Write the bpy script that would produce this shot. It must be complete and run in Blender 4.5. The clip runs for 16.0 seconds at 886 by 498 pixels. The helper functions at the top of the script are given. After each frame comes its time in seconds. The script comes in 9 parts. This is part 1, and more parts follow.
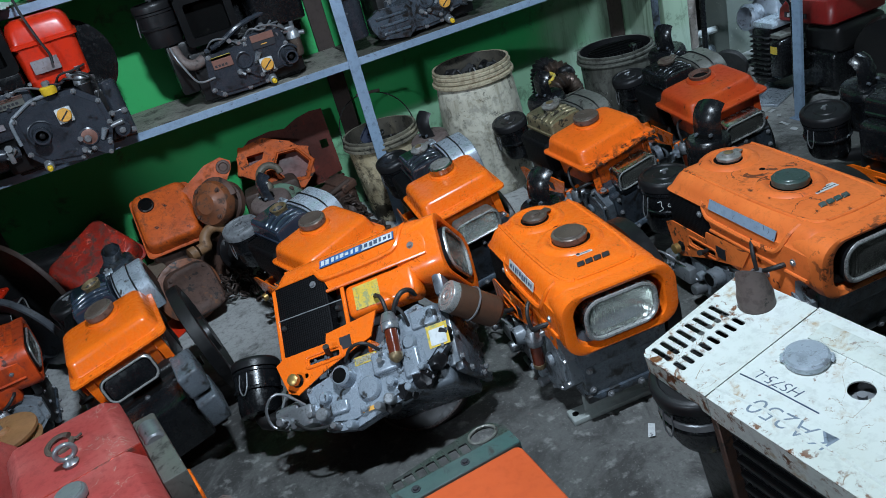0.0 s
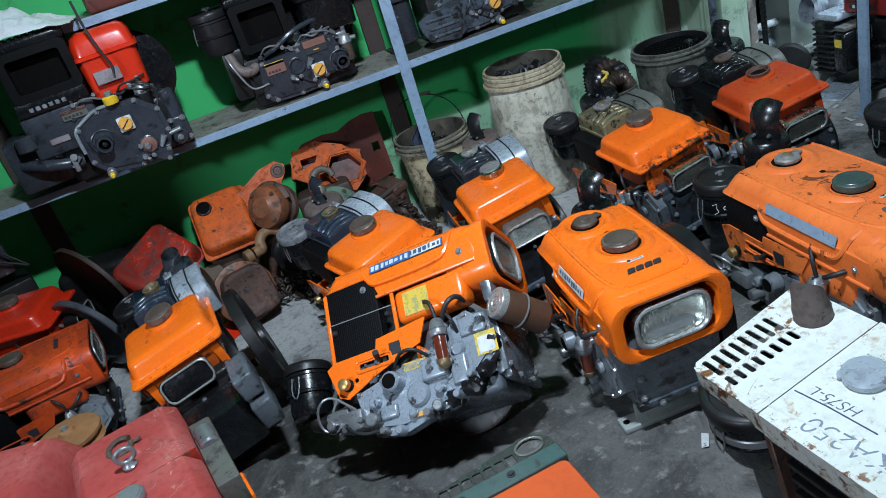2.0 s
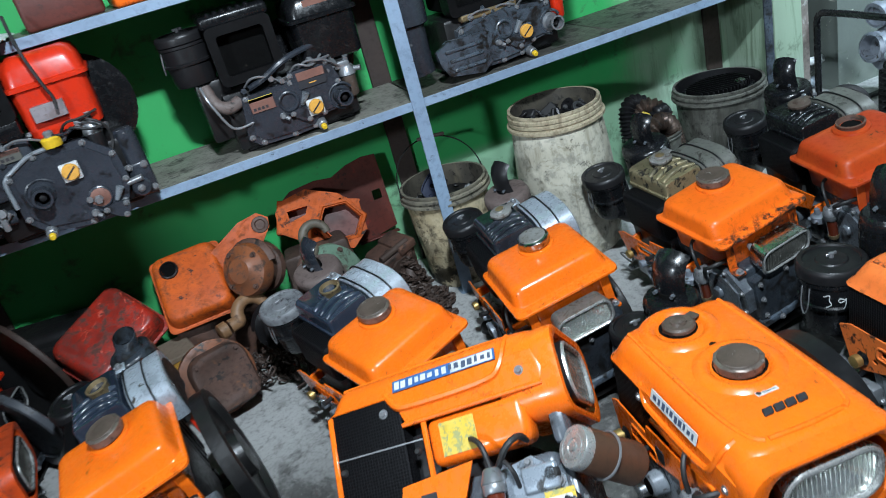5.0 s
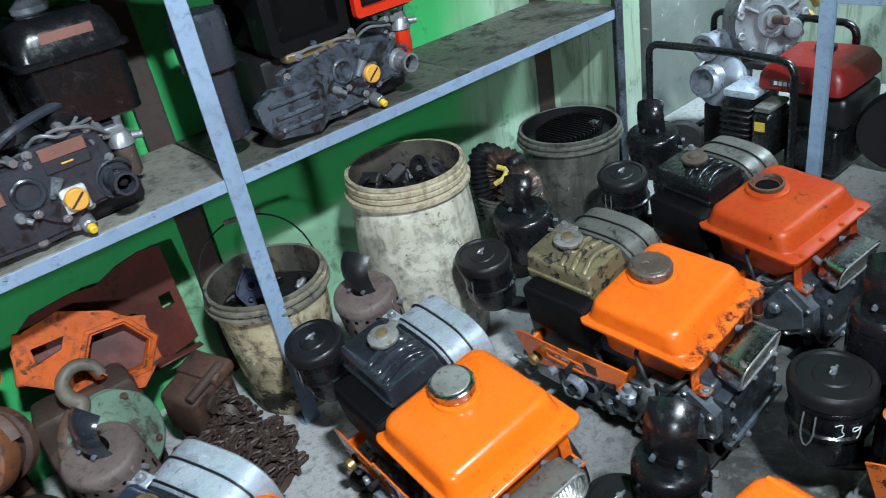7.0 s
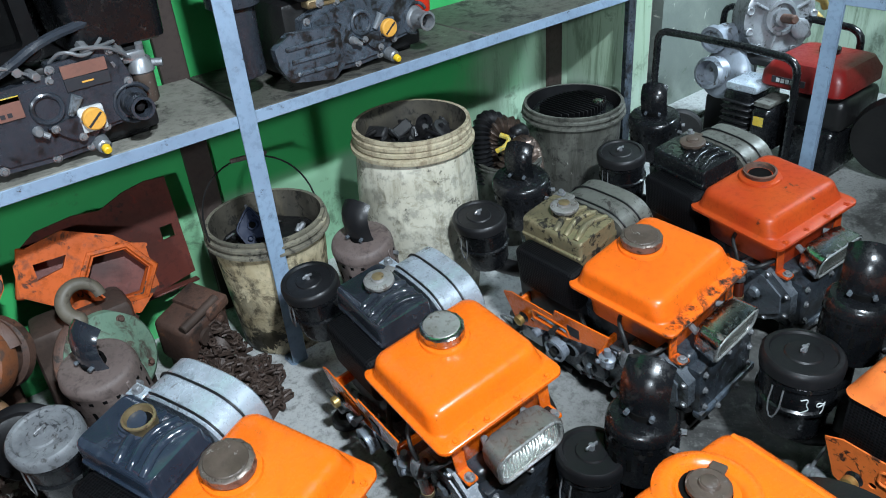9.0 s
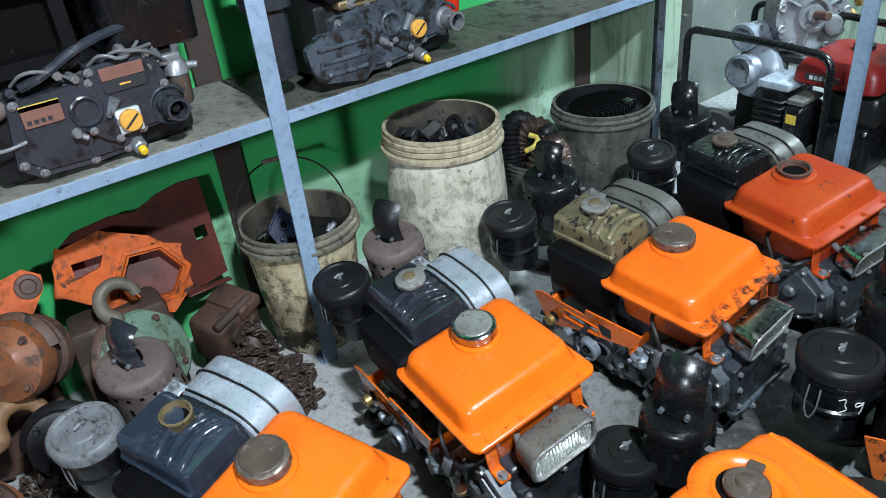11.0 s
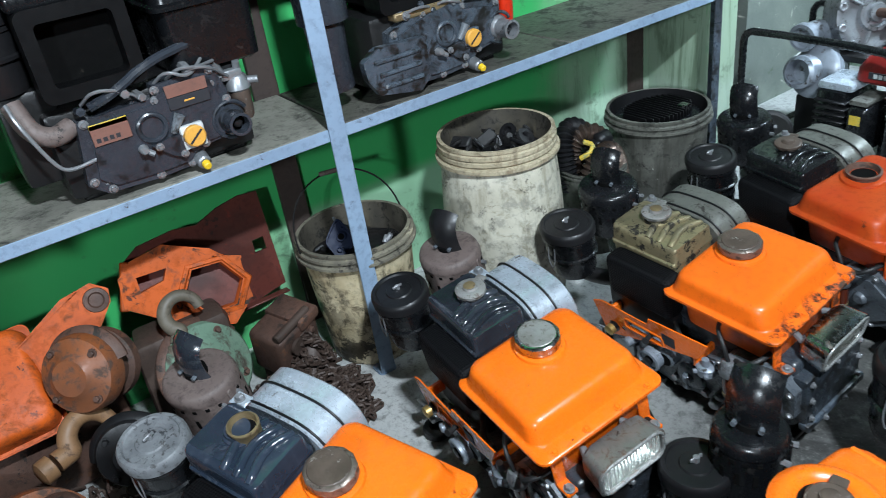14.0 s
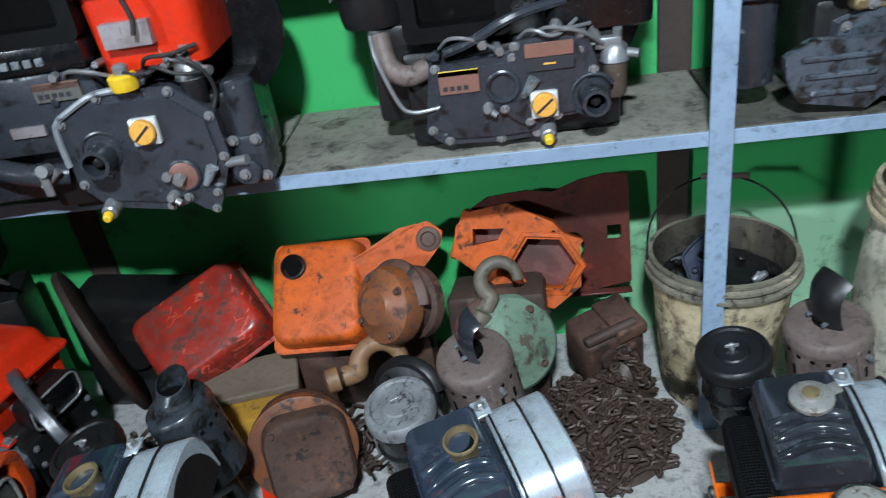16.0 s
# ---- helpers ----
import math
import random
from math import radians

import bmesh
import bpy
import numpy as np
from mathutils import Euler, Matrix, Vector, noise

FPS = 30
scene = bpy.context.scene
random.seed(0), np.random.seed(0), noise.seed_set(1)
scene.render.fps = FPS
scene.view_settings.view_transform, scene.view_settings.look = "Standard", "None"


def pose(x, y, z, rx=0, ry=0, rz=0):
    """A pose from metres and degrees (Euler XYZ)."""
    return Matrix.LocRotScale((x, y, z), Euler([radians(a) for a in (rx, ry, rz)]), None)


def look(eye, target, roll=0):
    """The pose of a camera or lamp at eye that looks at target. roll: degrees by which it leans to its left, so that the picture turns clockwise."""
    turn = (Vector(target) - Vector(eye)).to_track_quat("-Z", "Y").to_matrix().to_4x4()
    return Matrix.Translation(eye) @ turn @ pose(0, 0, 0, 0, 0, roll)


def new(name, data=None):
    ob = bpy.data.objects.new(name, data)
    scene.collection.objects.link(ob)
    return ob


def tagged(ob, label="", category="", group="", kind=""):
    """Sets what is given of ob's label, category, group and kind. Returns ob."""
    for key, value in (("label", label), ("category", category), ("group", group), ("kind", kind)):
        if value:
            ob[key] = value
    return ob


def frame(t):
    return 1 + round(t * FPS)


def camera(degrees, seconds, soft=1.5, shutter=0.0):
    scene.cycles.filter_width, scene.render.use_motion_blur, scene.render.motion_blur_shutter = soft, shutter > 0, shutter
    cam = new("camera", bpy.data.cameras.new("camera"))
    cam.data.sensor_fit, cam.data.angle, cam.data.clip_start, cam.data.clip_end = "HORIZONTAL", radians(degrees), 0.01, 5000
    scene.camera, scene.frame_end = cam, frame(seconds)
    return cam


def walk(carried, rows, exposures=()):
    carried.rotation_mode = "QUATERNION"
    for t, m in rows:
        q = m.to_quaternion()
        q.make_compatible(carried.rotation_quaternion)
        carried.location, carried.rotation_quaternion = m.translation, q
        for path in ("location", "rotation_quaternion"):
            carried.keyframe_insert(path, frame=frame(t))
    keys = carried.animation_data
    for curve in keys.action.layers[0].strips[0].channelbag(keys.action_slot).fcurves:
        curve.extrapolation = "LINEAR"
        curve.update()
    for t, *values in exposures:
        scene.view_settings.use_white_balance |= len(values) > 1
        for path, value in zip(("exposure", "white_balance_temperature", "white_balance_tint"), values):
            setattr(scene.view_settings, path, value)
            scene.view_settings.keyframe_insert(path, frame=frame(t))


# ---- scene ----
cam = camera(60.9, 16.0, soft=0.55, shutter=0.5)
PATH = [
    (0, (-0.638, -2.734, 1.26), (-0.151, -1.019, 0.355), -15.6),
    (0.5, (-0.641, -2.741, 1.262), (-0.164, -1.026, 0.349), -15.7),
    (1, (-0.655, -2.735, 1.265), (-0.275, -0.983, 0.378), -16.2),
    (1.5, (-0.617, -2.748, 1.276), (-0.257, -0.988, 0.396), -16.2),
    (2, (-0.613, -2.73, 1.28), (-0.263, -0.968, 0.4), -17.8),
    (2.5, (-0.615, -2.727, 1.274), (-0.264, -0.958, 0.41), -18.1),
    (3, (-0.609, -2.724, 1.272), (-0.243, -0.953, 0.418), -18.0),
    (3.5, (-0.635, -2.624, 1.265), (-0.256, -0.855, 0.413), -17.6),
    (3.7, (-0.656, -2.53, 1.276), (-0.278, -0.761, 0.425), -17.4),
    (5.8, (-0.564, -1.829, 1.25), (0.044, -0.135, 0.378), -11.7),
    (6, (-0.56, -1.681, 1.263), (0.16, -0.043, 0.37), -12.4),
    (6.5, (-0.577, -1.489, 1.281), (0.29, 0.055, 0.352), -13.9),
    (7, (-0.556, -1.448, 1.268), (0.474, -0.047, 0.281), -10.6),
    (7.5, (-0.505, -1.433, 1.265), (0.53, -0.04, 0.272), -10.0),
    (8, (-0.582, -1.459, 1.248), (0.465, -0.075, 0.252), -6.6),
    (8.5, (-0.611, -1.482, 1.248), (0.426, -0.111, 0.225), -5.0),
    (9, (-0.623, -1.486, 1.251), (0.41, -0.125, 0.212), -4.9),
    (9.2, (-0.625, -1.49, 1.261), (0.403, -0.135, 0.208), -4.6),
    (11.3, (-0.638, -1.483, 1.245), (0.336, -0.07, 0.218), -6.6),
    (11.5, (-0.635, -1.486, 1.256), (0.333, -0.074, 0.223), -6.9),
    (12, (-0.635, -1.479, 1.249), (0.335, -0.058, 0.228), -7.4),
    (12.5, (-0.643, -1.474, 1.249), (0.333, -0.048, 0.242), -7.5),
    (13, (-0.631, -1.486, 1.247), (0.335, -0.052, 0.243), -7.7),
    (13.5, (-0.637, -1.481, 1.26), (0.29, -0.02, 0.256), -8.4),
    (14, (-0.658, -1.457, 1.248), (0.243, 0.026, 0.254), -8.7),
    (14.5, (-0.575, -1.404, 1.243), (0.196, 0.161, 0.264), -8.7),
    (15, (-0.393, -1.34, 1.263), (-0.041, 0.375, 0.297), -8.4),
    (15.5, (-0.317, -1.306, 1.239), (-0.391, 0.454, 0.291), -9.0),
    (16, (-0.342, -1.261, 1.214), (-0.576, 0.467, 0.235), -9.0),
]
EXPOSURES = [(0.0, -0.70, 5900, 10), (1.0, -0.62, 5900, 10), (1.7, -0.49, 5900, 10), (2.6, -0.48, 5900, 10), (3.7, -0.54, 5950, 10), (6.0, 0.12, 6200, 10), (16.0, 0.12, 6200, 10)]
walk(cam, [(t, look(eye, target, roll)) for t, eye, target, roll in PATH], EXPOSURES)

# ---- world and lights ----
world = bpy.data.worlds.new("world")
scene.world = world
world.use_nodes = True
world.node_tree.nodes["Background"].inputs[0].default_value = (0.55, 0.68, 0.85, 1)
world.node_tree.nodes["Background"].inputs[1].default_value = 0.002


def area_lamp(name, eye, target, size_x, size_y, watts, colour, spread=180):
    data = bpy.data.lights.new(name, "AREA")
    data.shape, data.size, data.size_y, data.energy, data.color = "RECTANGLE", size_x, size_y, watts, colour
    data.spread = radians(spread)
    ob = new(name, data)
    ob.matrix_world = look(eye, target)
    return ob


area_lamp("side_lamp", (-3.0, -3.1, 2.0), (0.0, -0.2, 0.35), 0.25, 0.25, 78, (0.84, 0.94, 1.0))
area_lamp("ceiling_lamp", (-0.35, -2.0, 2.49), (0.1, -0.5, 0), 0.20, 0.08, 110, (0.84, 0.94, 1.0))
# unseen cool fill lamp, added to brighten the generator corner
area_lamp("doorway_daylight", (2.35, -1.15, 2.3), (1.95, 0.1, 0.2), 0.5, 0.5, 21, (0.74, 0.90, 1.0), 75)


# ---- materials ----
def nodes_of(name):
    m = bpy.data.materials.new(name)
    m.use_nodes = True
    nt = m.node_tree
    return m, nt, nt.nodes["Principled BSDF"]


def link(nt, a, b):
    nt.links.new(a, b)


def coords(nt, spread=7.0):
    tc = nt.nodes.new("ShaderNodeTexCoord")
    oi = nt.nodes.new("ShaderNodeObjectInfo")
    mul = nt.nodes.new("ShaderNodeMath")
    mul.operation, mul.inputs[1].default_value = "MULTIPLY", spread
    link(nt, oi.outputs["Random"], mul.inputs[0])
    add = nt.nodes.new("ShaderNodeVectorMath")
    add.operation = "ADD"
    link(nt, tc.outputs["Object"], add.inputs[0])
    link(nt, mul.outputs[0], add.inputs[1])
    return add.outputs[0]


def noise_of(nt, vec, scale, detail=5.0, rough=0.6, warp=0.0):
    n = nt.nodes.new("ShaderNodeTexNoise")
    n.inputs["Scale"].default_value, n.inputs["Detail"].default_value = scale, detail
    n.inputs["Roughness"].default_value, n.inputs["Distortion"].default_value = rough, warp
    link(nt, vec, n.inputs["Vector"])
    return n.outputs["Fac"]


def ramp(nt, fac, lo, hi):
    r = nt.nodes.new("ShaderNodeMapRange")
    r.inputs["From Min"].default_value, r.inputs["From Max"].default_value = lo, hi
    r.interpolation_type = "SMOOTHSTEP"
    link(nt, fac, r.inputs["Value"])
    return r.outputs["Result"]


def mix(nt, fac, a, b):
    n = nt.nodes.new("ShaderNodeMix")
    n.data_type = "RGBA"
    if isinstance(fac, float):
        n.inputs[0].default_value = fac
    else:
        link(nt, fac, n.inputs[0])
    for slot, v in ((6, a), (7, b)):
        if isinstance(v, tuple):
            n.inputs[slot].default_value = (*v, 1)
        else:
            link(nt, v, n.inputs[slot])
    return n.outputs[2]


def times(nt, a, b):
    n = nt.nodes.new("ShaderNodeMath")
    n.operation = "MULTIPLY"
    for i, v in ((0, a), (1, b)):
        if isinstance(v, (int, float)):
            n.inputs[i].default_value = v
        else:
            link(nt, v, n.inputs[i])
    return n.outputs[0]


def bump(nt, bsdf, height, strength, distance):
    b = nt.nodes.new("ShaderNodeBump")
    b.inputs["Strength"].default_value, b.inputs["Distance"].default_value = strength, distance
    link(nt, height, b.inputs["Height"])
    link(nt, b.outputs[0], bsdf.inputs["Normal"])


def surface(name, base, rough=0.5, metal=0.0, tint=None, tint_amount=0.5, dirt=(0.03, 0.025, 0.02), dirt_from=0.62, dirt_to=0.75,
            scale=6.0, fine=60.0, relief=0.15, depth=0.002, dirt_rough=0.8, coat=0.0, spec=0.5, chips=None, chip_level=0.62, chip_scale=26.0,
            lines=None, line_scale=6.0, line_width=0.006, smear=None, smear_level=0.5, mottle=0.3, zones=(), chip_soft=0.02):
    """Paint, metal or rubber: colour drift at a large scale, dirt patches at a middle one, chips, scratches, streaks and grain."""
    m, nt, b = nodes_of(name)
    vec = coords(nt)
    big, mid, small = noise_of(nt, vec, scale, 4), noise_of(nt, vec, scale * 4.3, 8, 0.68, 0.4), noise_of(nt, vec, fine, 5, 0.7)
    tint = tint or tuple(c * 0.72 for c in base)
    col = mix(nt, times(nt, ramp(nt, big, 0.35, 0.7), tint_amount), base, tint)
    if smear:
        stretch = nt.nodes.new("ShaderNodeMapping")
        stretch.inputs["Scale"].default_value = (1.0, 1.0, 0.16)
        link(nt, vec, stretch.inputs["Vector"])
        run = noise_of(nt, stretch.outputs[0], scale * 3.5, 7, 0.7, 0.2)
        col = mix(nt, times(nt, ramp(nt, run, smear_level, smear_level + 0.16), 0.75), col, smear)
    mask = ramp(nt, mid, dirt_from, dirt_to)
    col = mix(nt, mask, col, dirt)
    # a fine mottle of dust and oil
    col = mix(nt, times(nt, ramp(nt, small, 0.48, 0.66), mottle), col, tuple(c * 0.45 for c in base))
    if chips:
        worn = noise_of(nt, vec, chip_scale, 7, 0.70, 0.35)
        where = ramp(nt, noise_of(nt, vec, chip_scale * 0.22, 3, 0.5, 0.6), 0.42, 0.62)
        for axis, lo, hi, gain in zones:
            # rubbed edges lose more paint
            tc = nt.nodes.new("ShaderNodeTexCoord")
            sep = nt.nodes.new("ShaderNodeSeparateXYZ")
            link(nt, tc.outputs["Object"], sep.inputs[0])
            near = ramp(nt, sep.outputs[axis], lo, hi)
            plus = nt.nodes.new("ShaderNodeMath")
            plus.operation, plus.inputs[1].default_value = "MULTIPLY_ADD", gain
            link(nt, near, plus.inputs[0])
            link(nt, worn, plus.inputs[2])
            worn = plus.outputs[0]
            both = nt.nodes.new("ShaderNodeMath")
            both.operation = "MAXIMUM"
            link(nt, where, both.inputs[0])
            link(nt, near, both.inputs[1])
            where = both.outputs[0]
        bare = times(nt, ramp(nt, worn, chip_level - chip_soft, chip_level + chip_soft), where)
        col = mix(nt, bare, col, chips)
    if lines:
        wander = noise_of(nt, vec, line_scale, 5, 0.55, 1.6)
        off = nt.nodes.new("ShaderNodeMath")
        off.operation, off.inputs[1].default_value, off.inputs[2].default_value = "COMPARE", 0.5, line_width
        link(nt, wander, off.inputs[0])
        patch = ramp(nt, noise_of(nt, vec, line_scale * 1.7, 3, 0.5), 0.53, 0.59)
        col = mix(nt, times(nt, times(nt, off.outputs[0], patch), 0.85), col, lines)
    link(nt, col, b.inputs["Base Color"])
    rr = nt.nodes.new("ShaderNodeMapRange")
    rr.inputs["To Min"].default_value, rr.inputs["To Max"].default_value = rough, dirt_rough
    link(nt, mask, rr.inputs["Value"])
    grain = nt.nodes.new("ShaderNodeMath")
    grain.operation = "MULTIPLY_ADD"
    link(nt, ramp(nt, small, 0.4, 0.7), grain.inputs[0])
    grain.inputs[1].default_value = 0.16
    link(nt, rr.outputs[0], grain.inputs[2])
    link(nt, grain.outputs[0], b.inputs["Roughness"])
    b.inputs["Metallic"].default_value = metal
    b.inputs["Specular IOR Level"].default_value = spec
    b.inputs["Coat Weight"].default_value = coat
    b.inputs["Coat Roughness"].default_value = 0.12
    grit = noise_of(nt, vec, fine * 5.0, 3, 0.6)
    both_scales = nt.nodes.new("ShaderNodeMath")
    both_scales.operation, both_scales.inputs[1].default_value = "MULTIPLY_ADD", 0.35
    link(nt, grit, both_scales.inputs[0])
    link(nt, small, both_scales.inputs[2])
    bump(nt, b, both_scales.outputs[0], relief, depth)
    return m


RUST = (0.085, 0.035, 0.018)
GRIME = (0.022, 0.018, 0.014)
M = {}
M["orange"] = surface("orange_paint", (0.88, 0.160, 0.006), 0.24, tint=(0.78, 0.128, 0.005), dirt=(0.30, 0.06, 0.008), dirt_from=0.66, dirt_to=0.84, relief=0.03, coat=0.3, spec=0.45, chips=(0.07, 0.022, 0.01), chip_level=0.65, chip_scale=52, mottle=0.18, lines=(0.45, 0.085, 0.01), line_scale=9, line_width=0.004)
M["orange_worn"] = surface("worn_orange_paint", (0.86, 0.150, 0.008), 0.30, tint=(0.76, 0.12, 0.007), tint_amount=0.7, dirt=(0.38, 0.075, 0.012), dirt_from=0.66, dirt_to=0.82, relief=0.05, spec=0.4, chips=(0.024, 0.016, 0.012), chip_level=0.64, chip_scale=34, mottle=0.25, zones=((1, -0.098, -0.122, 0.13),), chip_soft=0.09)
M["orange_red"] = surface("faded_red_orange_paint", (0.40, 0.040, 0.008), 0.34, tint=(0.50, 0.085, 0.012), tint_amount=0.6, dirt=(0.20, 0.03, 0.010), dirt_from=0.62, dirt_to=0.80, relief=0.06, spec=0.3, chips=(0.09, 0.026, 0.013), chip_level=0.64, chip_scale=30, mottle=0.3)
M["orange_dirty"] = surface("grimy_orange_paint", (0.62, 0.108, 0.010), 0.48, spec=0.3, tint=(0.40, 0.068, 0.012), tint_amount=0.9, dirt=(0.16, 0.05, 0.02), dirt_from=0.50, dirt_to=0.74, scale=8, relief=0.15, smear=(0.22, 0.06, 0.022), smear_level=0.52, chips=(0.04, 0.022, 0.016), chip_level=0.64, chip_scale=34, mottle=0.5)
M["orange_scratched"] = surface("scratched_pale_orange_paint", (0.76, 0.175, 0.035), 0.36, tint=(0.64, 0.13, 0.026), tint_amount=0.8, dirt=(0.36, 0.085, 0.025), dirt_from=0.62, dirt_to=0.78, relief=0.07, spec=0.4, chips=(0.05, 0.022, 0.015), chip_level=0.605, chip_scale=30, lines=(0.05, 0.022, 0.014), line_scale=4.6, line_width=0.008, mottle=0.25, zones=((1, -0.22, -0.32, 0.07),))
M["red_dark"] = surface("dusty_dark_red_paint", (0.20, 0.010, 0.009), 0.36, tint=(0.20, 0.012, 0.008), dirt=(0.05, 0.02, 0.015), dirt_from=0.6, dirt_to=0.75)
M["cap_steel"] = surface("tarnished_radiator_cap", (0.30, 0.295, 0.285), 0.36, metal=0.35, tint=(0.17, 0.155, 0.14), tint_amount=0.9, dirt=(0.08, 0.058, 0.042), dirt_from=0.52, dirt_to=0.68, relief=0.15, scale=16, chips=(0.42, 0.41, 0.40), chip_level=0.64, chip_scale=60)
M["orange_flat"] = surface("dull_red_orange_hood_paint", (0.58, 0.095, 0.025), 0.34, tint=(0.48, 0.075, 0.02), tint_amount=0.7, dirt=(0.30, 0.05, 0.02), dirt_from=0.68, dirt_to=0.82, relief=0.04, spec=0.4, chips=(0.10, 0.045, 0.03), chip_level=0.67, chip_scale=26, mottle=0.12)
M["grey_dark"] = surface("dark_blue_grey_engine_paint", (0.032, 0.040, 0.050), 0.26, tint=(0.018, 0.021, 0.026), tint_amount=1.0, dirt=(0.007, 0.0065, 0.006), dirt_from=0.47, dirt_to=0.60, dirt_rough=0.35, relief=0.15, coat=0.1, chips=(0.12, 0.125, 0.13), chip_level=0.66, chip_scale=40)
M["lamp_shell"] = surface("rusty_dull_lamp_shell", (0.24, 0.245, 0.24), 0.38, metal=0.5, tint=(0.16, 0.155, 0.145), tint_amount=0.8, dirt=(0.13, 0.075, 0.045), dirt_from=0.50, dirt_to=0.66, relief=0.08, scale=9, chips=(0.05, 0.03, 0.02), chip_level=0.62, chip_scale=40)
M["orange_hot"] = surface("grimy_red_orange_paint", (0.60, 0.070, 0.009), 0.34, tint=(0.30, 0.036, 0.012), tint_amount=0.9, dirt=(0.10, 0.03, 0.018), dirt_from=0.52, dirt_to=0.70, relief=0.08, smear=(0.20, 0.035, 0.016), smear_level=0.54, chips=(0.03, 0.018, 0.014), chip_level=0.62, chip_scale=24)
M["foot_grey"] = surface("pale_grey_cast_foot", (0.30, 0.325, 0.31), 0.36, tint=(0.20, 0.215, 0.20), dirt=(0.07, 0.06, 0.05), dirt_from=0.57, dirt_to=0.72, relief=0.15, chips=(0.22, 0.15, 0.06), chip_level=0.64)
M["hose_brown"] = surface("tarnished_brown_hose", (0.085, 0.060, 0.048), 0.28, metal=0.6, tint=(0.14, 0.095, 0.07), dirt=(0.02, 0.018, 0.016), dirt_from=0.5, dirt_to=0.66, relief=0.08, scale=12)
M["silver_rim"] = surface("dull_silver_rim", (0.42, 0.43, 0.42), 0.24, metal=0.55, tint=(0.30, 0.30, 0.29), dirt=(0.10, 0.07, 0.05), dirt_from=0.60, dirt_to=0.74, relief=0.05, scale=12)
M["reflector_bright"] = surface("bright_reflector", (0.80, 0.84, 0.80), 0.16, metal=1.0, tint=(0.66, 0.70, 0.66), dirt=(0.35, 0.34, 0.30), dirt_from=0.66, dirt_to=0.8, relief=0.03, mottle=0.1)
M["grey_mid2"] = surface("blue_grey_block_paint", (0.120, 0.138, 0.158), 0.25, metal=0.1, tint=(0.07, 0.08, 0.093), tint_amount=0.9, dirt=(0.018, 0.016, 0.014), dirt_from=0.52, dirt_to=0.66, dirt_rough=0.4, relief=0.12, chips=(0.28, 0.29, 0.30), chip_level=0.67, chip_scale=44)
M["brass_dull"] = surface("tarnished_brass", (0.30, 0.225, 0.12), 0.42, metal=0.6, tint=(0.16, 0.115, 0.065), tint_amount=0.9, dirt=(0.06, 0.045, 0.03), dirt_from=0.55, dirt_to=0.7, relief=0.12, scale=14)
M["case_silver"] = surface("silver_grey_cast_cover", (0.31, 0.355, 0.41), 0.25, metal=0.3, tint=(0.24, 0.275, 0.315), tint_amount=0.9, dirt=(0.022, 0.02, 0.018), dirt_from=0.58, dirt_to=0.67, dirt_rough=0.4, relief=0.16, chips=(0.02, 0.018, 0.016), chip_level=0.63, chip_scale=34, mottle=0.25)
M["bare_plaster"] = surface("crumbling_brown_plaster", (0.30, 0.255, 0.225), 0.85, tint=(0.19, 0.165, 0.145), tint_amount=1.0, dirt=(0.42, 0.40, 0.37), dirt_from=0.56, dirt_to=0.66, scale=9, relief=0.5, depth=0.006, chips=(0.09, 0.10, 0.075), chip_level=0.58, mottle=0.6)
M["plastic_rim"] = surface("greasy_bucket_rim", (0.22, 0.20, 0.15), 0.38, tint=(0.10, 0.092, 0.075), tint_amount=1.0, dirt=(0.03, 0.027, 0.022), dirt_from=0.50, dirt_to=0.64, scale=9.0, relief=0.08, chips=(0.38, 0.34, 0.24), chip_level=0.63, mottle=0.4)
M["orange_rusty"] = surface("rusty_orange_casting_paint", (0.52, 0.092, 0.010), 0.58, spec=0.25, tint=(0.36, 0.070, 0.013), tint_amount=0.9, dirt=(0.09, 0.036, 0.02), dirt_from=0.56, dirt_to=0.66, relief=0.2, smear=(0.15, 0.045, 0.02), smear_level=0.52, chips=(0.03, 0.02, 0.015), chip_level=0.59, chip_scale=20, mottle=0.4)
M["frame_black"] = surface("matt_black_frame_paint", (0.0035, 0.0036, 0.004), 0.42, tint=(0.007, 0.007, 0.0075), dirt=(0.03, 0.027, 0.024), dirt_from=0.64, dirt_to=0.8, relief=0.12, spec=0.15, chips=(0.07, 0.06, 0.05), chip_level=0.66, chip_scale=36)
M["plate_rust"] = surface("dark_brown_rusted_disc", (0.030, 0.017, 0.013), 0.6, tint=(0.048, 0.026, 0.019), dirt=(0.014, 0.010, 0.008), dirt_from=0.55, dirt_to=0.7, relief=0.3)
M["label_foil"] = surface("rubbed_foil_label", (0.33, 0.30, 0.32), 0.35, metal=0.3, tint=(0.22, 0.18, 0.18), tint_amount=1.0, dirt=(0.12, 0.06, 0.05), dirt_from=0.58, dirt_to=0.7, scale=20)
M["hook_tan"] = surface("tan_rusted_hook", (0.24, 0.13, 0.06), 0.5, tint=(0.13, 0.07, 0.035), tint_amount=0.9, dirt=(0.09, 0.05, 0.03), dirt_from=0.54, dirt_to=0.68, relief=0.3, chips=(0.03, 0.02, 0.015), chip_level=0.62)
M["grease"] = surface("oily_brown_grey_lining", (0.085, 0.075, 0.058), 0.30, tint=(0.045, 0.041, 0.035), tint_amount=1.0, dirt=(0.015, 0.014, 0.012), dirt_from=0.50, dirt_to=0.66, scale=8, relief=0.1, smear=(0.13, 0.11, 0.075), smear_level=0.54)
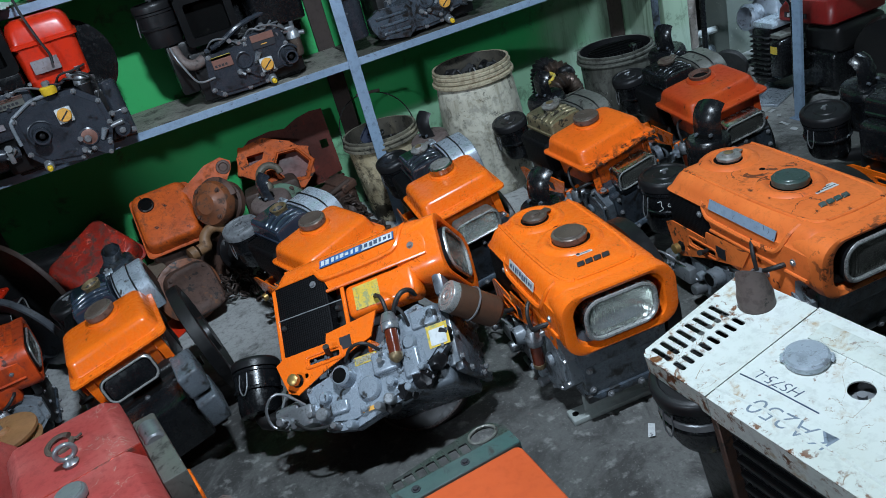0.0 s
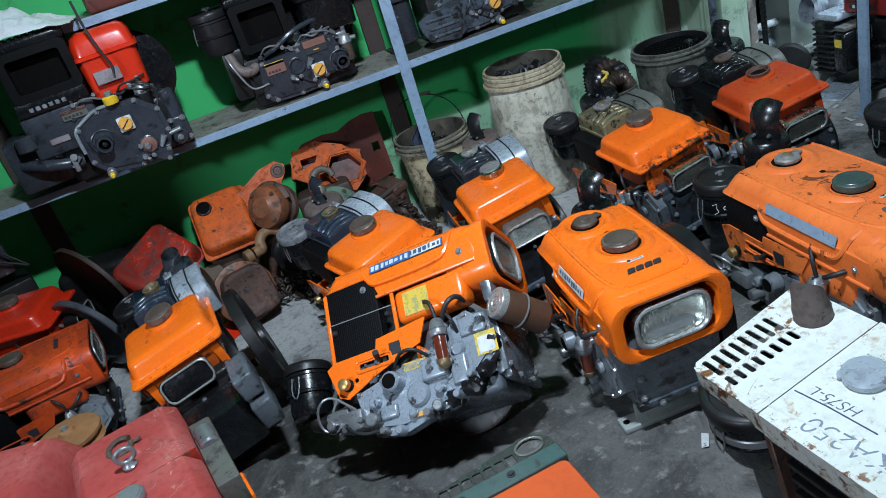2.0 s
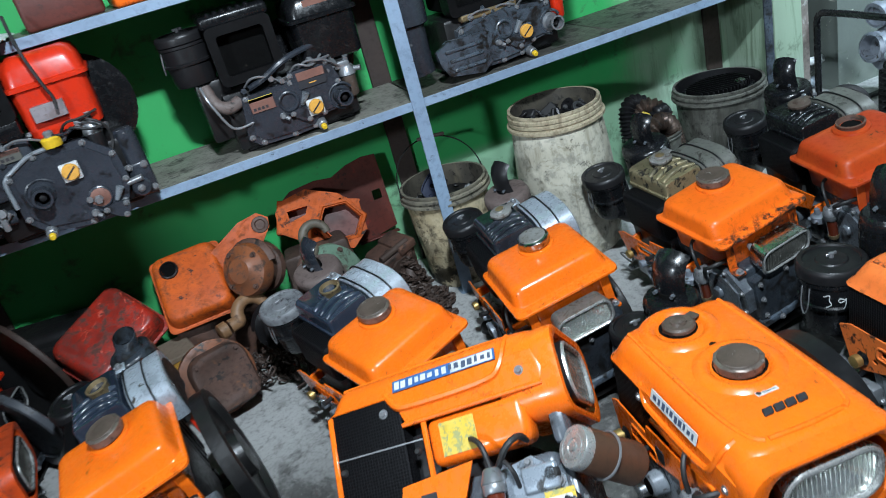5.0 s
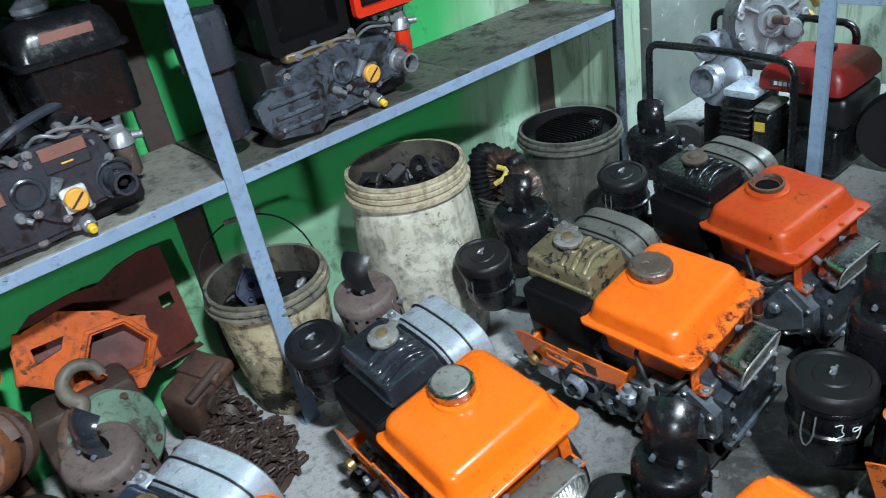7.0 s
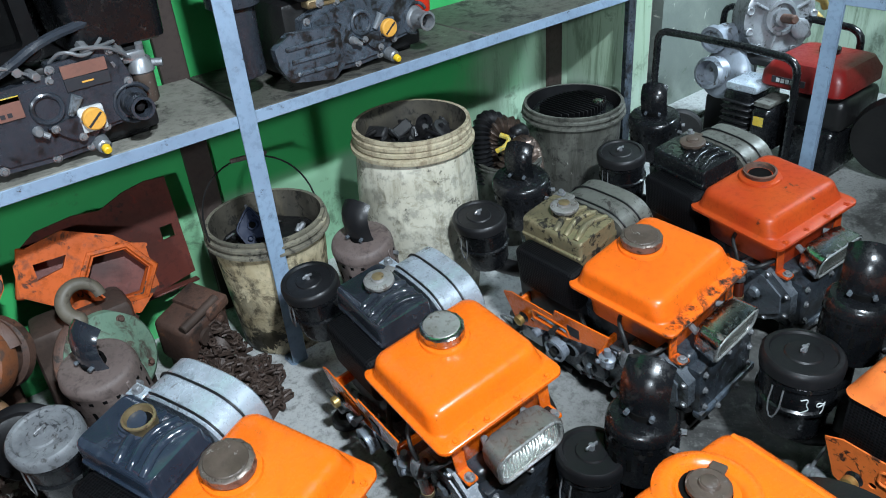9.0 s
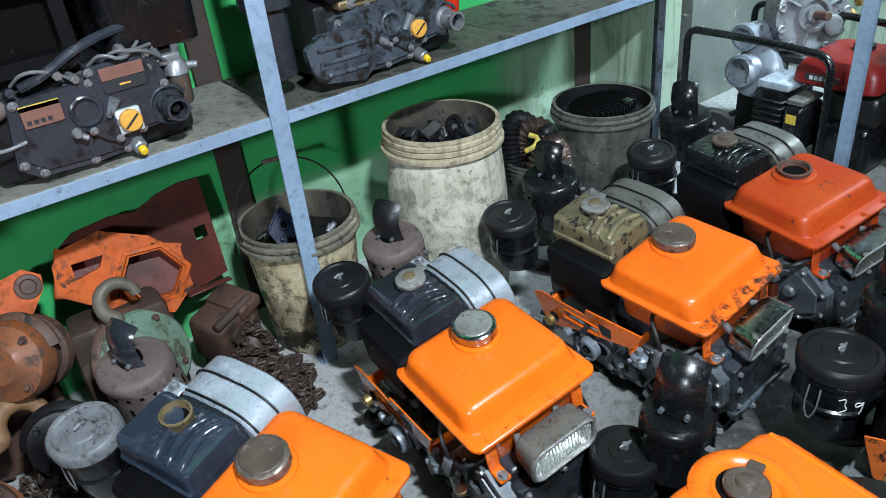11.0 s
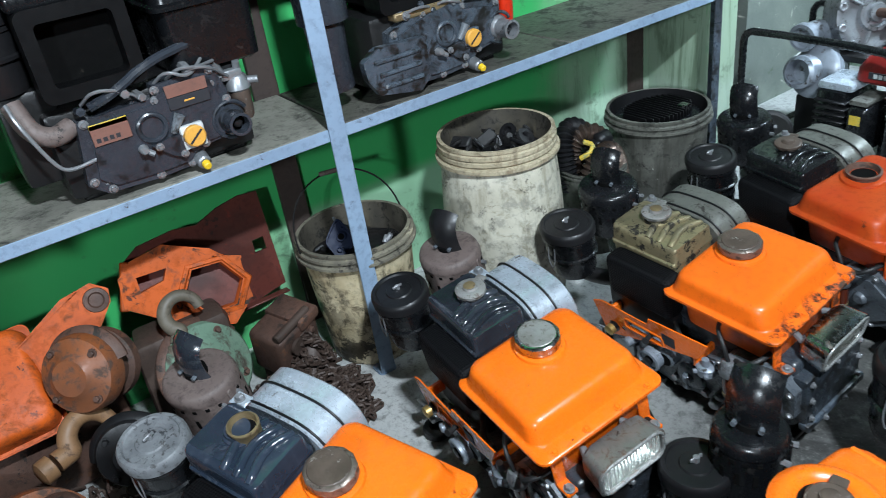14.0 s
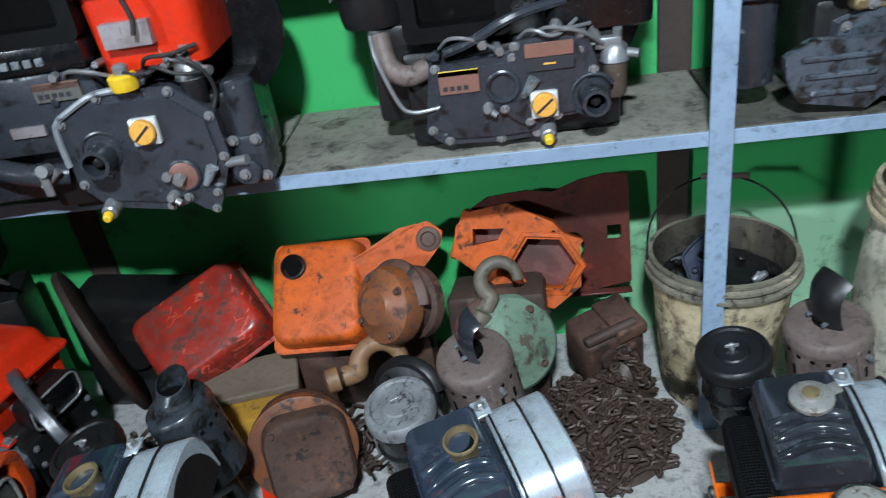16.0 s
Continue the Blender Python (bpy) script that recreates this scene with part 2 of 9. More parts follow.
M["hook_olive"] = surface("olive_grey_hook", (0.135, 0.115, 0.085), 0.5, tint=(0.09, 0.075, 0.055), tint_amount=0.9, dirt=(0.05, 0.035, 0.025), dirt_from=0.54, dirt_to=0.68, relief=0.3, chips=(0.03, 0.02, 0.015), chip_level=0.62)
M["dust_grey"] = surface("dust_covered_grey_lid", (0.20, 0.21, 0.22), 0.5, tint=(0.12, 0.125, 0.135), tint_amount=1.0, dirt=(0.05, 0.048, 0.048), dirt_from=0.52, dirt_to=0.66, scale=14, relief=0.2, chips=(0.02, 0.02, 0.024), chip_level=0.60, chip_scale=40)
M["grille_grey"] = surface("worn_dark_grille_metal", (0.050, 0.055, 0.053), 0.26, metal=0.5, tint=(0.085, 0.09, 0.085), tint_amount=0.9, dirt=(0.02, 0.018, 0.016), dirt_from=0.54, dirt_to=0.7, relief=0.1, chips=(0.24, 0.24, 0.22), chip_level=0.64, chip_scale=34)
M["trim_green"] = surface("grey_green_trim_strip", (0.045, 0.085, 0.080), 0.34, tint=(0.075, 0.10, 0.095), tint_amount=0.9, dirt=(0.03, 0.028, 0.025), dirt_from=0.54, dirt_to=0.68, relief=0.1, chips=(0.16, 0.17, 0.16), chip_level=0.64, chip_scale=34)
M["board_oily"] = surface("oil_blackened_shelf_board", (0.105, 0.100, 0.085), 0.45, tint=(0.065, 0.062, 0.054), tint_amount=1.0, dirt=(0.020, 0.019, 0.017), dirt_from=0.48, dirt_to=0.66, scale=4.0, relief=0.2, chips=(0.20, 0.19, 0.165), chip_level=0.66, chip_scale=18, mottle=0.6)
M["red"] = surface("red_paint", (0.62, 0.028, 0.006), 0.28, tint=(0.5, 0.02, 0.005), dirt=(0.05, 0.01, 0.006), dirt_from=0.72, dirt_to=0.85, coat=0.2, relief=0.05)
M["red_old"] = surface("scratched_old_red_paint", (0.44, 0.026, 0.012), 0.30, tint=(0.20, 0.020, 0.013), tint_amount=1.0, dirt=(0.075, 0.032, 0.022), dirt_from=0.46, dirt_to=0.64, scale=9, relief=0.2, smear=(0.12, 0.03, 0.02), smear_level=0.50, chips=(0.62, 0.045, 0.02), chip_level=0.60, chip_scale=12, lines=(0.70, 0.10, 0.06), line_scale=9.0, line_width=0.012, mottle=0.5)
M["red_pink"] = surface("faded_pinkish_red_paint", (0.36, 0.050, 0.045), 0.5, tint=(0.44, 0.115, 0.10), tint_amount=0.75, dirt=(0.17, 0.03, 0.025), dirt_from=0.58, dirt_to=0.74, relief=0.1, chips=(0.42, 0.27, 0.22), chip_level=0.65, chip_scale=18, lines=(0.42, 0.27, 0.22), line_scale=5, line_width=0.004, mottle=0.35)
M["red_brown"] = surface("red_oxide_steel", (0.120, 0.030, 0.022), 0.42, tint=(0.055, 0.022, 0.018), tint_amount=0.9, dirt=(0.22, 0.028, 0.018), dirt_from=0.60, dirt_to=0.72, relief=0.2, chips=(0.028, 0.017, 0.015), chip_level=0.58, spec=0.4, mottle=0.5)
M["white_paint"] = surface("chipped_white_paint", (0.55, 0.575, 0.545), 0.30, tint=(0.47, 0.50, 0.45), tint_amount=0.9, dirt=(0.34, 0.25, 0.15), dirt_from=0.55, dirt_to=0.74, scale=5.0, relief=0.08, smear=(0.43, 0.42, 0.36), smear_level=0.54, chips=(0.13, 0.05, 0.018), chip_level=0.635, chip_scale=44, chip_soft=0.045, lines=(0.22, 0.16, 0.10), line_scale=7, line_width=0.004, mottle=0.25, zones=((0, 0.05, 0.0, 0.06), (1, -0.13, -0.06, 0.05)))
M["grey_paint"] = surface("blue_grey_engine_paint", (0.075, 0.095, 0.12), 0.26, tint=(0.035, 0.042, 0.052), tint_amount=1.0, dirt=(0.010, 0.009, 0.008), dirt_from=0.47, dirt_to=0.60, dirt_rough=0.35, relief=0.15, coat=0.1, chips=(0.20, 0.21, 0.22), chip_level=0.66, chip_scale=40)
M["grey_light"] = surface("light_grey_engine_paint", (0.235, 0.262, 0.29), 0.27, metal=0.1, tint=(0.13, 0.145, 0.16), tint_amount=0.9, dirt=(0.022, 0.019, 0.016), dirt_from=0.54, dirt_to=0.66, dirt_rough=0.45, relief=0.12, chips=(0.03, 0.025, 0.02), chip_level=0.62, chip_scale=34)
M["grey_mid"] = surface("mid_grey_engine_paint", (0.085, 0.092, 0.105), 0.28, metal=0.1, tint=(0.06, 0.065, 0.075), tint_amount=0.9, dirt=(0.02, 0.018, 0.016), dirt_from=0.58, dirt_to=0.70, dirt_rough=0.45, relief=0.1, chips=(0.20, 0.20, 0.21), chip_level=0.67, chip_scale=44)
M["iron"] = surface("oily_dark_iron", (0.010, 0.010, 0.011), 0.30, metal=0.15, tint=(0.020, 0.019, 0.018), tint_amount=0.7, dirt=(0.045, 0.037, 0.030), dirt_from=0.66, dirt_to=0.8, relief=0.25, depth=0.003, spec=0.4)
M["charcoal"] = surface("charcoal_engine_paint", (0.038, 0.044, 0.056), 0.24, metal=0.1, tint=(0.026, 0.030, 0.038), tint_amount=0.9, dirt=(0.010, 0.010, 0.011), dirt_from=0.53, dirt_to=0.66, dirt_rough=0.3, relief=0.08, chips=(0.24, 0.25, 0.26), chip_level=0.655, chip_scale=46)
M["black"] = surface("black_gloss_paint", (0.0045, 0.005, 0.006), 0.20, tint=(0.010, 0.0105, 0.012), tint_amount=0.9, dirt=(0.032, 0.029, 0.026), dirt_from=0.58, dirt_to=0.80, relief=0.06, spec=0.5, chips=(0.05, 0.047, 0.045), chip_level=0.66, chip_scale=40)
M["soot"] = surface("sooty_black_steel", (0.0075, 0.0075, 0.0085), 0.36, tint=(0.015, 0.0145, 0.0155), tint_amount=0.7, dirt=(0.05, 0.042, 0.038), dirt_from=0.66, dirt_to=0.8, relief=0.2, spec=0.35)
M["dusty_steel"] = surface("dusty_brown_steel", (0.115, 0.085, 0.077), 0.55, tint=(0.20, 0.158, 0.142), tint_amount=0.8, dirt=(0.045, 0.03, 0.026), dirt_from=0.53, dirt_to=0.72, relief=0.25, chips=(0.022, 0.018, 0.016), chip_level=0.60, mottle=0.5)
# both navy paints: pale patches are dust plus glossy sheen put into the colour
M["navy_dusty"] = surface("dusty_navy_radiator_paint", (0.017, 0.025, 0.040), 0.12, coat=0.6, tint=(0.038, 0.050, 0.073), tint_amount=0.9, dirt=(0.15, 0.165, 0.19), dirt_from=0.58, dirt_to=0.84, relief=0.03, dirt_rough=0.3, smear=(0.055, 0.068, 0.09), smear_level=0.54, scale=5, mottle=0.15)
M["navy"] = surface("black_navy_radiator_paint", (0.013, 0.0155, 0.021), 0.10, coat=0.6, tint=(0.035, 0.041, 0.052), tint_amount=0.9, dirt=(0.20, 0.20, 0.205), dirt_from=0.58, dirt_to=0.86, relief=0.03, dirt_rough=0.35, scale=7)
M["olive"] = surface("worn_brass_and_black_radiator", (0.30, 0.25, 0.14), 0.32, metal=0.5, tint=(0.17, 0.15, 0.10), tint_amount=0.9, dirt=(0.02, 0.018, 0.016), dirt_from=0.54, dirt_to=0.62, relief=0.12, chips=(0.012, 0.011, 0.010), chip_level=0.61, chip_scale=34)
M["alu"] = surface("dull_grey_sheet_metal", (0.46, 0.52, 0.585), 0.26, metal=0.35, tint=(0.32, 0.365, 0.415), tint_amount=0.9, dirt=(0.12, 0.11, 0.10), dirt_from=0.60, dirt_to=0.80, relief=0.05, smear=(0.19, 0.215, 0.24), smear_level=0.52, chips=(0.07, 0.065, 0.06), chip_level=0.62)
M["alu_dark"] = surface("grimy_sheet_metal", (0.13, 0.13, 0.115), 0.38, metal=0.3, tint=(0.18, 0.18, 0.16), dirt=(0.03, 0.026, 0.022), dirt_from=0.52, dirt_to=0.68, relief=0.06, chips=(0.028, 0.025, 0.02), chip_level=0.60)
M["chrome"] = surface("pitted_chrome", (0.50, 0.51, 0.52), 0.18, metal=1.0, tint=(0.38, 0.36, 0.34), dirt=(0.14, 0.085, 0.05), dirt_from=0.56, dirt_to=0.72, relief=0.06, chips=(0.07, 0.04, 0.025), chip_level=0.60, chip_scale=50)
M["steel"] = surface("bare_steel", (0.28, 0.287, 0.30), 0.28, metal=0.5, tint=(0.19, 0.195, 0.205), dirt=(0.07, 0.06, 0.052), dirt_from=0.62, dirt_to=0.76, relief=0.1)
M["cast_alu"] = surface("cast_aluminium", (0.33, 0.345, 0.365), 0.32, metal=0.6, tint=(0.20, 0.205, 0.215), tint_amount=0.9, dirt=(0.025, 0.022, 0.018), dirt_from=0.52, dirt_to=0.70, relief=0.2, chips=(0.02, 0.018, 0.015), chip_level=0.60, chip_scale=45)
M["cast_pale"] = surface("pale_painted_casting", (0.25, 0.28, 0.325), 0.36, metal=0.25, tint=(0.15, 0.165, 0.19), tint_amount=0.9, dirt=(0.05, 0.045, 0.04), dirt_from=0.54, dirt_to=0.68, relief=0.15, chips=(0.04, 0.035, 0.03), chip_level=0.60)
M["dull_cap"] = surface("tarnished_cap_top", (0.095, 0.070, 0.056), 0.42, tint=(0.052, 0.038, 0.030), tint_amount=0.9, dirt=(0.17, 0.15, 0.13), dirt_from=0.60, dirt_to=0.78, dirt_rough=0.5, relief=0.15, scale=16, spec=0.3, chips=(0.24, 0.22, 0.20), chip_level=0.62, chip_scale=60)
M["cap_side"] = surface("browned_cap_side", (0.20, 0.165, 0.14), 0.34, metal=0.5, tint=(0.11, 0.085, 0.07), tint_amount=0.9, dirt=(0.05, 0.035, 0.025), dirt_from=0.5, dirt_to=0.66, relief=0.15, scale=16, chips=(0.42, 0.40, 0.38), chip_level=0.64, chip_scale=60)
M["brass"] = surface("brass", (0.52, 0.36, 0.13), 0.38, metal=0.8, dirt=(0.16, 0.10, 0.05), relief=0.1)
M["rubber"] = surface("black_rubber", (0.010, 0.010, 0.011), 0.55, tint=(0.035, 0.034, 0.033), dirt=(0.08, 0.07, 0.06), relief=0.15)
M["rust"] = surface("rusty_steel", (0.105, 0.052, 0.036), 0.58, tint=(0.050, 0.030, 0.023), tint_amount=0.9, dirt=(0.20, 0.085, 0.038), dirt_from=0.56, dirt_to=0.72, relief=0.4, depth=0.004, chips=(0.020, 0.015, 0.012), chip_level=0.57, mottle=0.6)
M["rust_orange"] = surface("rusted_orange_paint", (0.25, 0.075, 0.022), 0.45, tint=(0.12, 0.05, 0.028), tint_amount=0.9, dirt=(0.07, 0.04, 0.028), dirt_from=0.5, dirt_to=0.62, relief=0.3, chips=(0.03, 0.02, 0.015), chip_level=0.59)
M["chain"] = surface("rusty_oiled_chain", (0.052, 0.034, 0.027), 0.5, metal=0.2, tint=(0.105, 0.070, 0.055), dirt=(0.14, 0.088, 0.064), relief=0.4)
M["hoist_green"] = surface("worn_green_hoist_paint", (0.12, 0.20, 0.14), 0.6, tint=(0.18, 0.26, 0.19), dirt=(0.06, 0.045, 0.035), dirt_from=0.50, dirt_to=0.66, relief=0.25, chips=(0.09, 0.07, 0.055), chip_level=0.58)
M["ochre"] = surface("dirty_yellow_paint", (0.42, 0.22, 0.02), 0.6, tint=(0.22, 0.12, 0.03), dirt=(0.06, 0.04, 0.02), dirt_from=0.55, dirt_to=0.7)
M["plastic_white"] = surface("grimy_white_plastic", (0.60, 0.575, 0.48), 0.45, tint=(0.44, 0.41, 0.32), tint_amount=1.0, dirt=(0.20, 0.18, 0.125), dirt_from=0.49, dirt_to=0.70, scale=5.0, fine=34, relief=0.1, smear=(0.27, 0.245, 0.18), smear_level=0.52, chips=(0.045, 0.042, 0.034), chip_level=0.605, chip_scale=20, lines=(0.10, 0.095, 0.075), line_scale=5, line_width=0.005, mottle=0.8)
M["plastic_cream"] = surface("yellowed_plastic_rim", (0.46, 0.40, 0.28), 0.45, tint=(0.32, 0.26, 0.16), dirt=(0.17, 0.13, 0.08), dirt_from=0.46, dirt_to=0.70, scale=9.0, relief=0.08, mottle=0.5, smear=(0.15, 0.11, 0.065), smear_level=0.50)
M["plastic_dirty"] = surface("oil_stained_cream_plastic", (0.66, 0.57, 0.39), 0.38, tint=(0.38, 0.30, 0.17), tint_amount=1.0, dirt=(0.10, 0.078, 0.046), dirt_from=0.46, dirt_to=0.64, scale=6.0, relief=0.1, chips=(0.030, 0.025, 0.016), chip_level=0.545, chip_scale=9, mottle=0.6, zones=((2, 0.18, 0.05, 0.03),))
M["plastic_grey"] = surface("grimy_grey_plastic", (0.13, 0.13, 0.11), 0.45, tint=(0.055, 0.055, 0.047), tint_amount=1.0, dirt=(0.025, 0.023, 0.02), dirt_from=0.5, dirt_to=0.66, scale=7.0, relief=0.1, smear=(0.03, 0.028, 0.022), smear_level=0.5, chips=(0.30, 0.30, 0.27), chip_level=0.66, chip_scale=40, mottle=0.6)
M["yellow"] = surface("yellow_plastic", (0.80, 0.52, 0.02), 0.4, dirt_from=0.75, dirt_to=0.9)
M["plug_orange"] = surface("ochre_plastic_plug", (0.72, 0.36, 0.06), 0.45, dirt_from=0.72, dirt_to=0.88)
M["label_white"] = surface("white_sticker", (0.58, 0.60, 0.60), 0.45, dirt=(0.2, 0.18, 0.15), dirt_from=0.62, dirt_to=0.78, scale=14, chips=(0.10, 0.10, 0.11), chip_level=0.63, chip_scale=60)
M["label_yellow"] = surface("yellow_sticker", (0.62, 0.42, 0.03), 0.5, tint=(0.5, 0.42, 0.12), dirt=(0.3, 0.3, 0.12), dirt_from=0.5, dirt_to=0.6, scale=20)
M["label_orange"] = surface("faded_copper_label", (0.27, 0.135, 0.105), 0.35, metal=0.3, scale=14)
M["stripe_grey"] = surface("blue_grey_foil_stripe", (0.24, 0.31, 0.40), 0.35, tint=(0.17, 0.22, 0.29), dirt=(0.05, 0.05, 0.06), dirt_from=0.6, dirt_to=0.7, scale=18)
M["label_blue"] = surface("blue_sticker", (0.03, 0.10, 0.28), 0.45, scale=14)
M["ink_faint"] = surface("faint_marker_ink", (0.16, 0.20, 0.25), 0.5)
M["ink"] = surface("dark_ink", (0.02, 0.02, 0.025), 0.6)
M["ink_blue"] = surface("faded_marker_ink", (0.05, 0.07, 0.12), 0.6)
M["cap_green"] = surface("dark_green_cap_paint", (0.030, 0.055, 0.048), 0.28, tint=(0.05, 0.075, 0.068), tint_amount=0.9, dirt=(0.10, 0.10, 0.09), dirt_from=0.56, dirt_to=0.72, scale=16, relief=0.1, chips=(0.22, 0.22, 0.21), chip_level=0.64, chip_scale=60)
M["pulley_brown"] = surface("tan_brown_paint", (0.28, 0.13, 0.05), 0.55, tint=(0.20, 0.10, 0.045), relief=0.2)
M["rail_blue"] = surface("blue_grey_rail_paint", (0.25, 0.34, 0.46), 0.42, tint=(0.19, 0.26, 0.36), tint_amount=0.8, dirt=(0.12, 0.14, 0.16), dirt_from=0.62, dirt_to=0.76, scale=5, relief=0.08, chips=(0.03, 0.027, 0.026), chip_level=0.645, chip_scale=30, mottle=0.35)
M["brown_post"] = surface("brown_steel_post", (0.05, 0.035, 0.03), 0.6, tint=(0.08, 0.055, 0.045), relief=0.2)
M["wood"] = surface("weathered_wood", (0.16, 0.125, 0.09), 0.75, relief=0.3)
M["bag"] = surface("white_plastic_sheet", (0.62, 0.64, 0.66), 0.35, tint=(0.48, 0.50, 0.53), dirt=(0.3, 0.29, 0.27), relief=0.3, depth=0.004, scale=9)
# near-black, for pieces that stand in for shade in holes and slots
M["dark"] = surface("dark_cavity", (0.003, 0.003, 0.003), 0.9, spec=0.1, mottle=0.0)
M["amber"] = surface("amber_filter_bowl", (0.115, 0.022, 0.010), 0.08, dirt_from=0.72, dirt_to=0.9, coat=0.5)
M["bronze"] = surface("brown_painted_cylinder", (0.085, 0.045, 0.028), 0.36, metal=0.3, tint=(0.12, 0.06, 0.035), relief=0.1)
M["blue_black"] = surface("blue_black_casting", (0.010, 0.016, 0.04), 0.5, spec=0.2, dirt=(0.05, 0.05, 0.06))
M["board"] = surface("dusty_shelf_board", (0.26, 0.25, 0.215), 0.55, tint=(0.15, 0.145, 0.125), tint_amount=1.0, dirt=(0.03, 0.028, 0.024), dirt_from=0.50, dirt_to=0.70, scale=4.0, relief=0.2, chips=(0.05, 0.047, 0.04), chip_level=0.645, chip_scale=18, mottle=0.6)


def lens_material(name, tint):
    m, nt, b = nodes_of(name)
    tc = nt.nodes.new("ShaderNodeTexCoord")
    w = nt.nodes.new("ShaderNodeTexWave")
    w.inputs["Scale"].default_value = 38
    link(nt, tc.outputs["Object"], w.inputs["Vector"])
    b.inputs["Base Color"].default_value = (*tint, 1)
    b.inputs["Transmission Weight"].default_value = 0.9
    b.inputs["IOR"].default_value = 1.3
    b.inputs["Roughness"].default_value = 0.08
    bump(nt, b, w.outputs["Fac"], 0.3, 0.003)
    return m


def mesh_material():
    m, nt, b = nodes_of("radiator_mesh")
    tc = nt.nodes.new("ShaderNodeTexCoord")
    v = nt.nodes.new("ShaderNodeTexVoronoi")
    v.inputs["Scale"].default_value, v.inputs["Randomness"].default_value = 170, 0.15
    link(nt, tc.outputs["Object"], v.inputs["Vector"])
    col = mix(nt, ramp(nt, v.outputs["Distance"], 0.25, 0.6), (0.0015, 0.0015, 0.0018), (0.008, 0.008, 0.009))
    link(nt, col, b.inputs["Base Color"])
    b.inputs["Roughness"].default_value = 0.5
    b.inputs["Specular IOR Level"].default_value = 0.06
    bump(nt, b, v.outputs["Distance"], 0.6, 0.003)
    return m


def wall_material():
    m, nt, b = nodes_of("green_painted_plaster")
    tc = nt.nodes.new("ShaderNodeTexCoord")
    vec = tc.outputs["Object"]
    sep = nt.nodes.new("ShaderNodeSeparateXYZ")
    link(nt, vec, sep.inputs[0])
    a, c, d = noise_of(nt, vec, 1.6, 6, 0.65, 0.5), noise_of(nt, vec, 9, 8, 0.7, 0.3), noise_of(nt, vec, 70, 4)
    col = mix(nt, times(nt, ramp(nt, a, 0.35, 0.65), 0.6), (0.050, 0.46, 0.125), (0.060, 0.38, 0.12))
    # bare, whitewashed plaster grows from the green towards the far end
    grow = nt.nodes.new("ShaderNodeMath")
    grow.operation = "MULTIPLY_ADD"
    link(nt, ramp(nt, sep.outputs[0], 0.1, 2.1), grow.inputs[0])
    grow.inputs[1].default_value = 0.62
    link(nt, times(nt, a, 0.55), grow.inputs[2])
    pale = ramp(nt, grow.outputs[0], 0.40, 0.80)
    col = mix(nt, times(nt, pale, 0.9), col, (0.36, 0.44, 0.34))
    # low beside the drums: lamp light painted into the wall, over some real whitewash
    low = times(nt, ramp(nt, sep.outputs[2], 0.36, 0.30), ramp(nt, sep.outputs[0], -0.35, 0.05))
    col = mix(nt, times(nt, low, 0.6), col, (0.42, 0.52, 0.43))
    stretch = nt.nodes.new("ShaderNodeMapping")
    stretch.inputs["Scale"].default_value = (1.0, 1.0, 0.14)
    link(nt, vec, stretch.inputs["Vector"])
    run = noise_of(nt, stretch.outputs[0], 9.0, 8, 0.72, 0.5)
    col = mix(nt, times(nt, times(nt, ramp(nt, run, 0.47, 0.62), pale), 0.75), col, (0.11, 0.16, 0.10))
    col = mix(nt, times(nt, times(nt, ramp(nt, run, 0.40, 0.32), pale), 0.6), col, (0.10, 0.34, 0.14))
    col = mix(nt, times(nt, ramp(nt, c, 0.56, 0.68), 0.6), col, (0.05, 0.075, 0.045))
    link(nt, col, b.inputs["Base Color"])
    b.inputs["Roughness"].default_value = 0.6
    bump(nt, b, c, 0.25, 0.006)
    return m


def grey_wall_material():
    m, nt, b = nodes_of("grey_green_rough_plaster")
    tc = nt.nodes.new("ShaderNodeTexCoord")
    vec = tc.outputs["Object"]
    a, c = noise_of(nt, vec, 2.2, 6, 0.65, 0.6), noise_of(nt, vec, 11, 8, 0.72, 0.5)
    col = mix(nt, ramp(nt, a, 0.35, 0.65), (0.12, 0.14, 0.125), (0.19, 0.215, 0.185))
    col = mix(nt, ramp(nt, c, 0.60, 0.68), col, (0.45, 0.46, 0.40))
    col = mix(nt, times(nt, ramp(nt, c, 0.42, 0.32), 0.7), col, (0.07, 0.10, 0.06))
    link(nt, col, b.inputs["Base Color"])
    b.inputs["Roughness"].default_value = 0.85
    bump(nt, b, c, 0.5, 0.012)
    return m


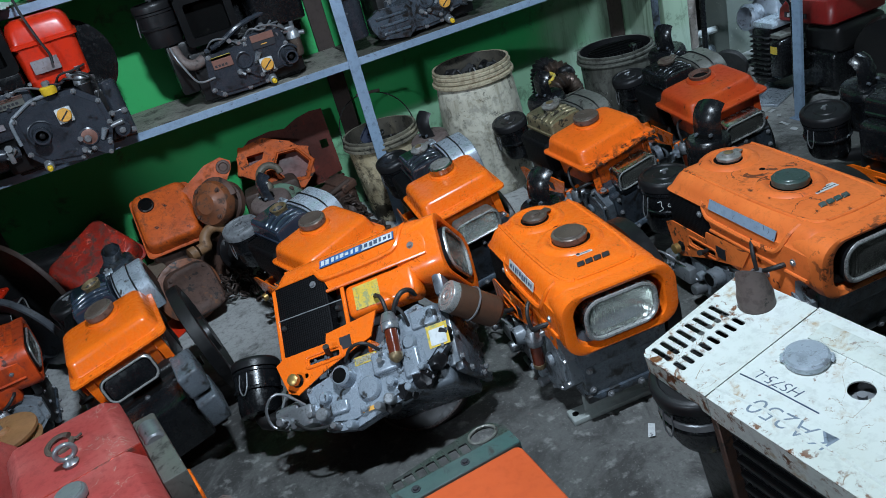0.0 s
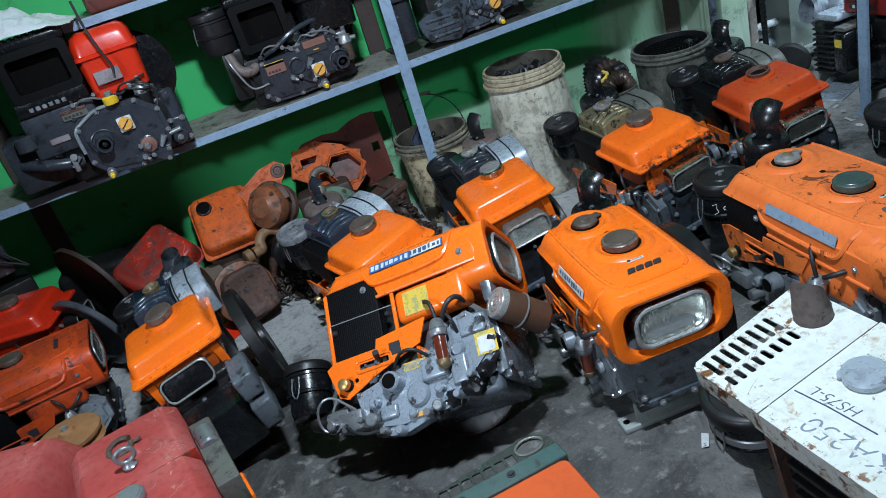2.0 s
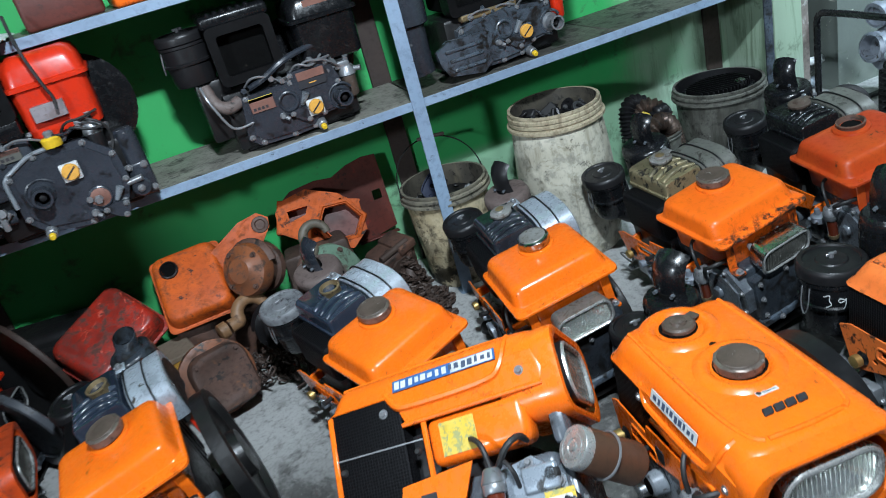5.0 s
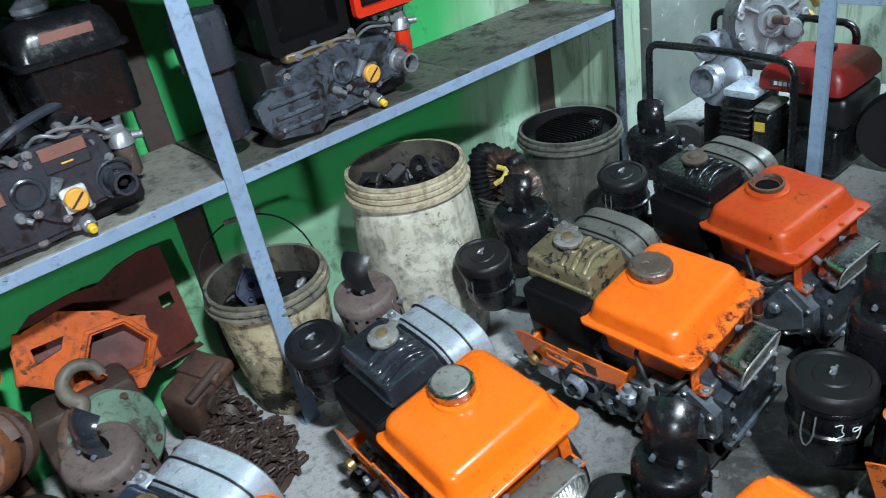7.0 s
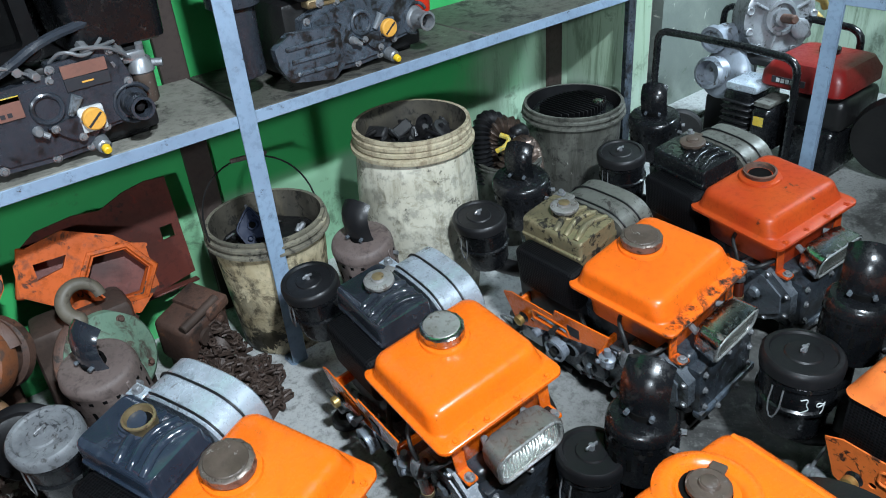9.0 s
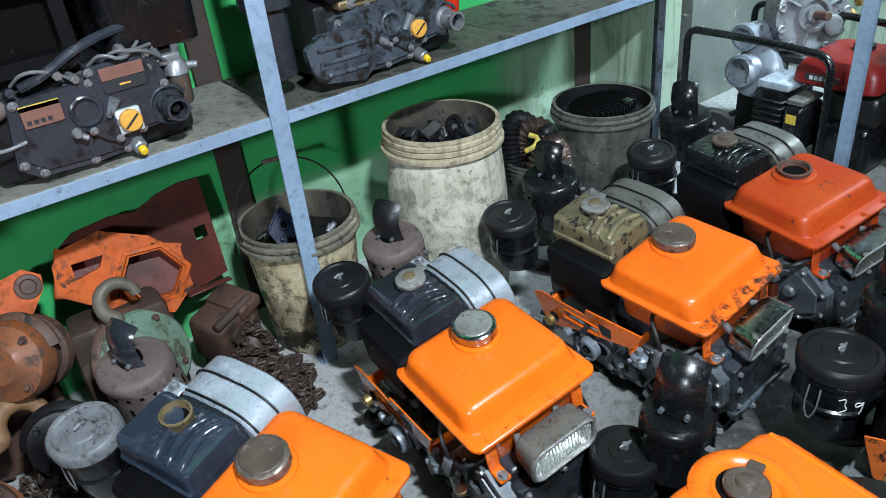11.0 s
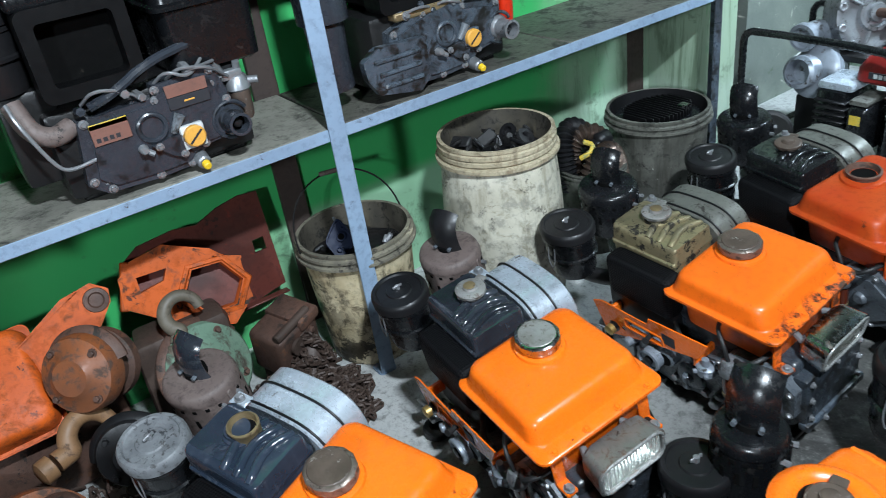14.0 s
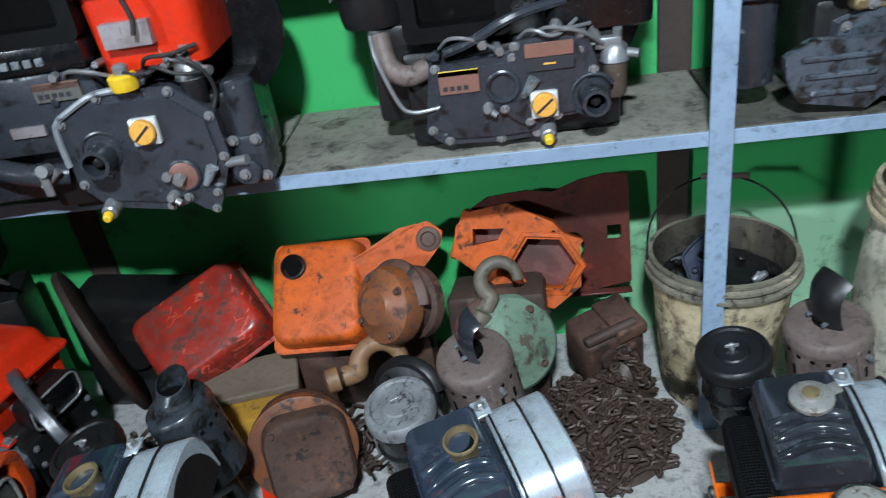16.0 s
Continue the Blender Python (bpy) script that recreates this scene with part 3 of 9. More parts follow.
def floor_material():
    m, nt, b = nodes_of("oil_stained_concrete")
    tc = nt.nodes.new("ShaderNodeTexCoord")
    vec = tc.outputs["Object"]
    a, c, d, e = noise_of(nt, vec, 1.3, 6, 0.6, 0.8), noise_of(nt, vec, 7, 9, 0.7, 0.6), noise_of(nt, vec, 45, 6, 0.7), noise_of(nt, vec, 22, 5, 0.6)
    f = noise_of(nt, vec, 3.2, 8, 0.72, 1.0)
    sep = nt.nodes.new("ShaderNodeSeparateXYZ")
    link(nt, vec, sep.inputs[0])
    # paler along the shelf, with more dark oil stains where the engines stand
    shelf_side = ramp(nt, sep.outputs[1], -0.85, -0.25)
    g = noise_of(nt, vec, 120, 5, 0.75)
    col = mix(nt, ramp(nt, a, 0.30, 0.70), (0.074, 0.074, 0.070), (0.140, 0.140, 0.134))
    col = mix(nt, times(nt, shelf_side, 0.85), col, (0.50, 0.505, 0.495))
    oily = ramp(nt, sep.outputs[1], -0.15, -0.75)
    col = mix(nt, times(nt, times(nt, ramp(nt, f, 0.47, 0.60), 0.80), oily), col, (0.026, 0.025, 0.024))
    col = mix(nt, times(nt, ramp(nt, c, 0.55, 0.70), 0.55), col, (0.10, 0.095, 0.09))
    col = mix(nt, times(nt, times(nt, ramp(nt, c, 0.53, 0.66), 0.75), oily), col, (0.020, 0.019, 0.018))
    col = mix(nt, times(nt, ramp(nt, e, 0.55, 0.68), 0.65), col, (0.27, 0.27, 0.255))
    col = mix(nt, times(nt, ramp(nt, d, 0.48, 0.72), 0.6), col, (0.040, 0.038, 0.036))
    col = mix(nt, times(nt, ramp(nt, g, 0.50, 0.70), 0.5), col, (0.035, 0.034, 0.032))
    col = mix(nt, times(nt, ramp(nt, g, 0.42, 0.33), 0.55), col, (0.26, 0.26, 0.245))
    link(nt, col, b.inputs["Base Color"])
    r = nt.nodes.new("ShaderNodeMapRange")
    r.inputs["To Min"].default_value, r.inputs["To Max"].default_value = 0.45, 0.8
    link(nt, c, r.inputs["Value"])
    link(nt, r.outputs[0], b.inputs["Roughness"])
    bump(nt, b, d, 0.35, 0.004)
    return m


# near-black on purpose: unseen walls and ceiling return little bounced light
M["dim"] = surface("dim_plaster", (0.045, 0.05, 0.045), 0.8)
M["reflector"] = surface("silvered_reflector", (0.22, 0.23, 0.205), 0.26, metal=0.7, tint=(0.12, 0.125, 0.115), dirt=(0.22, 0.20, 0.16), dirt_from=0.6, dirt_to=0.8, relief=0.03, mottle=0.1)
M["lens_dark"] = lens_material("dusty_dark_lens", (0.42, 0.42, 0.38))
M["lens"], M["mesh"], M["wall"], M["grey_wall"], M["floor"] = lens_material("ribbed_headlight_lens", (0.95, 0.97, 0.94)), mesh_material(), wall_material(), grey_wall_material(), floor_material()


# ---- mesh helpers ----
I4 = Matrix.Identity(4)


def turned(x=0, y=0, z=0, rx=0, ry=0, rz=0):
    return pose(x, y, z, rx, ry, rz)


def part(name, bm, material, parent=None, label="", sharp=38, m=None):
    me = bpy.data.meshes.new(name)
    bmesh.ops.recalc_face_normals(bm, faces=bm.faces)
    bm.to_mesh(me)
    bm.free()
    me.polygons.foreach_set("use_smooth", [True] * len(me.polygons))
    me.set_sharp_from_angle(angle=radians(sharp))
    me.materials.append(M[material] if isinstance(material, str) else material)
    ob = new(name, me)
    if parent:
        ob.parent = parent
    if m is not None:
        ob.matrix_basis = m
    if label:
        ob["label"] = label
    return ob


def again(ob, m, parent=None):
    """One more object on the same mesh."""
    o = new(ob.name.split(".")[0], ob.data)
    o.parent = parent or ob.parent
    o.matrix_basis = m
    return o


def thing(name, label, category, m=I4, group="", kind=""):
    ob = new(name)
    ob.empty_display_size = 0.1
    ob.matrix_basis = m
    return tagged(ob, label, category, group, kind)


def add(bm, verts, m):
    if m is not None and m != I4:
        bmesh.ops.transform(bm, matrix=m, verts=verts)


def box(bm, lo, hi, bev=0.004, seg=2, m=I4):
    lo, hi = Vector(lo), Vector(hi)
    r = bmesh.ops.create_cube(bm, size=1, matrix=Matrix.Translation((lo + hi) / 2) @ Matrix.Diagonal((*(hi - lo), 1)))
    verts = r["verts"]
    if bev > 0:
        edges = list({e for v in verts for e in v.link_edges})
        b = bmesh.ops.bevel(bm, geom=edges, offset=bev, segments=seg, profile=0.5, affect="EDGES", clamp_overlap=True)
        verts = list({v for f in b["faces"] for v in f.verts} | {v for v in verts if v.is_valid})
    add(bm, verts, m)
    return bm


def rings(bm, secs, m=I4, cap0=True, cap1=True, closed=False):
    """Joins point rings of equal count into a skin."""
    rows = [[bm.verts.new(m @ Vector(p)) for p in s] for s in secs]
    n = len(rows[0])
    pairs = list(zip(rows, rows[1:])) + ([(rows[-1], rows[0])] if closed else [])
    for a, b in pairs:
        for i in range(n):
            j = (i + 1) % n
            bm.faces.new((a[i], a[j], b[j], b[i]))
    if not closed:
        if cap0:
            bm.faces.new(list(reversed(rows[0])))
        if cap1:
            bm.faces.new(rows[-1])
    return bm


def rrect(hx, hy, r, z=0.0, cx=0.0, cy=0.0, n=5):
    r = min(r, hx * 0.98, hy * 0.98)
    out = []
    for k, (sx, sy) in enumerate(((1, 1), (-1, 1), (-1, -1), (1, -1))):
        for i in range(n + 1):
            a = math.pi / 2 * (k + i / n)
            out.append((cx + sx * (hx - r) + r * math.cos(a), cy + sy * (hy - r) + r * math.sin(a), z))
    return out


def lathe(bm, prof, seg=28, m=I4):
    secs = [[(max(r, 1e-4) * math.cos(2 * math.pi * i / seg), max(r, 1e-4) * math.sin(2 * math.pi * i / seg), z) for i in range(seg)] for r, z in prof]
    return rings(bm, secs, m)


def rod(bm, p0, p1, r, seg=12, r1=None, bev=0.0):
    p0, p1 = Vector(p0), Vector(p1)
    d = p1 - p0
    m = Matrix.Translation(p0) @ d.to_track_quat("Z", "Y").to_matrix().to_4x4()
    h, r1 = d.length, r if r1 is None else r1
    b = min(bev, h / 3, r / 2)
    prof = [(r - b, 0), (r, b), (r1, h - b), (r1 - b, h)] if b > 0 else [(r, 0), (r1, h)]
    return lathe(bm, prof, seg, m)


def tube(bm, pts, r, seg=10, closed=False, flat=1.0, smooth=0):
    """A pipe along points; r is one radius or one for each point; flat squeezes it sideways."""
    pts = [Vector(p) for p in pts]
    for _ in range(smooth):
        new_pts, n = [pts[0]], len(pts)
        for a, b in zip(pts, pts[1:]):
            new_pts += [a * 0.75 + b * 0.25, a * 0.25 + b * 0.75]
        pts = new_pts + [pts[-1]]
    n = len(pts)
    rad = [r] * n if isinstance(r, (int, float)) else [r[0] + (r[-1] - r[0]) * i / (n - 1) for i in range(n)]
    up, secs = None, []
    for i, p in enumerate(pts):
        q = pts[(i + 1) % n] if closed or i + 1 < n else p
        o = pts[i - 1] if closed or i else p
        d = (q - o).normalized()
        if up is None:
            up = d.orthogonal().normalized()
        up = (up - d * up.dot(d)).normalized()
        side = d.cross(up)
        secs.append([p + (up * math.cos(2 * math.pi * k / seg) + side * math.sin(2 * math.pi * k / seg) * flat) * rad[i] for k in range(seg)])
    return rings(bm, secs, closed=closed)


def plate(bm, outer, holes, thick, m=I4):
    """A flat plate in x and y with holes through it, from z 0 to thick."""
    tmp = bmesh.new()
    edges = []
    for loop in (outer, *holes):
        vs = [tmp.verts.new((x, y, 0)) for x, y in loop]
        edges += [tmp.edges.new((a, b)) for a, b in zip(vs, vs[1:] + vs[:1])]
    fill = bmesh.ops.triangle_fill(tmp, use_beauty=True, use_dissolve=False, edges=edges)
    faces = [g for g in fill["geom"] if isinstance(g, bmesh.types.BMFace)]
    ext = bmesh.ops.extrude_face_region(tmp, geom=faces, use_keep_orig=True)
    bmesh.ops.translate(tmp, vec=(0, 0, thick), verts=[g for g in ext["geom"] if isinstance(g, bmesh.types.BMVert)])
    return absorb(bm, tmp, m)


def absorb(bm, tmp, m=I4):
    bmesh.ops.transform(tmp, matrix=m, verts=tmp.verts)
    me = bpy.data.meshes.new("tmp")
    tmp.to_mesh(me)
    tmp.free()
    bm.from_mesh(me)
    bpy.data.meshes.remove(me)
    return bm


def circle(cx, cy, r, n=20, ry=None):
    return [(cx + r * math.cos(2 * math.pi * i / n), cy + (ry or r) * math.sin(2 * math.pi * i / n)) for i in range(n)]


def slot(cx, cy, hx, hy, r, n=4):
    return [(x, y) for x, y, z in rrect(hx, hy, r, 0, cx, cy, n)]


def dent(bm, amount, scale, seed=0.0):
    """Uneven surface: moves every point a little along noise."""
    for v in bm.verts:
        v.co += noise.noise_vector(v.co * scale + Vector((seed, seed * 1.7, seed * 0.3))) * amount
    return bm


def mesh():
    return bmesh.new()


def bolts(parent, spots, r=0.007, h=0.007, material="steel", axis="z"):
    """Hexagon bolts on one mesh at the given places."""
    turn = {"z": I4, "-x": turned(ry=-90), "-y": turned(rx=90)}[axis]
    first = None
    for s in spots:
        m = Matrix.Translation(s) @ turn
        if first is None:
            bm = mesh()
            lathe(bm, [(r * 1.5, 0), (r * 1.5, 0.0015)], 12)
            lathe(bm, [(r, 0.0012), (r, h), (r * 0.8, h + 0.0015)], 6)
            first = part("bolt", bm, material, parent, m=m)
        else:
            again(first, m, parent)


# ---- structure ----
def slab(name, lo, hi, material, label, bev=0.0, cat="wall"):
    bm = mesh()
    box(bm, lo, hi, bev)
    return tagged(part(name, bm, material), label, cat, kind="structure")


slab("floor", (-4.5, -5.5, -0.12), (5.0, 2.2, 0.0), "floor", "dark oil-stained concrete workshop floor", cat="floor")
slab("wall_north", (-4.5, 0.37, 0), (1.62, 0.52, 3.0), "wall", "green painted plaster wall, peeling to grey")
slab("wall_northeast", (1.99, 0.36, 0), (2.75, 0.54, 3.0), "grey_wall", "rough grey-green plaster wall beside an opening")
slab("pillar", (1.43, 0.10, 0), (1.56, 0.368, 3.0), "wall", "green painted masonry pillar", 0.006, "pillar")
slab("pier", (1.562, 0.17, 0), (1.66, 0.366, 3.0), "bare_plaster", "crumbling bare plaster edge beside the pillar", 0.008, "wall")
slab("wall_beyond", (1.0, 1.3, 0), (3.2, 1.4, 3.0), "grey_wall", "dim plaster wall behind the opening")
slab("wall_east", (2.75, -5.5, 0), (2.9, 0.54, 3.0), "wall", "green painted wall at the end")
# never in view; the dark colour holds the fill light down
slab("wall_west", (-4.5, -5.5, 0), (-4.35, 0.37, 3.0), "dim", "unseen side wall, dark to cut bounced light")
# added out of view, so that the side lamp misses the wall's left part
slab("wall_pier", (-2.15, -1.5, 0), (-2.0, 0.37, 3.0), "dim", "unseen slab added to block the side lamp from the left", cat="wall")
slab("wall_south", (-4.35, -5.5, 0), (2.75, -5.35, 3.0), "dim", "unseen dark plaster wall")
slab("ceiling", (-4.5, -5.5, 3.0), (5.0, 2.2, 3.1), "dim", "unseen dark workshop ceiling", cat="ceiling")


# ---- steel shelf ----
def angle_iron(bm, a, b, w=0.04, t=0.004, face=(0, -1, 0), other=(0, 0, 1)):
    """Two thin legs along a line: one towards face, one towards other."""
    a, b = Vector(a), Vector(b)
    f, o = Vector(face), Vector(other)
    d = (b - a).normalized()
    for n, s in ((f, o), (o, f)):
        pts = [a, a + s * w, a + s * w + n * t, a + n * t]
        secs = [pts, [p + (b - a) for p in pts]]
        rings(bm, secs)
    return bm


rack = thing("shelf_rack", "blue-grey angle-iron shelf rack with dusty boards", "shelf", kind="structure")


def rail(z, x0, x1, y=0.0):
    bm = mesh()
    box(bm, (x0, y - 0.004, z - 0.022), (x1, y, z + 0.006), 0.0012, 1)
    box(bm, (x0, y, z - 0.020), (x1, y + 0.034, z - 0.016), 0.0008, 1)
    part("rail", bm, "rail_blue", rack)


def post(x, y, z1, w=0.042, material="rail_blue"):
    bm = mesh()
    box(bm, (x - w / 2, y - 0.006, 0), (x + w / 2, y - 0.002, z1), 0.001, 1)
    box(bm, (x + w / 2 - 0.004, y - 0.002, 0), (x + w / 2, y + w, z1), 0.001, 1)
    rings(bm, [rrect(w * 0.62, w * 0.62, w * 0.3, z, x, y + w * 0.4) for z in (0.0, 0.005)])
    part("post", bm, material, rack)


SHELF_LOW, SHELF_HIGH = 0.680, 1.161
for z, x1 in ((SHELF_LOW, 1.335), (SHELF_HIGH, 1.335)):
    rail(z, -1.62, x1)
    for x0, x2 in ((-1.62, -0.83), (-0.826, 0.02), (0.024, 0.71), (0.714, 1.34)):
        bm = mesh()
        box(bm, (x0, 0.004, z - 0.014), (x2, 0.352, z + 0.0055), 0.003, 1)
        part("board", bm, "board" if x0 < 0 else "board_oily", rack)
post(0.0, -0.004, 2.3)
post(1.312, -0.002, 2.3, 0.036, "grey_paint")
for x in (-0.005, 1.355, -1.45):
    bm = mesh()
    box(bm, (x - 0.035, 0.354, 0), (x + 0.035, 0.3695, 2.6), 0.002, 1)
    part("wall_upright", bm, "brown_post", rack, "dark brown steel upright on the wall")


# ---- engine parts shared by several kinds ----
def filler_cap(parent, x, y, z, r=0.0425, top="dull_cap", name="fuel_cap", h=0.026):
    bm = mesh()
    prof = [(r * 0.82, 0), (r * 0.98, 0.004), (r, 0.010), (r * 0.985, h * 0.8), (r * 0.93, h * 0.95), (r * 0.86, h), (r * 0.4, h * 0.985)]
    lathe(bm, prof[:3], 32, Matrix.Translation((x, y, z)))
    lathe(bm, [(r * 1.02, 0.008), (r * 1.02, h * 0.84), (r * 0.95, h * 0.97), (r * 0.86, h), (r * 0.4, h * 0.985)], 12, Matrix.Translation((x, y, z)) @ turned(rz=9))
    cap = part(name, bm, {"cap_steel": "chrome", "dull_cap": "cap_side"}.get(top, top), parent, "screw cap with a tarnished top")
    bm = mesh()
    lathe(bm, [(r * 0.84, h + 0.0004), (r * 0.80, h + 0.0022), (r * 0.3, h + 0.0030)], 32, Matrix.Translation((x, y, z)))
    part("cap_top", bm, top, cap)
    return cap


def radiator_cap(parent, x, y, z, r=0.031, material="chrome", turn=20):
    bm = mesh()
    m = Matrix.Translation((x, y, z)) @ turned(rz=turn)
    lathe(bm, [(r * 0.75, -0.012), (r * 0.9, -0.002), (r, 0.0), (r, 0.006), (r * 0.86, 0.0095), (r * 0.5, 0.0095), (r * 0.45, 0.014), (r * 0.2, 0.015)], 28, m)
    for s in (-1, 1):
        box(bm, (s * r * 0.8 - 0.008, -0.012, 0.0), (s * r * 0.8 + 0.016 * s + 0.008, 0.012, 0.006), 0.003, 2, m)
    cap = part("radiator_cap", bm, material, parent, "two-eared pressed steel radiator cap")
    bm = mesh()
    lathe(bm, [(r * 0.40, 0.0155), (r * 0.34, 0.0168), (0.001, 0.017)], 20, m)
    part("cap_disc", bm, "brass_dull" if material != "dull_cap" else "dull_cap", cap)
    return cap


def open_neck(parent, x, y, z, r=0.03, material="brass_dull"):
    bm = mesh()
    lathe(bm, [(r * 0.95, -0.012), (r, 0.010), (r * 1.06, 0.012), (r * 1.06, 0.016), (r * 0.92, 0.017), (r * 0.80, 0.003), (0.001, 0.002)], 28, Matrix.Translation((x, y, z)))
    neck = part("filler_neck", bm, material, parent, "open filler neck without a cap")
    # flat black disc in place of the shade down the neck
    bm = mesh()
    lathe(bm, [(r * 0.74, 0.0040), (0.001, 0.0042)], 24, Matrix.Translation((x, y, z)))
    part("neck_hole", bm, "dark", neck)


def muffler(parent, x, y, z0, z1, r=0.056, turn=0.0, lean=(0, 0), material="soot", hood_mat=None, wrap=36):
    """Upright silencer: slotted can, sloping lid, bent outlet with a cut mouth."""
    m = Matrix.Translation((x, y, 0)) @ turned(rx=lean[0], ry=lean[1], rz=turn)
    bm = mesh()
    h = z1 - z0
    lathe(bm, [(0.022, z0 - 0.10), (0.022, z0), (r * 0.9, z0), (r, z0 + 0.006), (r, z0 + h * 0.80), (r * 1.02, z0 + h * 0.80), (r * 1.02, z0 + h * 0.85), (r * 0.99, z0 + h * 0.92), (r * 0.95, z1 - 0.005), (r * 0.88, z1 - 0.001), (r * 0.3, z1)], 36, m)
    can = part("muffler", bm, material, parent, "upright muffler can with slots and a bent outlet")
    first = None
    for row, (zz, n, w, hh) in enumerate(((z0 + h * 0.72, 18, 0.0045, 0.004), (z0 + h * 0.45, 14, 0.004, 0.012))):
        for k in range(n):
            a = 2 * math.pi * (k + 0.5 * row) / n
            q = m @ Matrix.Translation((r * 0.985 * math.cos(a), r * 0.985 * math.sin(a), zz)) @ turned(rz=math.degrees(a))
            if k == 0:
                bm = mesh()
                # shade in the slots, drawn as near-black tabs on the can
                box(bm, (-0.001, -w, -hh), (0.0017, w, hh), 0, 1)
                first = part("vent_slot", bm, "dark", can, m=q)
            else:
                again(first, q, can)
    # bent sheet hood over the outlet, open at the back
    k = 1.12
    path = [(-0.012, -0.018), (-0.017, 0.012), (-0.016, 0.040), (-0.009, 0.064), (0.006, 0.082), (0.026, 0.092)]
    secs = []
    for n, (y, z) in enumerate(path):
        a, b = path[max(0, n - 1)], path[min(len(path) - 1, n + 1)]
        d = Vector((0, b[0] - a[0], b[1] - a[1])).normalized()
        back = Vector((0, d.z, -d.y))
        ring = []
        for side, t in ((1, 0.0), (-1, 0.0025)):
            arc = [side * wrap * (q / 6 - 1) for q in range(13)]
            for f in arc:
                f = radians(f)
                w, dep = (0.056 - t) * k, (0.075 - 0.004 * n) * k
                ring.append(m @ (Vector((w * math.sin(f) * (1.0 - 0.01 * n), (y - 0.004) * k, z1 + z * k)) + back * (dep * (1 - math.cos(f)) + t)))
        secs.append(ring)
    bm = mesh()
    rings(bm, secs)
    if not hood_mat:
        bm.free()
        bm = mesh()
        q = m @ Matrix.Translation((0, 0, z1 - 0.008)) @ turned(rx=-14, ry=10)
        lathe(bm, [(0.046, -0.01), (0.044, 0.012), (0.037, 0.018), (0.037, 0.056), (0.034, 0.057), (0.033, 0.01), (0.002, 0.008)], 28, q)
        for v in bm.verts:
            if (q.inverted() @ v.co).z > 0.045:
                v.co += m.to_3x3() @ Vector((0, 0, 0.5 * (m.inverted() @ v.co).y - 0.01))
        pipe = part("outlet_pipe", bm, material, can, "open slanted outlet pipe")
        bm = mesh()
        lathe(bm, [(0.0325, 0.022), (0.002, 0.023)], 24, q)
        part("pipe_mouth", bm, "dark", pipe)
        return can
    strap = part("outlet_hood", bm, hood_mat, can, "bent sheet hood over the outlet")
    bm = mesh()
    lathe(bm, [(0.024 * k, z1 - 0.006), (0.024 * k, z1 + 0.012), (0.019 * k, z1 + 0.013), (0.018 * k, z1 + 0.002), (0.001, z1 + 0.002)], 20, m)
    part("outlet_mouth", bm, "dark", can)
    for s in (-1, 1):
        bm = mesh()
        rod(bm, m @ Vector((s * 0.018 * k, -0.012 * k, z1 + 0.012)), m @ Vector((s * 0.020 * k, -0.025 * k, z1 + 0.012)), 0.0050, 6)
        part("hood_bolt", bm, "grey_mid2", strap)
    bm = mesh()
    box(bm, (r * 0.96, -0.004, z0 + 0.01), (r + 0.004, 0.006, z0 + h * 0.86), 0.0015, 1, m)
    part("seam_strap", bm, material, can)
    for s, zz in ((-1, z0 + h * 0.25), (-1, z0 + h * 0.68), (1, z0 + h * 0.68)):
        bm = mesh()
        rod(bm, m @ Vector((r * 0.9, s * 0.022, zz)), m @ Vector((r + 0.009, s * 0.025, zz)), 0.006, 6)
        part("strap_bolt", bm, "steel", can)
    return can


def air_cleaner(parent, x, y, z0, z1, r=0.056, material="black", top=None, lean=(0, 0), clip=0.0):
    m = Matrix.Translation((x, y, 0)) @ turned(rx=lean[0], ry=lean[1])
    h = z1 - z0
    bm = mesh()
    lathe(bm, [(r * 0.5, z0), (r * 0.86, z0 + 0.004), (r * 0.93, z0 + 0.02), (r * 0.95, z0 + h * 0.42), (r * 1.05, z0 + h * 0.43), (r * 1.06, z0 + h * 0.47), (r * 0.99, z0 + h * 0.49),
               (r, z0 + h * 0.74), (r * 1.05, z0 + h * 0.755), (r * 1.05, z0 + h * 0.80), (r * 0.98, z0 + h * 0.82)], 36, m)
    body = part("air_cleaner", bm, material, parent, "round oil-bath air cleaner canister")
    bm = mesh()
    lathe(bm, [(r * 0.97, z0 + h * 0.821), (r * 1.08, z0 + h * 0.825), (r * 1.09, z0 + h * 0.93), (r * 1.06, z0 + h * 0.975), (r * 1.0, z1), (r * 0.88, z1 + 0.0005), (r * 0.84, z1 - 0.004), (r * 0.50, z1 - 0.004), (r * 0.46, z1 - 0.001), (r * 0.30, z1), (r * 0.05, z1 + 0.001)], 36, m)
    part("air_cleaner_lid", bm, top or "soot", body)
    bm = mesh()
    rod(bm, m @ Vector((0, 0, z1 - 0.002)), m @ Vector((0, 0, z1 + 0.012)), 0.006, 6)
    box(bm, (-0.014, -0.002, z1 + 0.005), (0.014, 0.002, z1 + 0.013), 0.0015, 1, m)
    part("wing_nut", bm, "steel", body)
    for k in range(2):
        bm = mesh()
        a = clip + k * math.pi
        q = m @ turned(rz=math.degrees(a))
        tube(bm, [q @ Vector(p) for p in ((r * 1.0, -0.011, z0 + h * 0.72), (r * 1.10, -0.012, z0 + h * 0.45), (r * 1.12, 0.0, z0 + h * 0.30), (r * 1.10, 0.012, z0 + h * 0.45), (r * 1.0, 0.011, z0 + h * 0.72))], 0.0018, 6, smooth=1)
        part("spring_clip", bm, "steel", body)
    return body


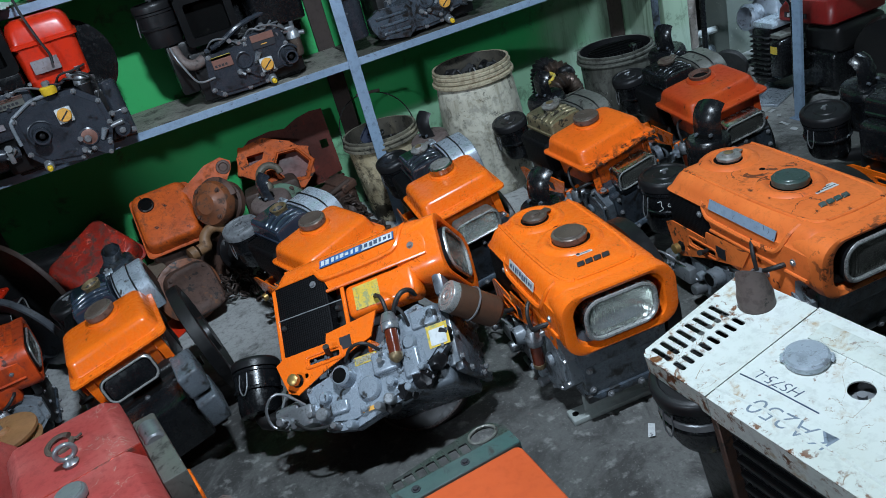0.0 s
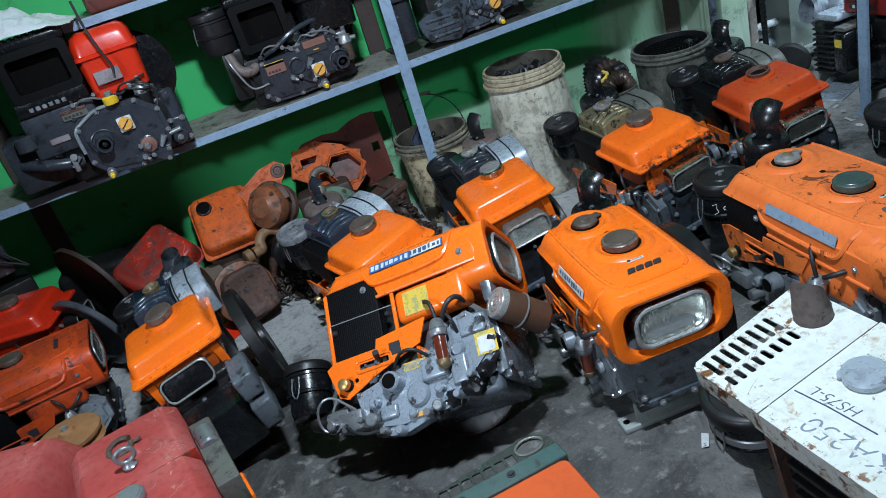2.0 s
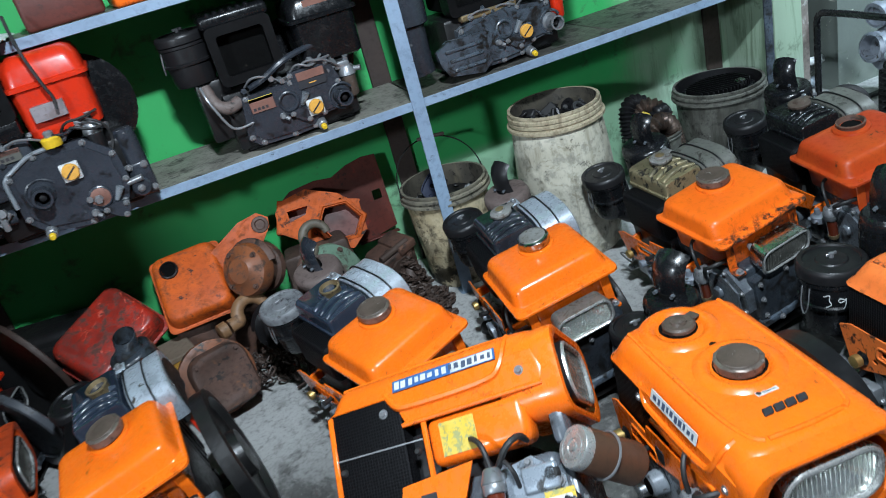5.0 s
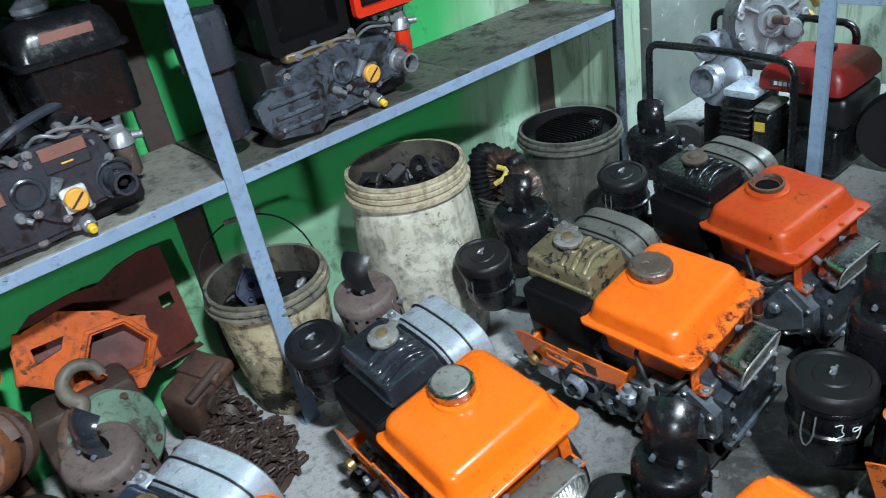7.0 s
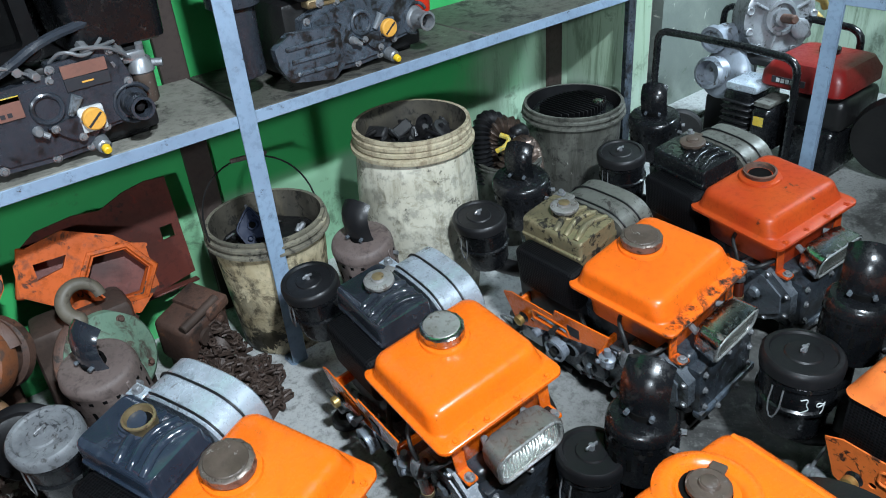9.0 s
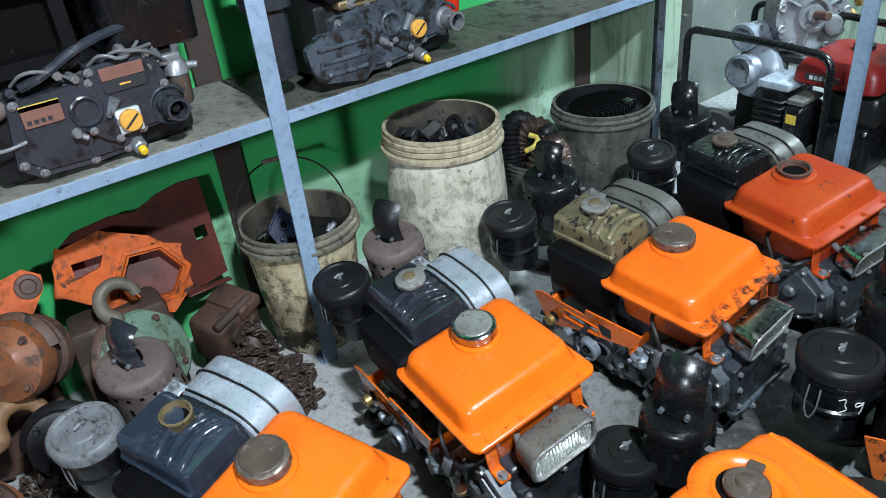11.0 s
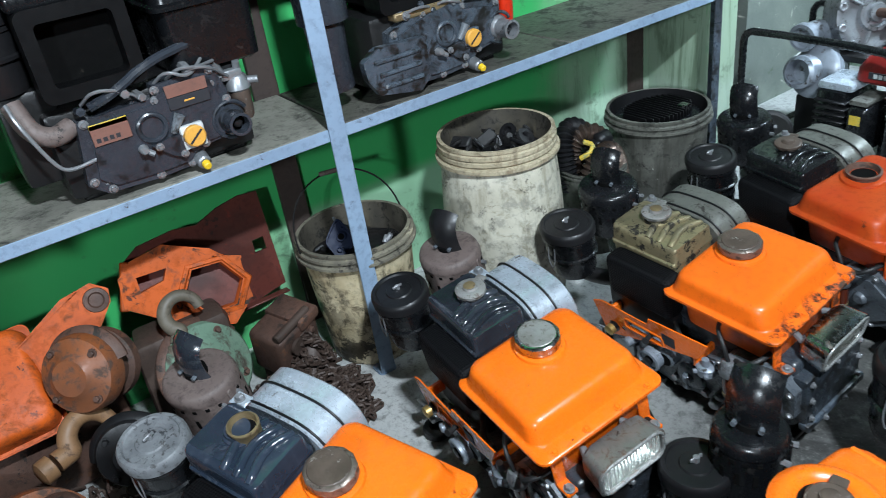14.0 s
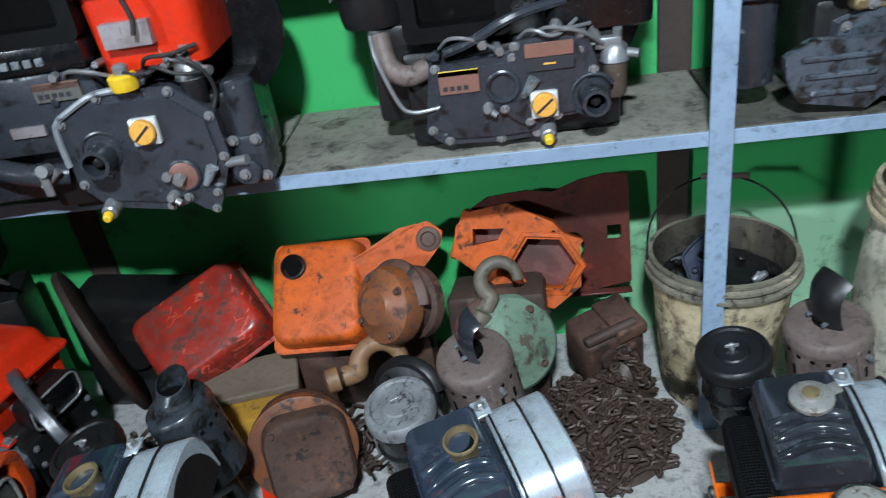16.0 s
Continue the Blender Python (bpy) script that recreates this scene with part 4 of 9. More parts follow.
def headlight(parent, y0, y1, zc, hx, hz, housing="chrome", xc=0.0, lens="lens", tilt=0.0, deep=1.0, rim=0.0055, rad=0.024, bowl=None):
    """Rectangular lamp that faces -y, with a rounded rim and a ribbed lens."""
    q = Matrix.Translation((xc, y0, zc)) @ turned(rx=-tilt) @ Matrix.Translation((0, -y0, 0)) @ turned(rx=90)

    def sec(y, ax, az, r):
        return rrect(ax, az, r * rad / 0.024, -y, 0, 0, 7)
    bm = mesh()
    rings(bm, [sec(y0, hx * 0.75, hz * 0.7, 0.02), sec(y0 - 0.01, hx * 0.93, hz * 0.92, 0.022), sec(y1 + 0.012, hx, hz, 0.024), sec(y1 + 0.002, hx * 1.02, hz * 1.03, 0.025), sec(y1, hx * 0.99, hz * 0.98, 0.024), sec(y1 + 0.002, hx * 0.90, hz * 0.84, 0.02), sec(y1 + 0.012, hx * 0.88, hz * 0.81, 0.02)], q, cap1=False)
    lamp = part("headlight", bm, housing, parent, "rectangular headlight with a bright rim")
    bm = mesh()
    rings(bm, [sec(y1 + 0.009, hx * 0.885, hz * 0.82, 0.02), sec(y1 + 0.003, hx * 0.86, hz * 0.78, 0.02), sec(y1 - 0.001, hx * 0.6, hz * 0.5, 0.02), sec(y1 - 0.002, hx * 0.2, hz * 0.15, 0.01)], q)
    edge = mesh()
    tube(edge, [q @ Vector(v) for v in sec(y1 + 0.001, hx * 0.95, hz * 0.92, 0.024)], rim, 8, closed=True)
    part("lamp_rim", edge, "silver_rim", lamp, "dull silver rim")
    pane = part("lens", bm, lens, lamp, "ribbed glass lens")
    pane.visible_shadow = False
    bm = mesh()
    rings(bm, [sec(y1 + 0.010, hx * 0.885, hz * 0.815, 0.02), sec(y1 + 0.010 + 0.010 * deep, hx * 0.83, hz * 0.75, 0.02), sec(y1 + 0.010 + 0.024 * deep, hx * 0.70, hz * 0.62, 0.02), sec(y1 + 0.010 + 0.038 * deep, hx * 0.48, hz * 0.42, 0.016), sec(y1 + 0.010 + 0.046 * deep, hx * 0.25, hz * 0.2, 0.009), sec(y1 + 0.010 + 0.048 * deep, hx * 0.1, hz * 0.08, 0.003)], q, cap0=False)
    part("bowl", bm, bowl or (("reflector" if deep > 0.5 else "reflector_bright") if lens == "lens" else "soot"), lamp, "silvered reflector bowl")
    return lamp


def crankcase(p, ky=1.0, yo=0.0, kx=1.0, body="grey_paint", panel="orange", fly=True, flyr=0.15, cover="grey_light", filt="amber", feet=True, full=False, px=0.046, flyx=0.106, foot="iron", low=0.0):
    """Lower half of a horizontal single-cylinder diesel engine: case, cylinder head, gear cover, control panel, pumps, flywheel, feet."""

    def Y(y):
        return yo + ky * y

    bm = mesh()
    box(bm, (-0.088 * kx, Y(-0.19), 0.05), (0.105 * kx, Y(0.06), 0.25), 0.014, 3)
    box(bm, (-0.078 * kx, Y(0.04), 0.075), (0.10 * kx, Y(0.19), 0.27), 0.012, 2)
    case = part("crankcase", bm, body, p, "oily cast crankcase")
    bm = mesh()
    box(bm, (-0.092 * kx, Y(-0.215), 0.085), (0.092 * kx, Y(-0.185), 0.225), 0.008, 2)
    part("front_cover", bm, body, case)
    bm = mesh()
    box(bm, (-0.095 * kx, Y(-0.222), 0.07), (0.10 * kx, Y(-0.20), 0.092), 0.006, 2)
    part("front_ledge", bm, "grey_paint", case)
    bolts(case, [(s * 0.078 * kx, Y(-0.216), zz) for s in (-1, 1) for zz in (0.105, 0.16, 0.21)] + [(0.0, Y(-0.216), 0.215), (0.03, Y(-0.223), 0.08), (-0.05, Y(-0.223), 0.08)], 0.006, 0.006, "steel", "-y")
    for k in range(4):
        bm = mesh()
        box(bm, (-0.085 * kx, Y(0.062 + 0.03 * k), 0.09), (0.103 * kx, Y(0.07 + 0.03 * k), 0.262), 0.002, 1)
        part("cooling_rib", bm, body, case)
    bm = mesh()
    box(bm, (-0.082 * kx, Y(0.185), 0.09), (0.09 * kx, Y(0.235), 0.26), 0.012, 2)
    head = part("cylinder_head", bm, "iron", p)
    bm = mesh()
    box(bm, (-0.055 * kx, Y(0.23), 0.12), (0.055 * kx, Y(0.26), 0.23), 0.01, 2)
    part("rocker_cover", bm, "iron", head)
    # gear cover on the left side
    x0 = -0.085 * kx
    outline = [(0.171, 0.135), (0.155, 0.06), (0.13, 0.025), (0.06, 0.012), (-0.02, 0.032), (-0.09, 0.045), (-0.15, 0.08), (-0.205, 0.13), (-0.205, 0.20), (-0.155, 0.245), (-0.085, 0.232), (-0.055, 0.185), (0.03, 0.168), (0.10, 0.152)]
    Q = Matrix(((0, 0, -1, x0), (ky, 0, 0, yo), (0, 1, 0, 0), (0, 0, 0, 1)))
    bm = mesh()
    plate(bm, outline, [], 0.036, Q)
    gear = part("gear_cover", bm, cover, p, "cast gear cover with bolts and plugs")
    bm = mesh()
    plate(bm, [(-0.02 + (y + 0.02) * 0.88, 0.13 + (z - 0.13) * 0.82) for y, z in outline], [], 0.006, Matrix.Translation((-0.036, 0, 0)) @ Q)
    part("gear_cover_step", bm, cover, gear)
    bolts(gear, [(x0 - 0.036, Y(-0.02 + (y + 0.02) * 0.95), 0.13 + (z - 0.13) * 0.92) for y, z in outline], 0.0055, 0.006, "steel", "-x")
    for (yy, zz, r, h) in ((0.055, 0.133, 0.026, 0.034), (0.0, 0.09, 0.030, 0.012), (0.115, 0.10, 0.014, 0.02), (-0.12, 0.16, 0.018, 0.012), (-0.06, 0.085, 0.012, 0.022), (0.02, 0.05, 0.011, 0.016)):
        bm = mesh()
        rod(bm, (x0 - 0.04, Y(yy), zz), (x0 - 0.042 - h, Y(yy), zz), r, 22, r * 0.92, 0.004)
        part("boss", bm, cover, gear)
    bm = mesh()
    rod(bm, (x0 - 0.07, Y(0.055), 0.133), (x0 - 0.0768, Y(0.055), 0.133), 0.018, 18)
    part("shaft_hole", bm, "dark", gear)
    # control panel
    bm = mesh()
    plate(bm, [(-0.055, 0.262), (-0.03, 0.205), (0.10, 0.165), (0.185, 0.128), (0.21, 0.14), (0.235, 0.215), (0.21, 0.228), (0.09, 0.228), (0.085, 0.25)],
          [slot(0.10, 0.196, 0.042, 0.007, 0.004), circle(0.18, 0.162, 0.011, 14), circle(0.155, 0.168, 0.006, 10)], 0.004, Matrix.Translation((-px, 0, 0)) @ Q)
    pan = part("control_panel", bm, panel, p, "pressed steel control panel with a lever slot")
    for yy in (-0.02, 0.2):
        bm = mesh()
        box(bm, (x0 - px, Y(yy) - 0.005, 0.17), (x0 + 0.01, Y(yy) + 0.005, 0.20), 0.002, 1)
        part("panel_stay", bm, panel, pan)
    bm = mesh()
    tube(bm, [Matrix.Translation((-px - 0.004, 0, 0)) @ Q @ Vector((y, z, 0)) for y, z in slot(0.10, 0.196, 0.050, 0.014, 0.008)], 0.0032, 8, closed=True)
    part("slot_frame", bm, panel, pan)
    bm = mesh()
    rod(bm, (x0 - px - 0.003, Y(0.18), 0.162), (x0 - px - 0.012, Y(0.18), 0.162), 0.016, 20, 0.013, 0.003)
    part("switch_ring", bm, "black", pan)
    bm = mesh()
    box(bm, (x0 - px - 0.0056, Y(0.022), 0.198), (x0 - px - 0.0042, Y(0.052), 0.228), 0, 1)
    part("rating_plate", bm, "ink", pan, "small dark rating plate")
    bm = mesh()
    tube(bm, [(x0 - px + 0.006, Y(0.085), 0.197), (x0 - px - 0.02, Y(0.08), 0.2), (x0 - px - 0.036, Y(0.074), 0.208)], [0.005, 0.008], 10)
    part("lever", bm, "rubber", pan)
    bm = mesh()
    lathe(bm, [(0.006, 0), (0.006, 0.014), (0.014, 0.016), (0.014, 0.03), (0.009, 0.033)], 16, Matrix.Translation((x0 - px, Y(0.18), 0.162)) @ turned(ry=-90))
    part("knob", bm, "brass", pan)
    # filter, pumps and pipes
    bm = mesh()
    lathe(bm, [(0.009, -0.082), (0.015, -0.078), (0.0155, -0.014), (0.018, -0.012), (0.018, 0)], 18, Matrix.Translation((x0 - 0.066, Y(-0.09), 0.21)))
    fb = part("filter_bowl", bm, filt, p, "amber fuel filter bowl")
    bm = mesh()
    lathe(bm, [(0.004, -0.092), (0.007, -0.090), (0.014, -0.084), (0.0162, -0.078), (0.0162, -0.070), (0.0152, -0.0695)], 18, Matrix.Translation((x0 - 0.066, Y(-0.09), 0.21)))
    part("bowl_cap", bm, "brass_dull", fb)
    bm = mesh()
    lathe(bm, [(0.0195, -0.014), (0.021, -0.012), (0.021, 0.002), (0.0195, 0.004)], 14, Matrix.Translation((x0 - 0.066, Y(-0.09), 0.21)))
    part("bowl_nut", bm, "cast_alu", fb)
    bm = mesh()
    rod(bm, (x0 - 0.066, Y(-0.09), 0.21), (x0 - 0.066, Y(-0.09), 0.238), 0.022, 14, 0.015, 0.003)
    box(bm, (x0 - 0.07, Y(-0.105), 0.216), (x0, Y(-0.075), 0.23), 0.003, 1)
    part("filter_head", bm, "cast_alu", p)
    for a, b, r in (((-0.036, 0.19, 0.10), (-0.036, 0.255, 0.095), 0.02), ((-0.04, 0.12, 0.06), (-0.075, 0.12, 0.06), 0.018), ((-0.045, 0.225, 0.075), (-0.085, 0.225, 0.072), 0.013), ((-0.036, -0.045, 0.05), (-0.066, -0.05, 0.048), 0.014)):
        bm = mesh()
        rod(bm, (x0 + a[0], Y(a[1]), a[2]), (x0 + b[0], Y(b[1]), b[2]), r, 16, r * 0.9, 0.003)
        part("pump_fitting", bm, "cast_alu", p)
    bm = mesh()
    box(bm, (x0 - 0.06, Y(0.15), 0.05), (x0 - 0.01, Y(0.215), 0.10), 0.008, 2)
    part("injection_pump", bm, "cast_alu", p, "bare aluminium pump body")
    for pts, mt, r in (((( -0.066, -0.09, 0.238), (-0.07, -0.085, 0.28), (-0.05, -0.06, 0.30), (-0.02, -0.05, 0.30)), "rubber", 0.005),
                       (((-0.055, -0.10, 0.238), (-0.08, -0.13, 0.265), (-0.06, -0.15, 0.28), (-0.02, -0.15, 0.275)), "rubber", 0.006),
                       (((-0.05, 0.17, 0.10), (-0.09, 0.215, 0.145), (-0.085, 0.26, 0.12), (-0.06, 0.265, 0.07), (-0.05, 0.22, 0.055)), "steel", 0.0034),
                       (((-0.05, 0.20, 0.08), (-0.07, 0.235, 0.05), (-0.04, 0.25, 0.10), (-0.01, 0.24, 0.16)), "steel", 0.0034)):
        bm = mesh()
        tube(bm, [(x0 + a, Y(b), c) for a, b, c in pts], r, 8, smooth=2)
        part("fuel_pipe", bm, mt, p)
    if full:
        for y, z, sy, sz, mt in ((-0.19, 0.155, 0.026, 0.026, "label_yellow"), (-0.19, 0.152, 0.02, 0.019, "label_white"), (-0.003, 0.16, 0.03, 0.010, "label_yellow"), (-0.003, 0.16, 0.026, 0.0075, "label_white"), (0.012, 0.045, 0.017, 0.005, "plug_orange")):
            bm = mesh()
            d = 0.0425 if sy in (0.026, 0.03, 0.017) else 0.0433
            box(bm, (x0 - d - 0.001, Y(y - sy), z - sz), (x0 - d, Y(y + sy), z + sz), 0, 1)
            part("label_plate", bm, mt, gear)
        bm = mesh()
        rod(bm, (x0 - 0.04, Y(-0.185), 0.208), (x0 - 0.05, Y(-0.185), 0.208), 0.015, 20, 0.013, 0.002)
        part("rubber_plug", bm, "rubber", gear)
        # raised boxes, drain elbows and greasy lumps on the cover of the tipped engine
        for y, z, sy, sz, h in ((-0.055, 0.135, 0.034, 0.026, 0.020), (-0.115, 0.115, 0.022, 0.034, 0.012), (0.085, 0.07, 0.026, 0.016, 0.012), (-0.165, 0.205, 0.032, 0.022, 0.010)):
            bm = mesh()
            box(bm, (x0 - 0.04 - h, Y(y - sy), z - sz), (x0 - 0.038, Y(y + sy), z + sz), 0.008, 3)
            part("raised_boss", bm, cover, gear)
        for y, z, r, h in ((-0.05, 0.135, 0.009, 0.040), (-0.052, 0.152, 0.006, 0.034), (0.10, 0.03, 0.010, 0.03), (-0.02, 0.04, 0.012, 0.03), (-0.10, 0.06, 0.011, 0.028), (0.155, 0.07, 0.009, 0.03), (-0.14, 0.095, 0.010, 0.026), (0.06, 0.022, 0.013, 0.026)):
            bm = mesh()
            rod(bm, (x0 - 0.034, Y(y), z), (x0 - 0.036 - h, Y(y), z), r, 10, r * 0.8, 0.002)
            part("cover_fitting", bm, "case_silver" if h < 0.03 else "steel", gear)
        for pts in (((-0.04, -0.04, 0.17), (-0.075, -0.02, 0.19), (-0.07, 0.02, 0.19), (-0.045, 0.05, 0.17)), ((-0.04, -0.125, 0.20), (-0.07, -0.13, 0.225), (-0.06, -0.11, 0.25)), ((-0.045, 0.10, 0.035), (-0.08, 0.15, 0.03), (-0.07, 0.19, 0.06))):
            bm = mesh()
            tube(bm, [(x0 + a, Y(b), c) for a, b, c in pts], 0.0042, 8, smooth=2)
            part("fuel_pipe", bm, "rubber", p)
        for y, z, r in ((-0.13, 0.075, 0.024), (-0.17, 0.10, 0.02), (-0.085, 0.058, 0.022), (-0.205, 0.16, 0.016), (-0.04, 0.035, 0.018)):
            bm = mesh()
            bmesh.ops.create_icosphere(bm, subdivisions=3, radius=r, matrix=Matrix.Translation((x0 - 0.030, Y(y), z)))
            dent(bm, r * 0.5, 60, r * 400)
            part("grease_lump", bm, "soot", gear, "black caked grease")
    if fly:
        bm = mesh()
        c = turned(flyx * kx, Y(-0.02), flyr + 0.014 - low, ry=90)
        lathe(bm, [(0.05, 0.0), (flyr * 0.9, 0.004), (flyr, 0.008), (flyr, 0.046), (flyr * 0.96, 0.05), (flyr * 0.86, 0.05), (flyr * 0.82, 0.03), (flyr * 0.35, 0.024), (flyr * 0.32, 0.056), (0.03, 0.058)], 56, c)
        wheel = part("flywheel", bm, "iron", p, "heavy dark cast flywheel")
        if full:
            bm = mesh()
            for k in range(110):
                box(bm, (flyr * 0.995, -0.0035, 0.002), (flyr + 0.005, 0.0035, 0.016), 0, 1, c @ turned(rz=360 * k / 110))
            part("ring_gear", bm, "dusty_steel", wheel)
    if feet:
        for yy in (-0.17, 0.10):
            bm = mesh()
            box(bm, (-0.125 * kx, Y(yy) - 0.024, 0.0), (0.125 * kx, Y(yy) + 0.024, 0.016), 0.004, 2)
            box(bm, (-0.09 * kx, Y(yy) - 0.007, 0.012), (0.10 * kx, Y(yy) + 0.007, 0.06), 0.004, 2)
            base = part("mounting_foot", bm, foot, p)
            for s in (-1, 1):
                bm = mesh()
                rod(bm, (s * 0.112 * kx, Y(yy), 0.0158), (s * 0.112 * kx, Y(yy), 0.0172), 0.008, 12)
                part("bolt_hole", bm, "dark", base)


# ---- engines with an open tank ----
def side_fittings(p):
    """Pale shaft boss, stub, round cover with a lever and a ribbed fuel cock on the gear cover."""
    x0 = -0.148
    bm = mesh()
    lathe(bm, [(0.036, 0.0), (0.032, 0.010), (0.030, 0.014), (0.030, 0.046), (0.032, 0.048), (0.032, 0.056), (0.026, 0.058), (0.023, 0.050), (0.001, 0.049)], 28, turned(x0, 0.165, 0.128, ry=-90))
    boss = part("shaft_boss", bm, "cast_pale", p, "pale machined shaft boss")
    bm = mesh()
    lathe(bm, [(0.012, 0.050), (0.012, 0.060), (0.008, 0.062)], 16, turned(x0, 0.165, 0.128, ry=-90))
    part("shaft_end", bm, "iron", boss)
    bm = mesh()
    rod(bm, (x0 + 0.01, 0.228, 0.135), (x0 - 0.052, 0.236, 0.140), 0.013, 16, 0.012, 0.003)
    part("pipe_stub", bm, "cast_pale", p, "pale stub pipe")
    bm = mesh()
    lathe(bm, [(0.036, 0.0), (0.036, 0.010), (0.031, 0.014), (0.016, 0.015), (0.013, 0.026), (0.001, 0.027)], 26, turned(x0, 0.080, 0.098, ry=-90))
    disc = part("round_cover", bm, "grey_mid2", p, "round cover with a short lever")
    bm = mesh()
    box(bm, (x0 - 0.030, 0.075, 0.068), (x0 - 0.022, 0.087, 0.110), 0.003, 2)
    part("lever", bm, "cast_pale", disc)
    bm = mesh()
    lathe(bm, [(0.017, -0.014), (0.022, -0.010), (0.022, 0.010), (0.017, 0.014), (0.010, 0.016), (0.008, 0.034), (0.001, 0.035)], 20, turned(x0 - 0.022, 0.022, 0.172))
    cock = part("fuel_cock", bm, "cast_pale", p, "pale ribbed fuel cock")
    for k in range(5):
        bm = mesh()
        a = 2 * math.pi * k / 5
        rod(bm, (x0 - 0.022 + 0.014 * math.cos(a), 0.022 + 0.014 * math.sin(a), 0.172), (x0 - 0.022 + 0.031 * math.cos(a), 0.022 + 0.031 * math.sin(a), 0.173), 0.007, 8, 0.006, 0.0015)
        part("cock_lug", bm, "cast_pale", cock)
    bm = mesh()
    tube(bm, [(x0 - 0.02, 0.05, 0.178), (x0 - 0.012, 0.09, 0.205), (x0 + 0.02, 0.13, 0.222), (x0 + 0.05, 0.16, 0.225)], 0.0065, 8, smooth=2)
    part("fuel_hose", bm, "rubber", p)
    for yy, zz in ((0.125, 0.062), (0.04, 0.066), (0.125, 0.176)):
        bm = mesh()
        rod(bm, (x0 + 0.004, yy, zz), (x0 - 0.014, yy, zz), 0.0095, 6, None, 0.0015)
        part("cap_nut", bm, "steel", p)


def tank_engine(m, label, tank="orange", radiator="navy", shroud="alu", cap=True, rad_cap=True, ac=(-0.10, 0.45), muf=(0.06, 0.47), muf_turn=0.0, muf_mat="black", fly=True, lens=True, ac_top=None, core="mesh", cap_mat="dull_cap", lean_muf=(0, 0), body="grey_dark", flyr=0.14, dark_lamp=False, flyx=0.106, shell="chrome", muf_hood="black", lamp_tilt=-3, cover="grey_mid2", muf_can=(0.084, 0.200, 0.345)):
    p = thing("diesel_engine", label, "engine", m, "diesel engines on the floor")
    crankcase(p, 1.17, 0.07, 1.2, body=body, cover=cover, fly=fly, flyr=flyr, feet=True, px=0.075, flyx=flyx, low=0.052)
    bm = mesh()
    secs = [rrect(hx, hy, r, z, 0, cy) for z, hx, hy, r, cy in ((0.228, 0.095, 0.09, 0.03, 0), (0.238, 0.115, 0.104, 0.034, 0), (0.250, 0.125, 0.112, 0.036, 0), (0.331, 0.130, 0.118, 0.036, 0), (0.334, 0.156, 0.137, 0.022, 0), (0.336, 0.160, 0.141, 0.022, 0), (0.3425, 0.160, 0.141, 0.022, 0), (0.345, 0.157, 0.138, 0.022, 0),
            (0.3462, 0.151, 0.124, 0.030, 0.008), (0.3475, 0.1485, 0.1205, 0.030, 0.009), (0.350, 0.147, 0.119, 0.030, 0.009), (0.353, 0.146, 0.118, 0.030, 0.009), (0.378, 0.1405, 0.109, 0.030, 0.010), (0.3855, 0.1385, 0.1065, 0.030, 0.010), (0.3915, 0.134, 0.102, 0.029, 0.011), (0.3950, 0.127, 0.095, 0.027, 0.011), (0.3968, 0.118, 0.086, 0.025, 0.011), (0.3975, 0.108, 0.076, 0.022, 0.011), (0.3992, 0.05, 0.03, 0.02, 0.011))]
    rings(bm, secs)
    t = part("fuel_tank", bm, tank, p, "pressed steel fuel tank with a flange")
    side_fittings(p)
    for yy in (-0.125,):
        bolts(t, [(xx, yy - 0.006, 0.3455) for xx in (-0.12, -0.04, 0.04, 0.12)], 0.0055, 0.003, tank)
    bm = mesh()
    lathe(bm, [(0.056, -0.004), (0.053, 0.004), (0.046, 0.0065), (0.038, 0.0075)], 32, Matrix.Translation((0.011, 0.046, 0.4005)))
    part("filler_boss", bm, tank, t)
    if cap:
        filler_cap(t, 0.011, 0.046, 0.407, r=0.047, top=cap_mat)
    else:
        open_neck(t, 0.011, 0.046, 0.405, 0.040, "rust")
    for s in (-1, 1):
        bm = mesh()
        box(bm, (s * 0.115 - 0.014, -0.15, 0.235), (s * 0.115 + 0.014, -0.115, 0.245), 0.002, 1)
        box(bm, (s * 0.115 - 0.014, -0.119, 0.20), (s * 0.115 + 0.014, -0.113, 0.325), 0.002, 1)
        part("tank_bracket", bm, tank, p)
    bolts(p, [(s * 0.115, -0.14, 0.245) for s in (-1, 1)], 0.008, 0.008)
    headlight(p, -0.138, -0.200, 0.286, 0.084, 0.039, shell, lens={True: "black", False: "lens"}.get(dark_lamp, "lens_dark"), tilt=lamp_tilt, rim=0.0035, bowl="reflector_bright" if shell == "lamp_shell" else None)
    for s in (-1, 1):
        bm = mesh()
        tube(bm, [(s * 0.05, -0.12, 0.29), (s * 0.06, -0.14, 0.29), (s * 0.06, -0.16, 0.287)], 0.008, 8)
        part("lamp_arm", bm, "steel", p)
    # radiator: header tank, ribs, core, filler
    bm = mesh()
    rings(bm, [rrect(hx, 0.094, r, z, -0.015, 0.243) for z, hx, r in ((0.27, 0.07, 0.01), (0.355, 0.072, 0.012), (0.358, 0.078, 0.01), (0.366, 0.078, 0.01), (0.369, 0.073, 0.010), (0.396, 0.071, 0.012), (0.4035, 0.069, 0.012), (0.4075, 0.064, 0.012), (0.4085, 0.056, 0.012))])
    r = part("radiator", bm, radiator, p, "radiator header tank with pressed ribs")
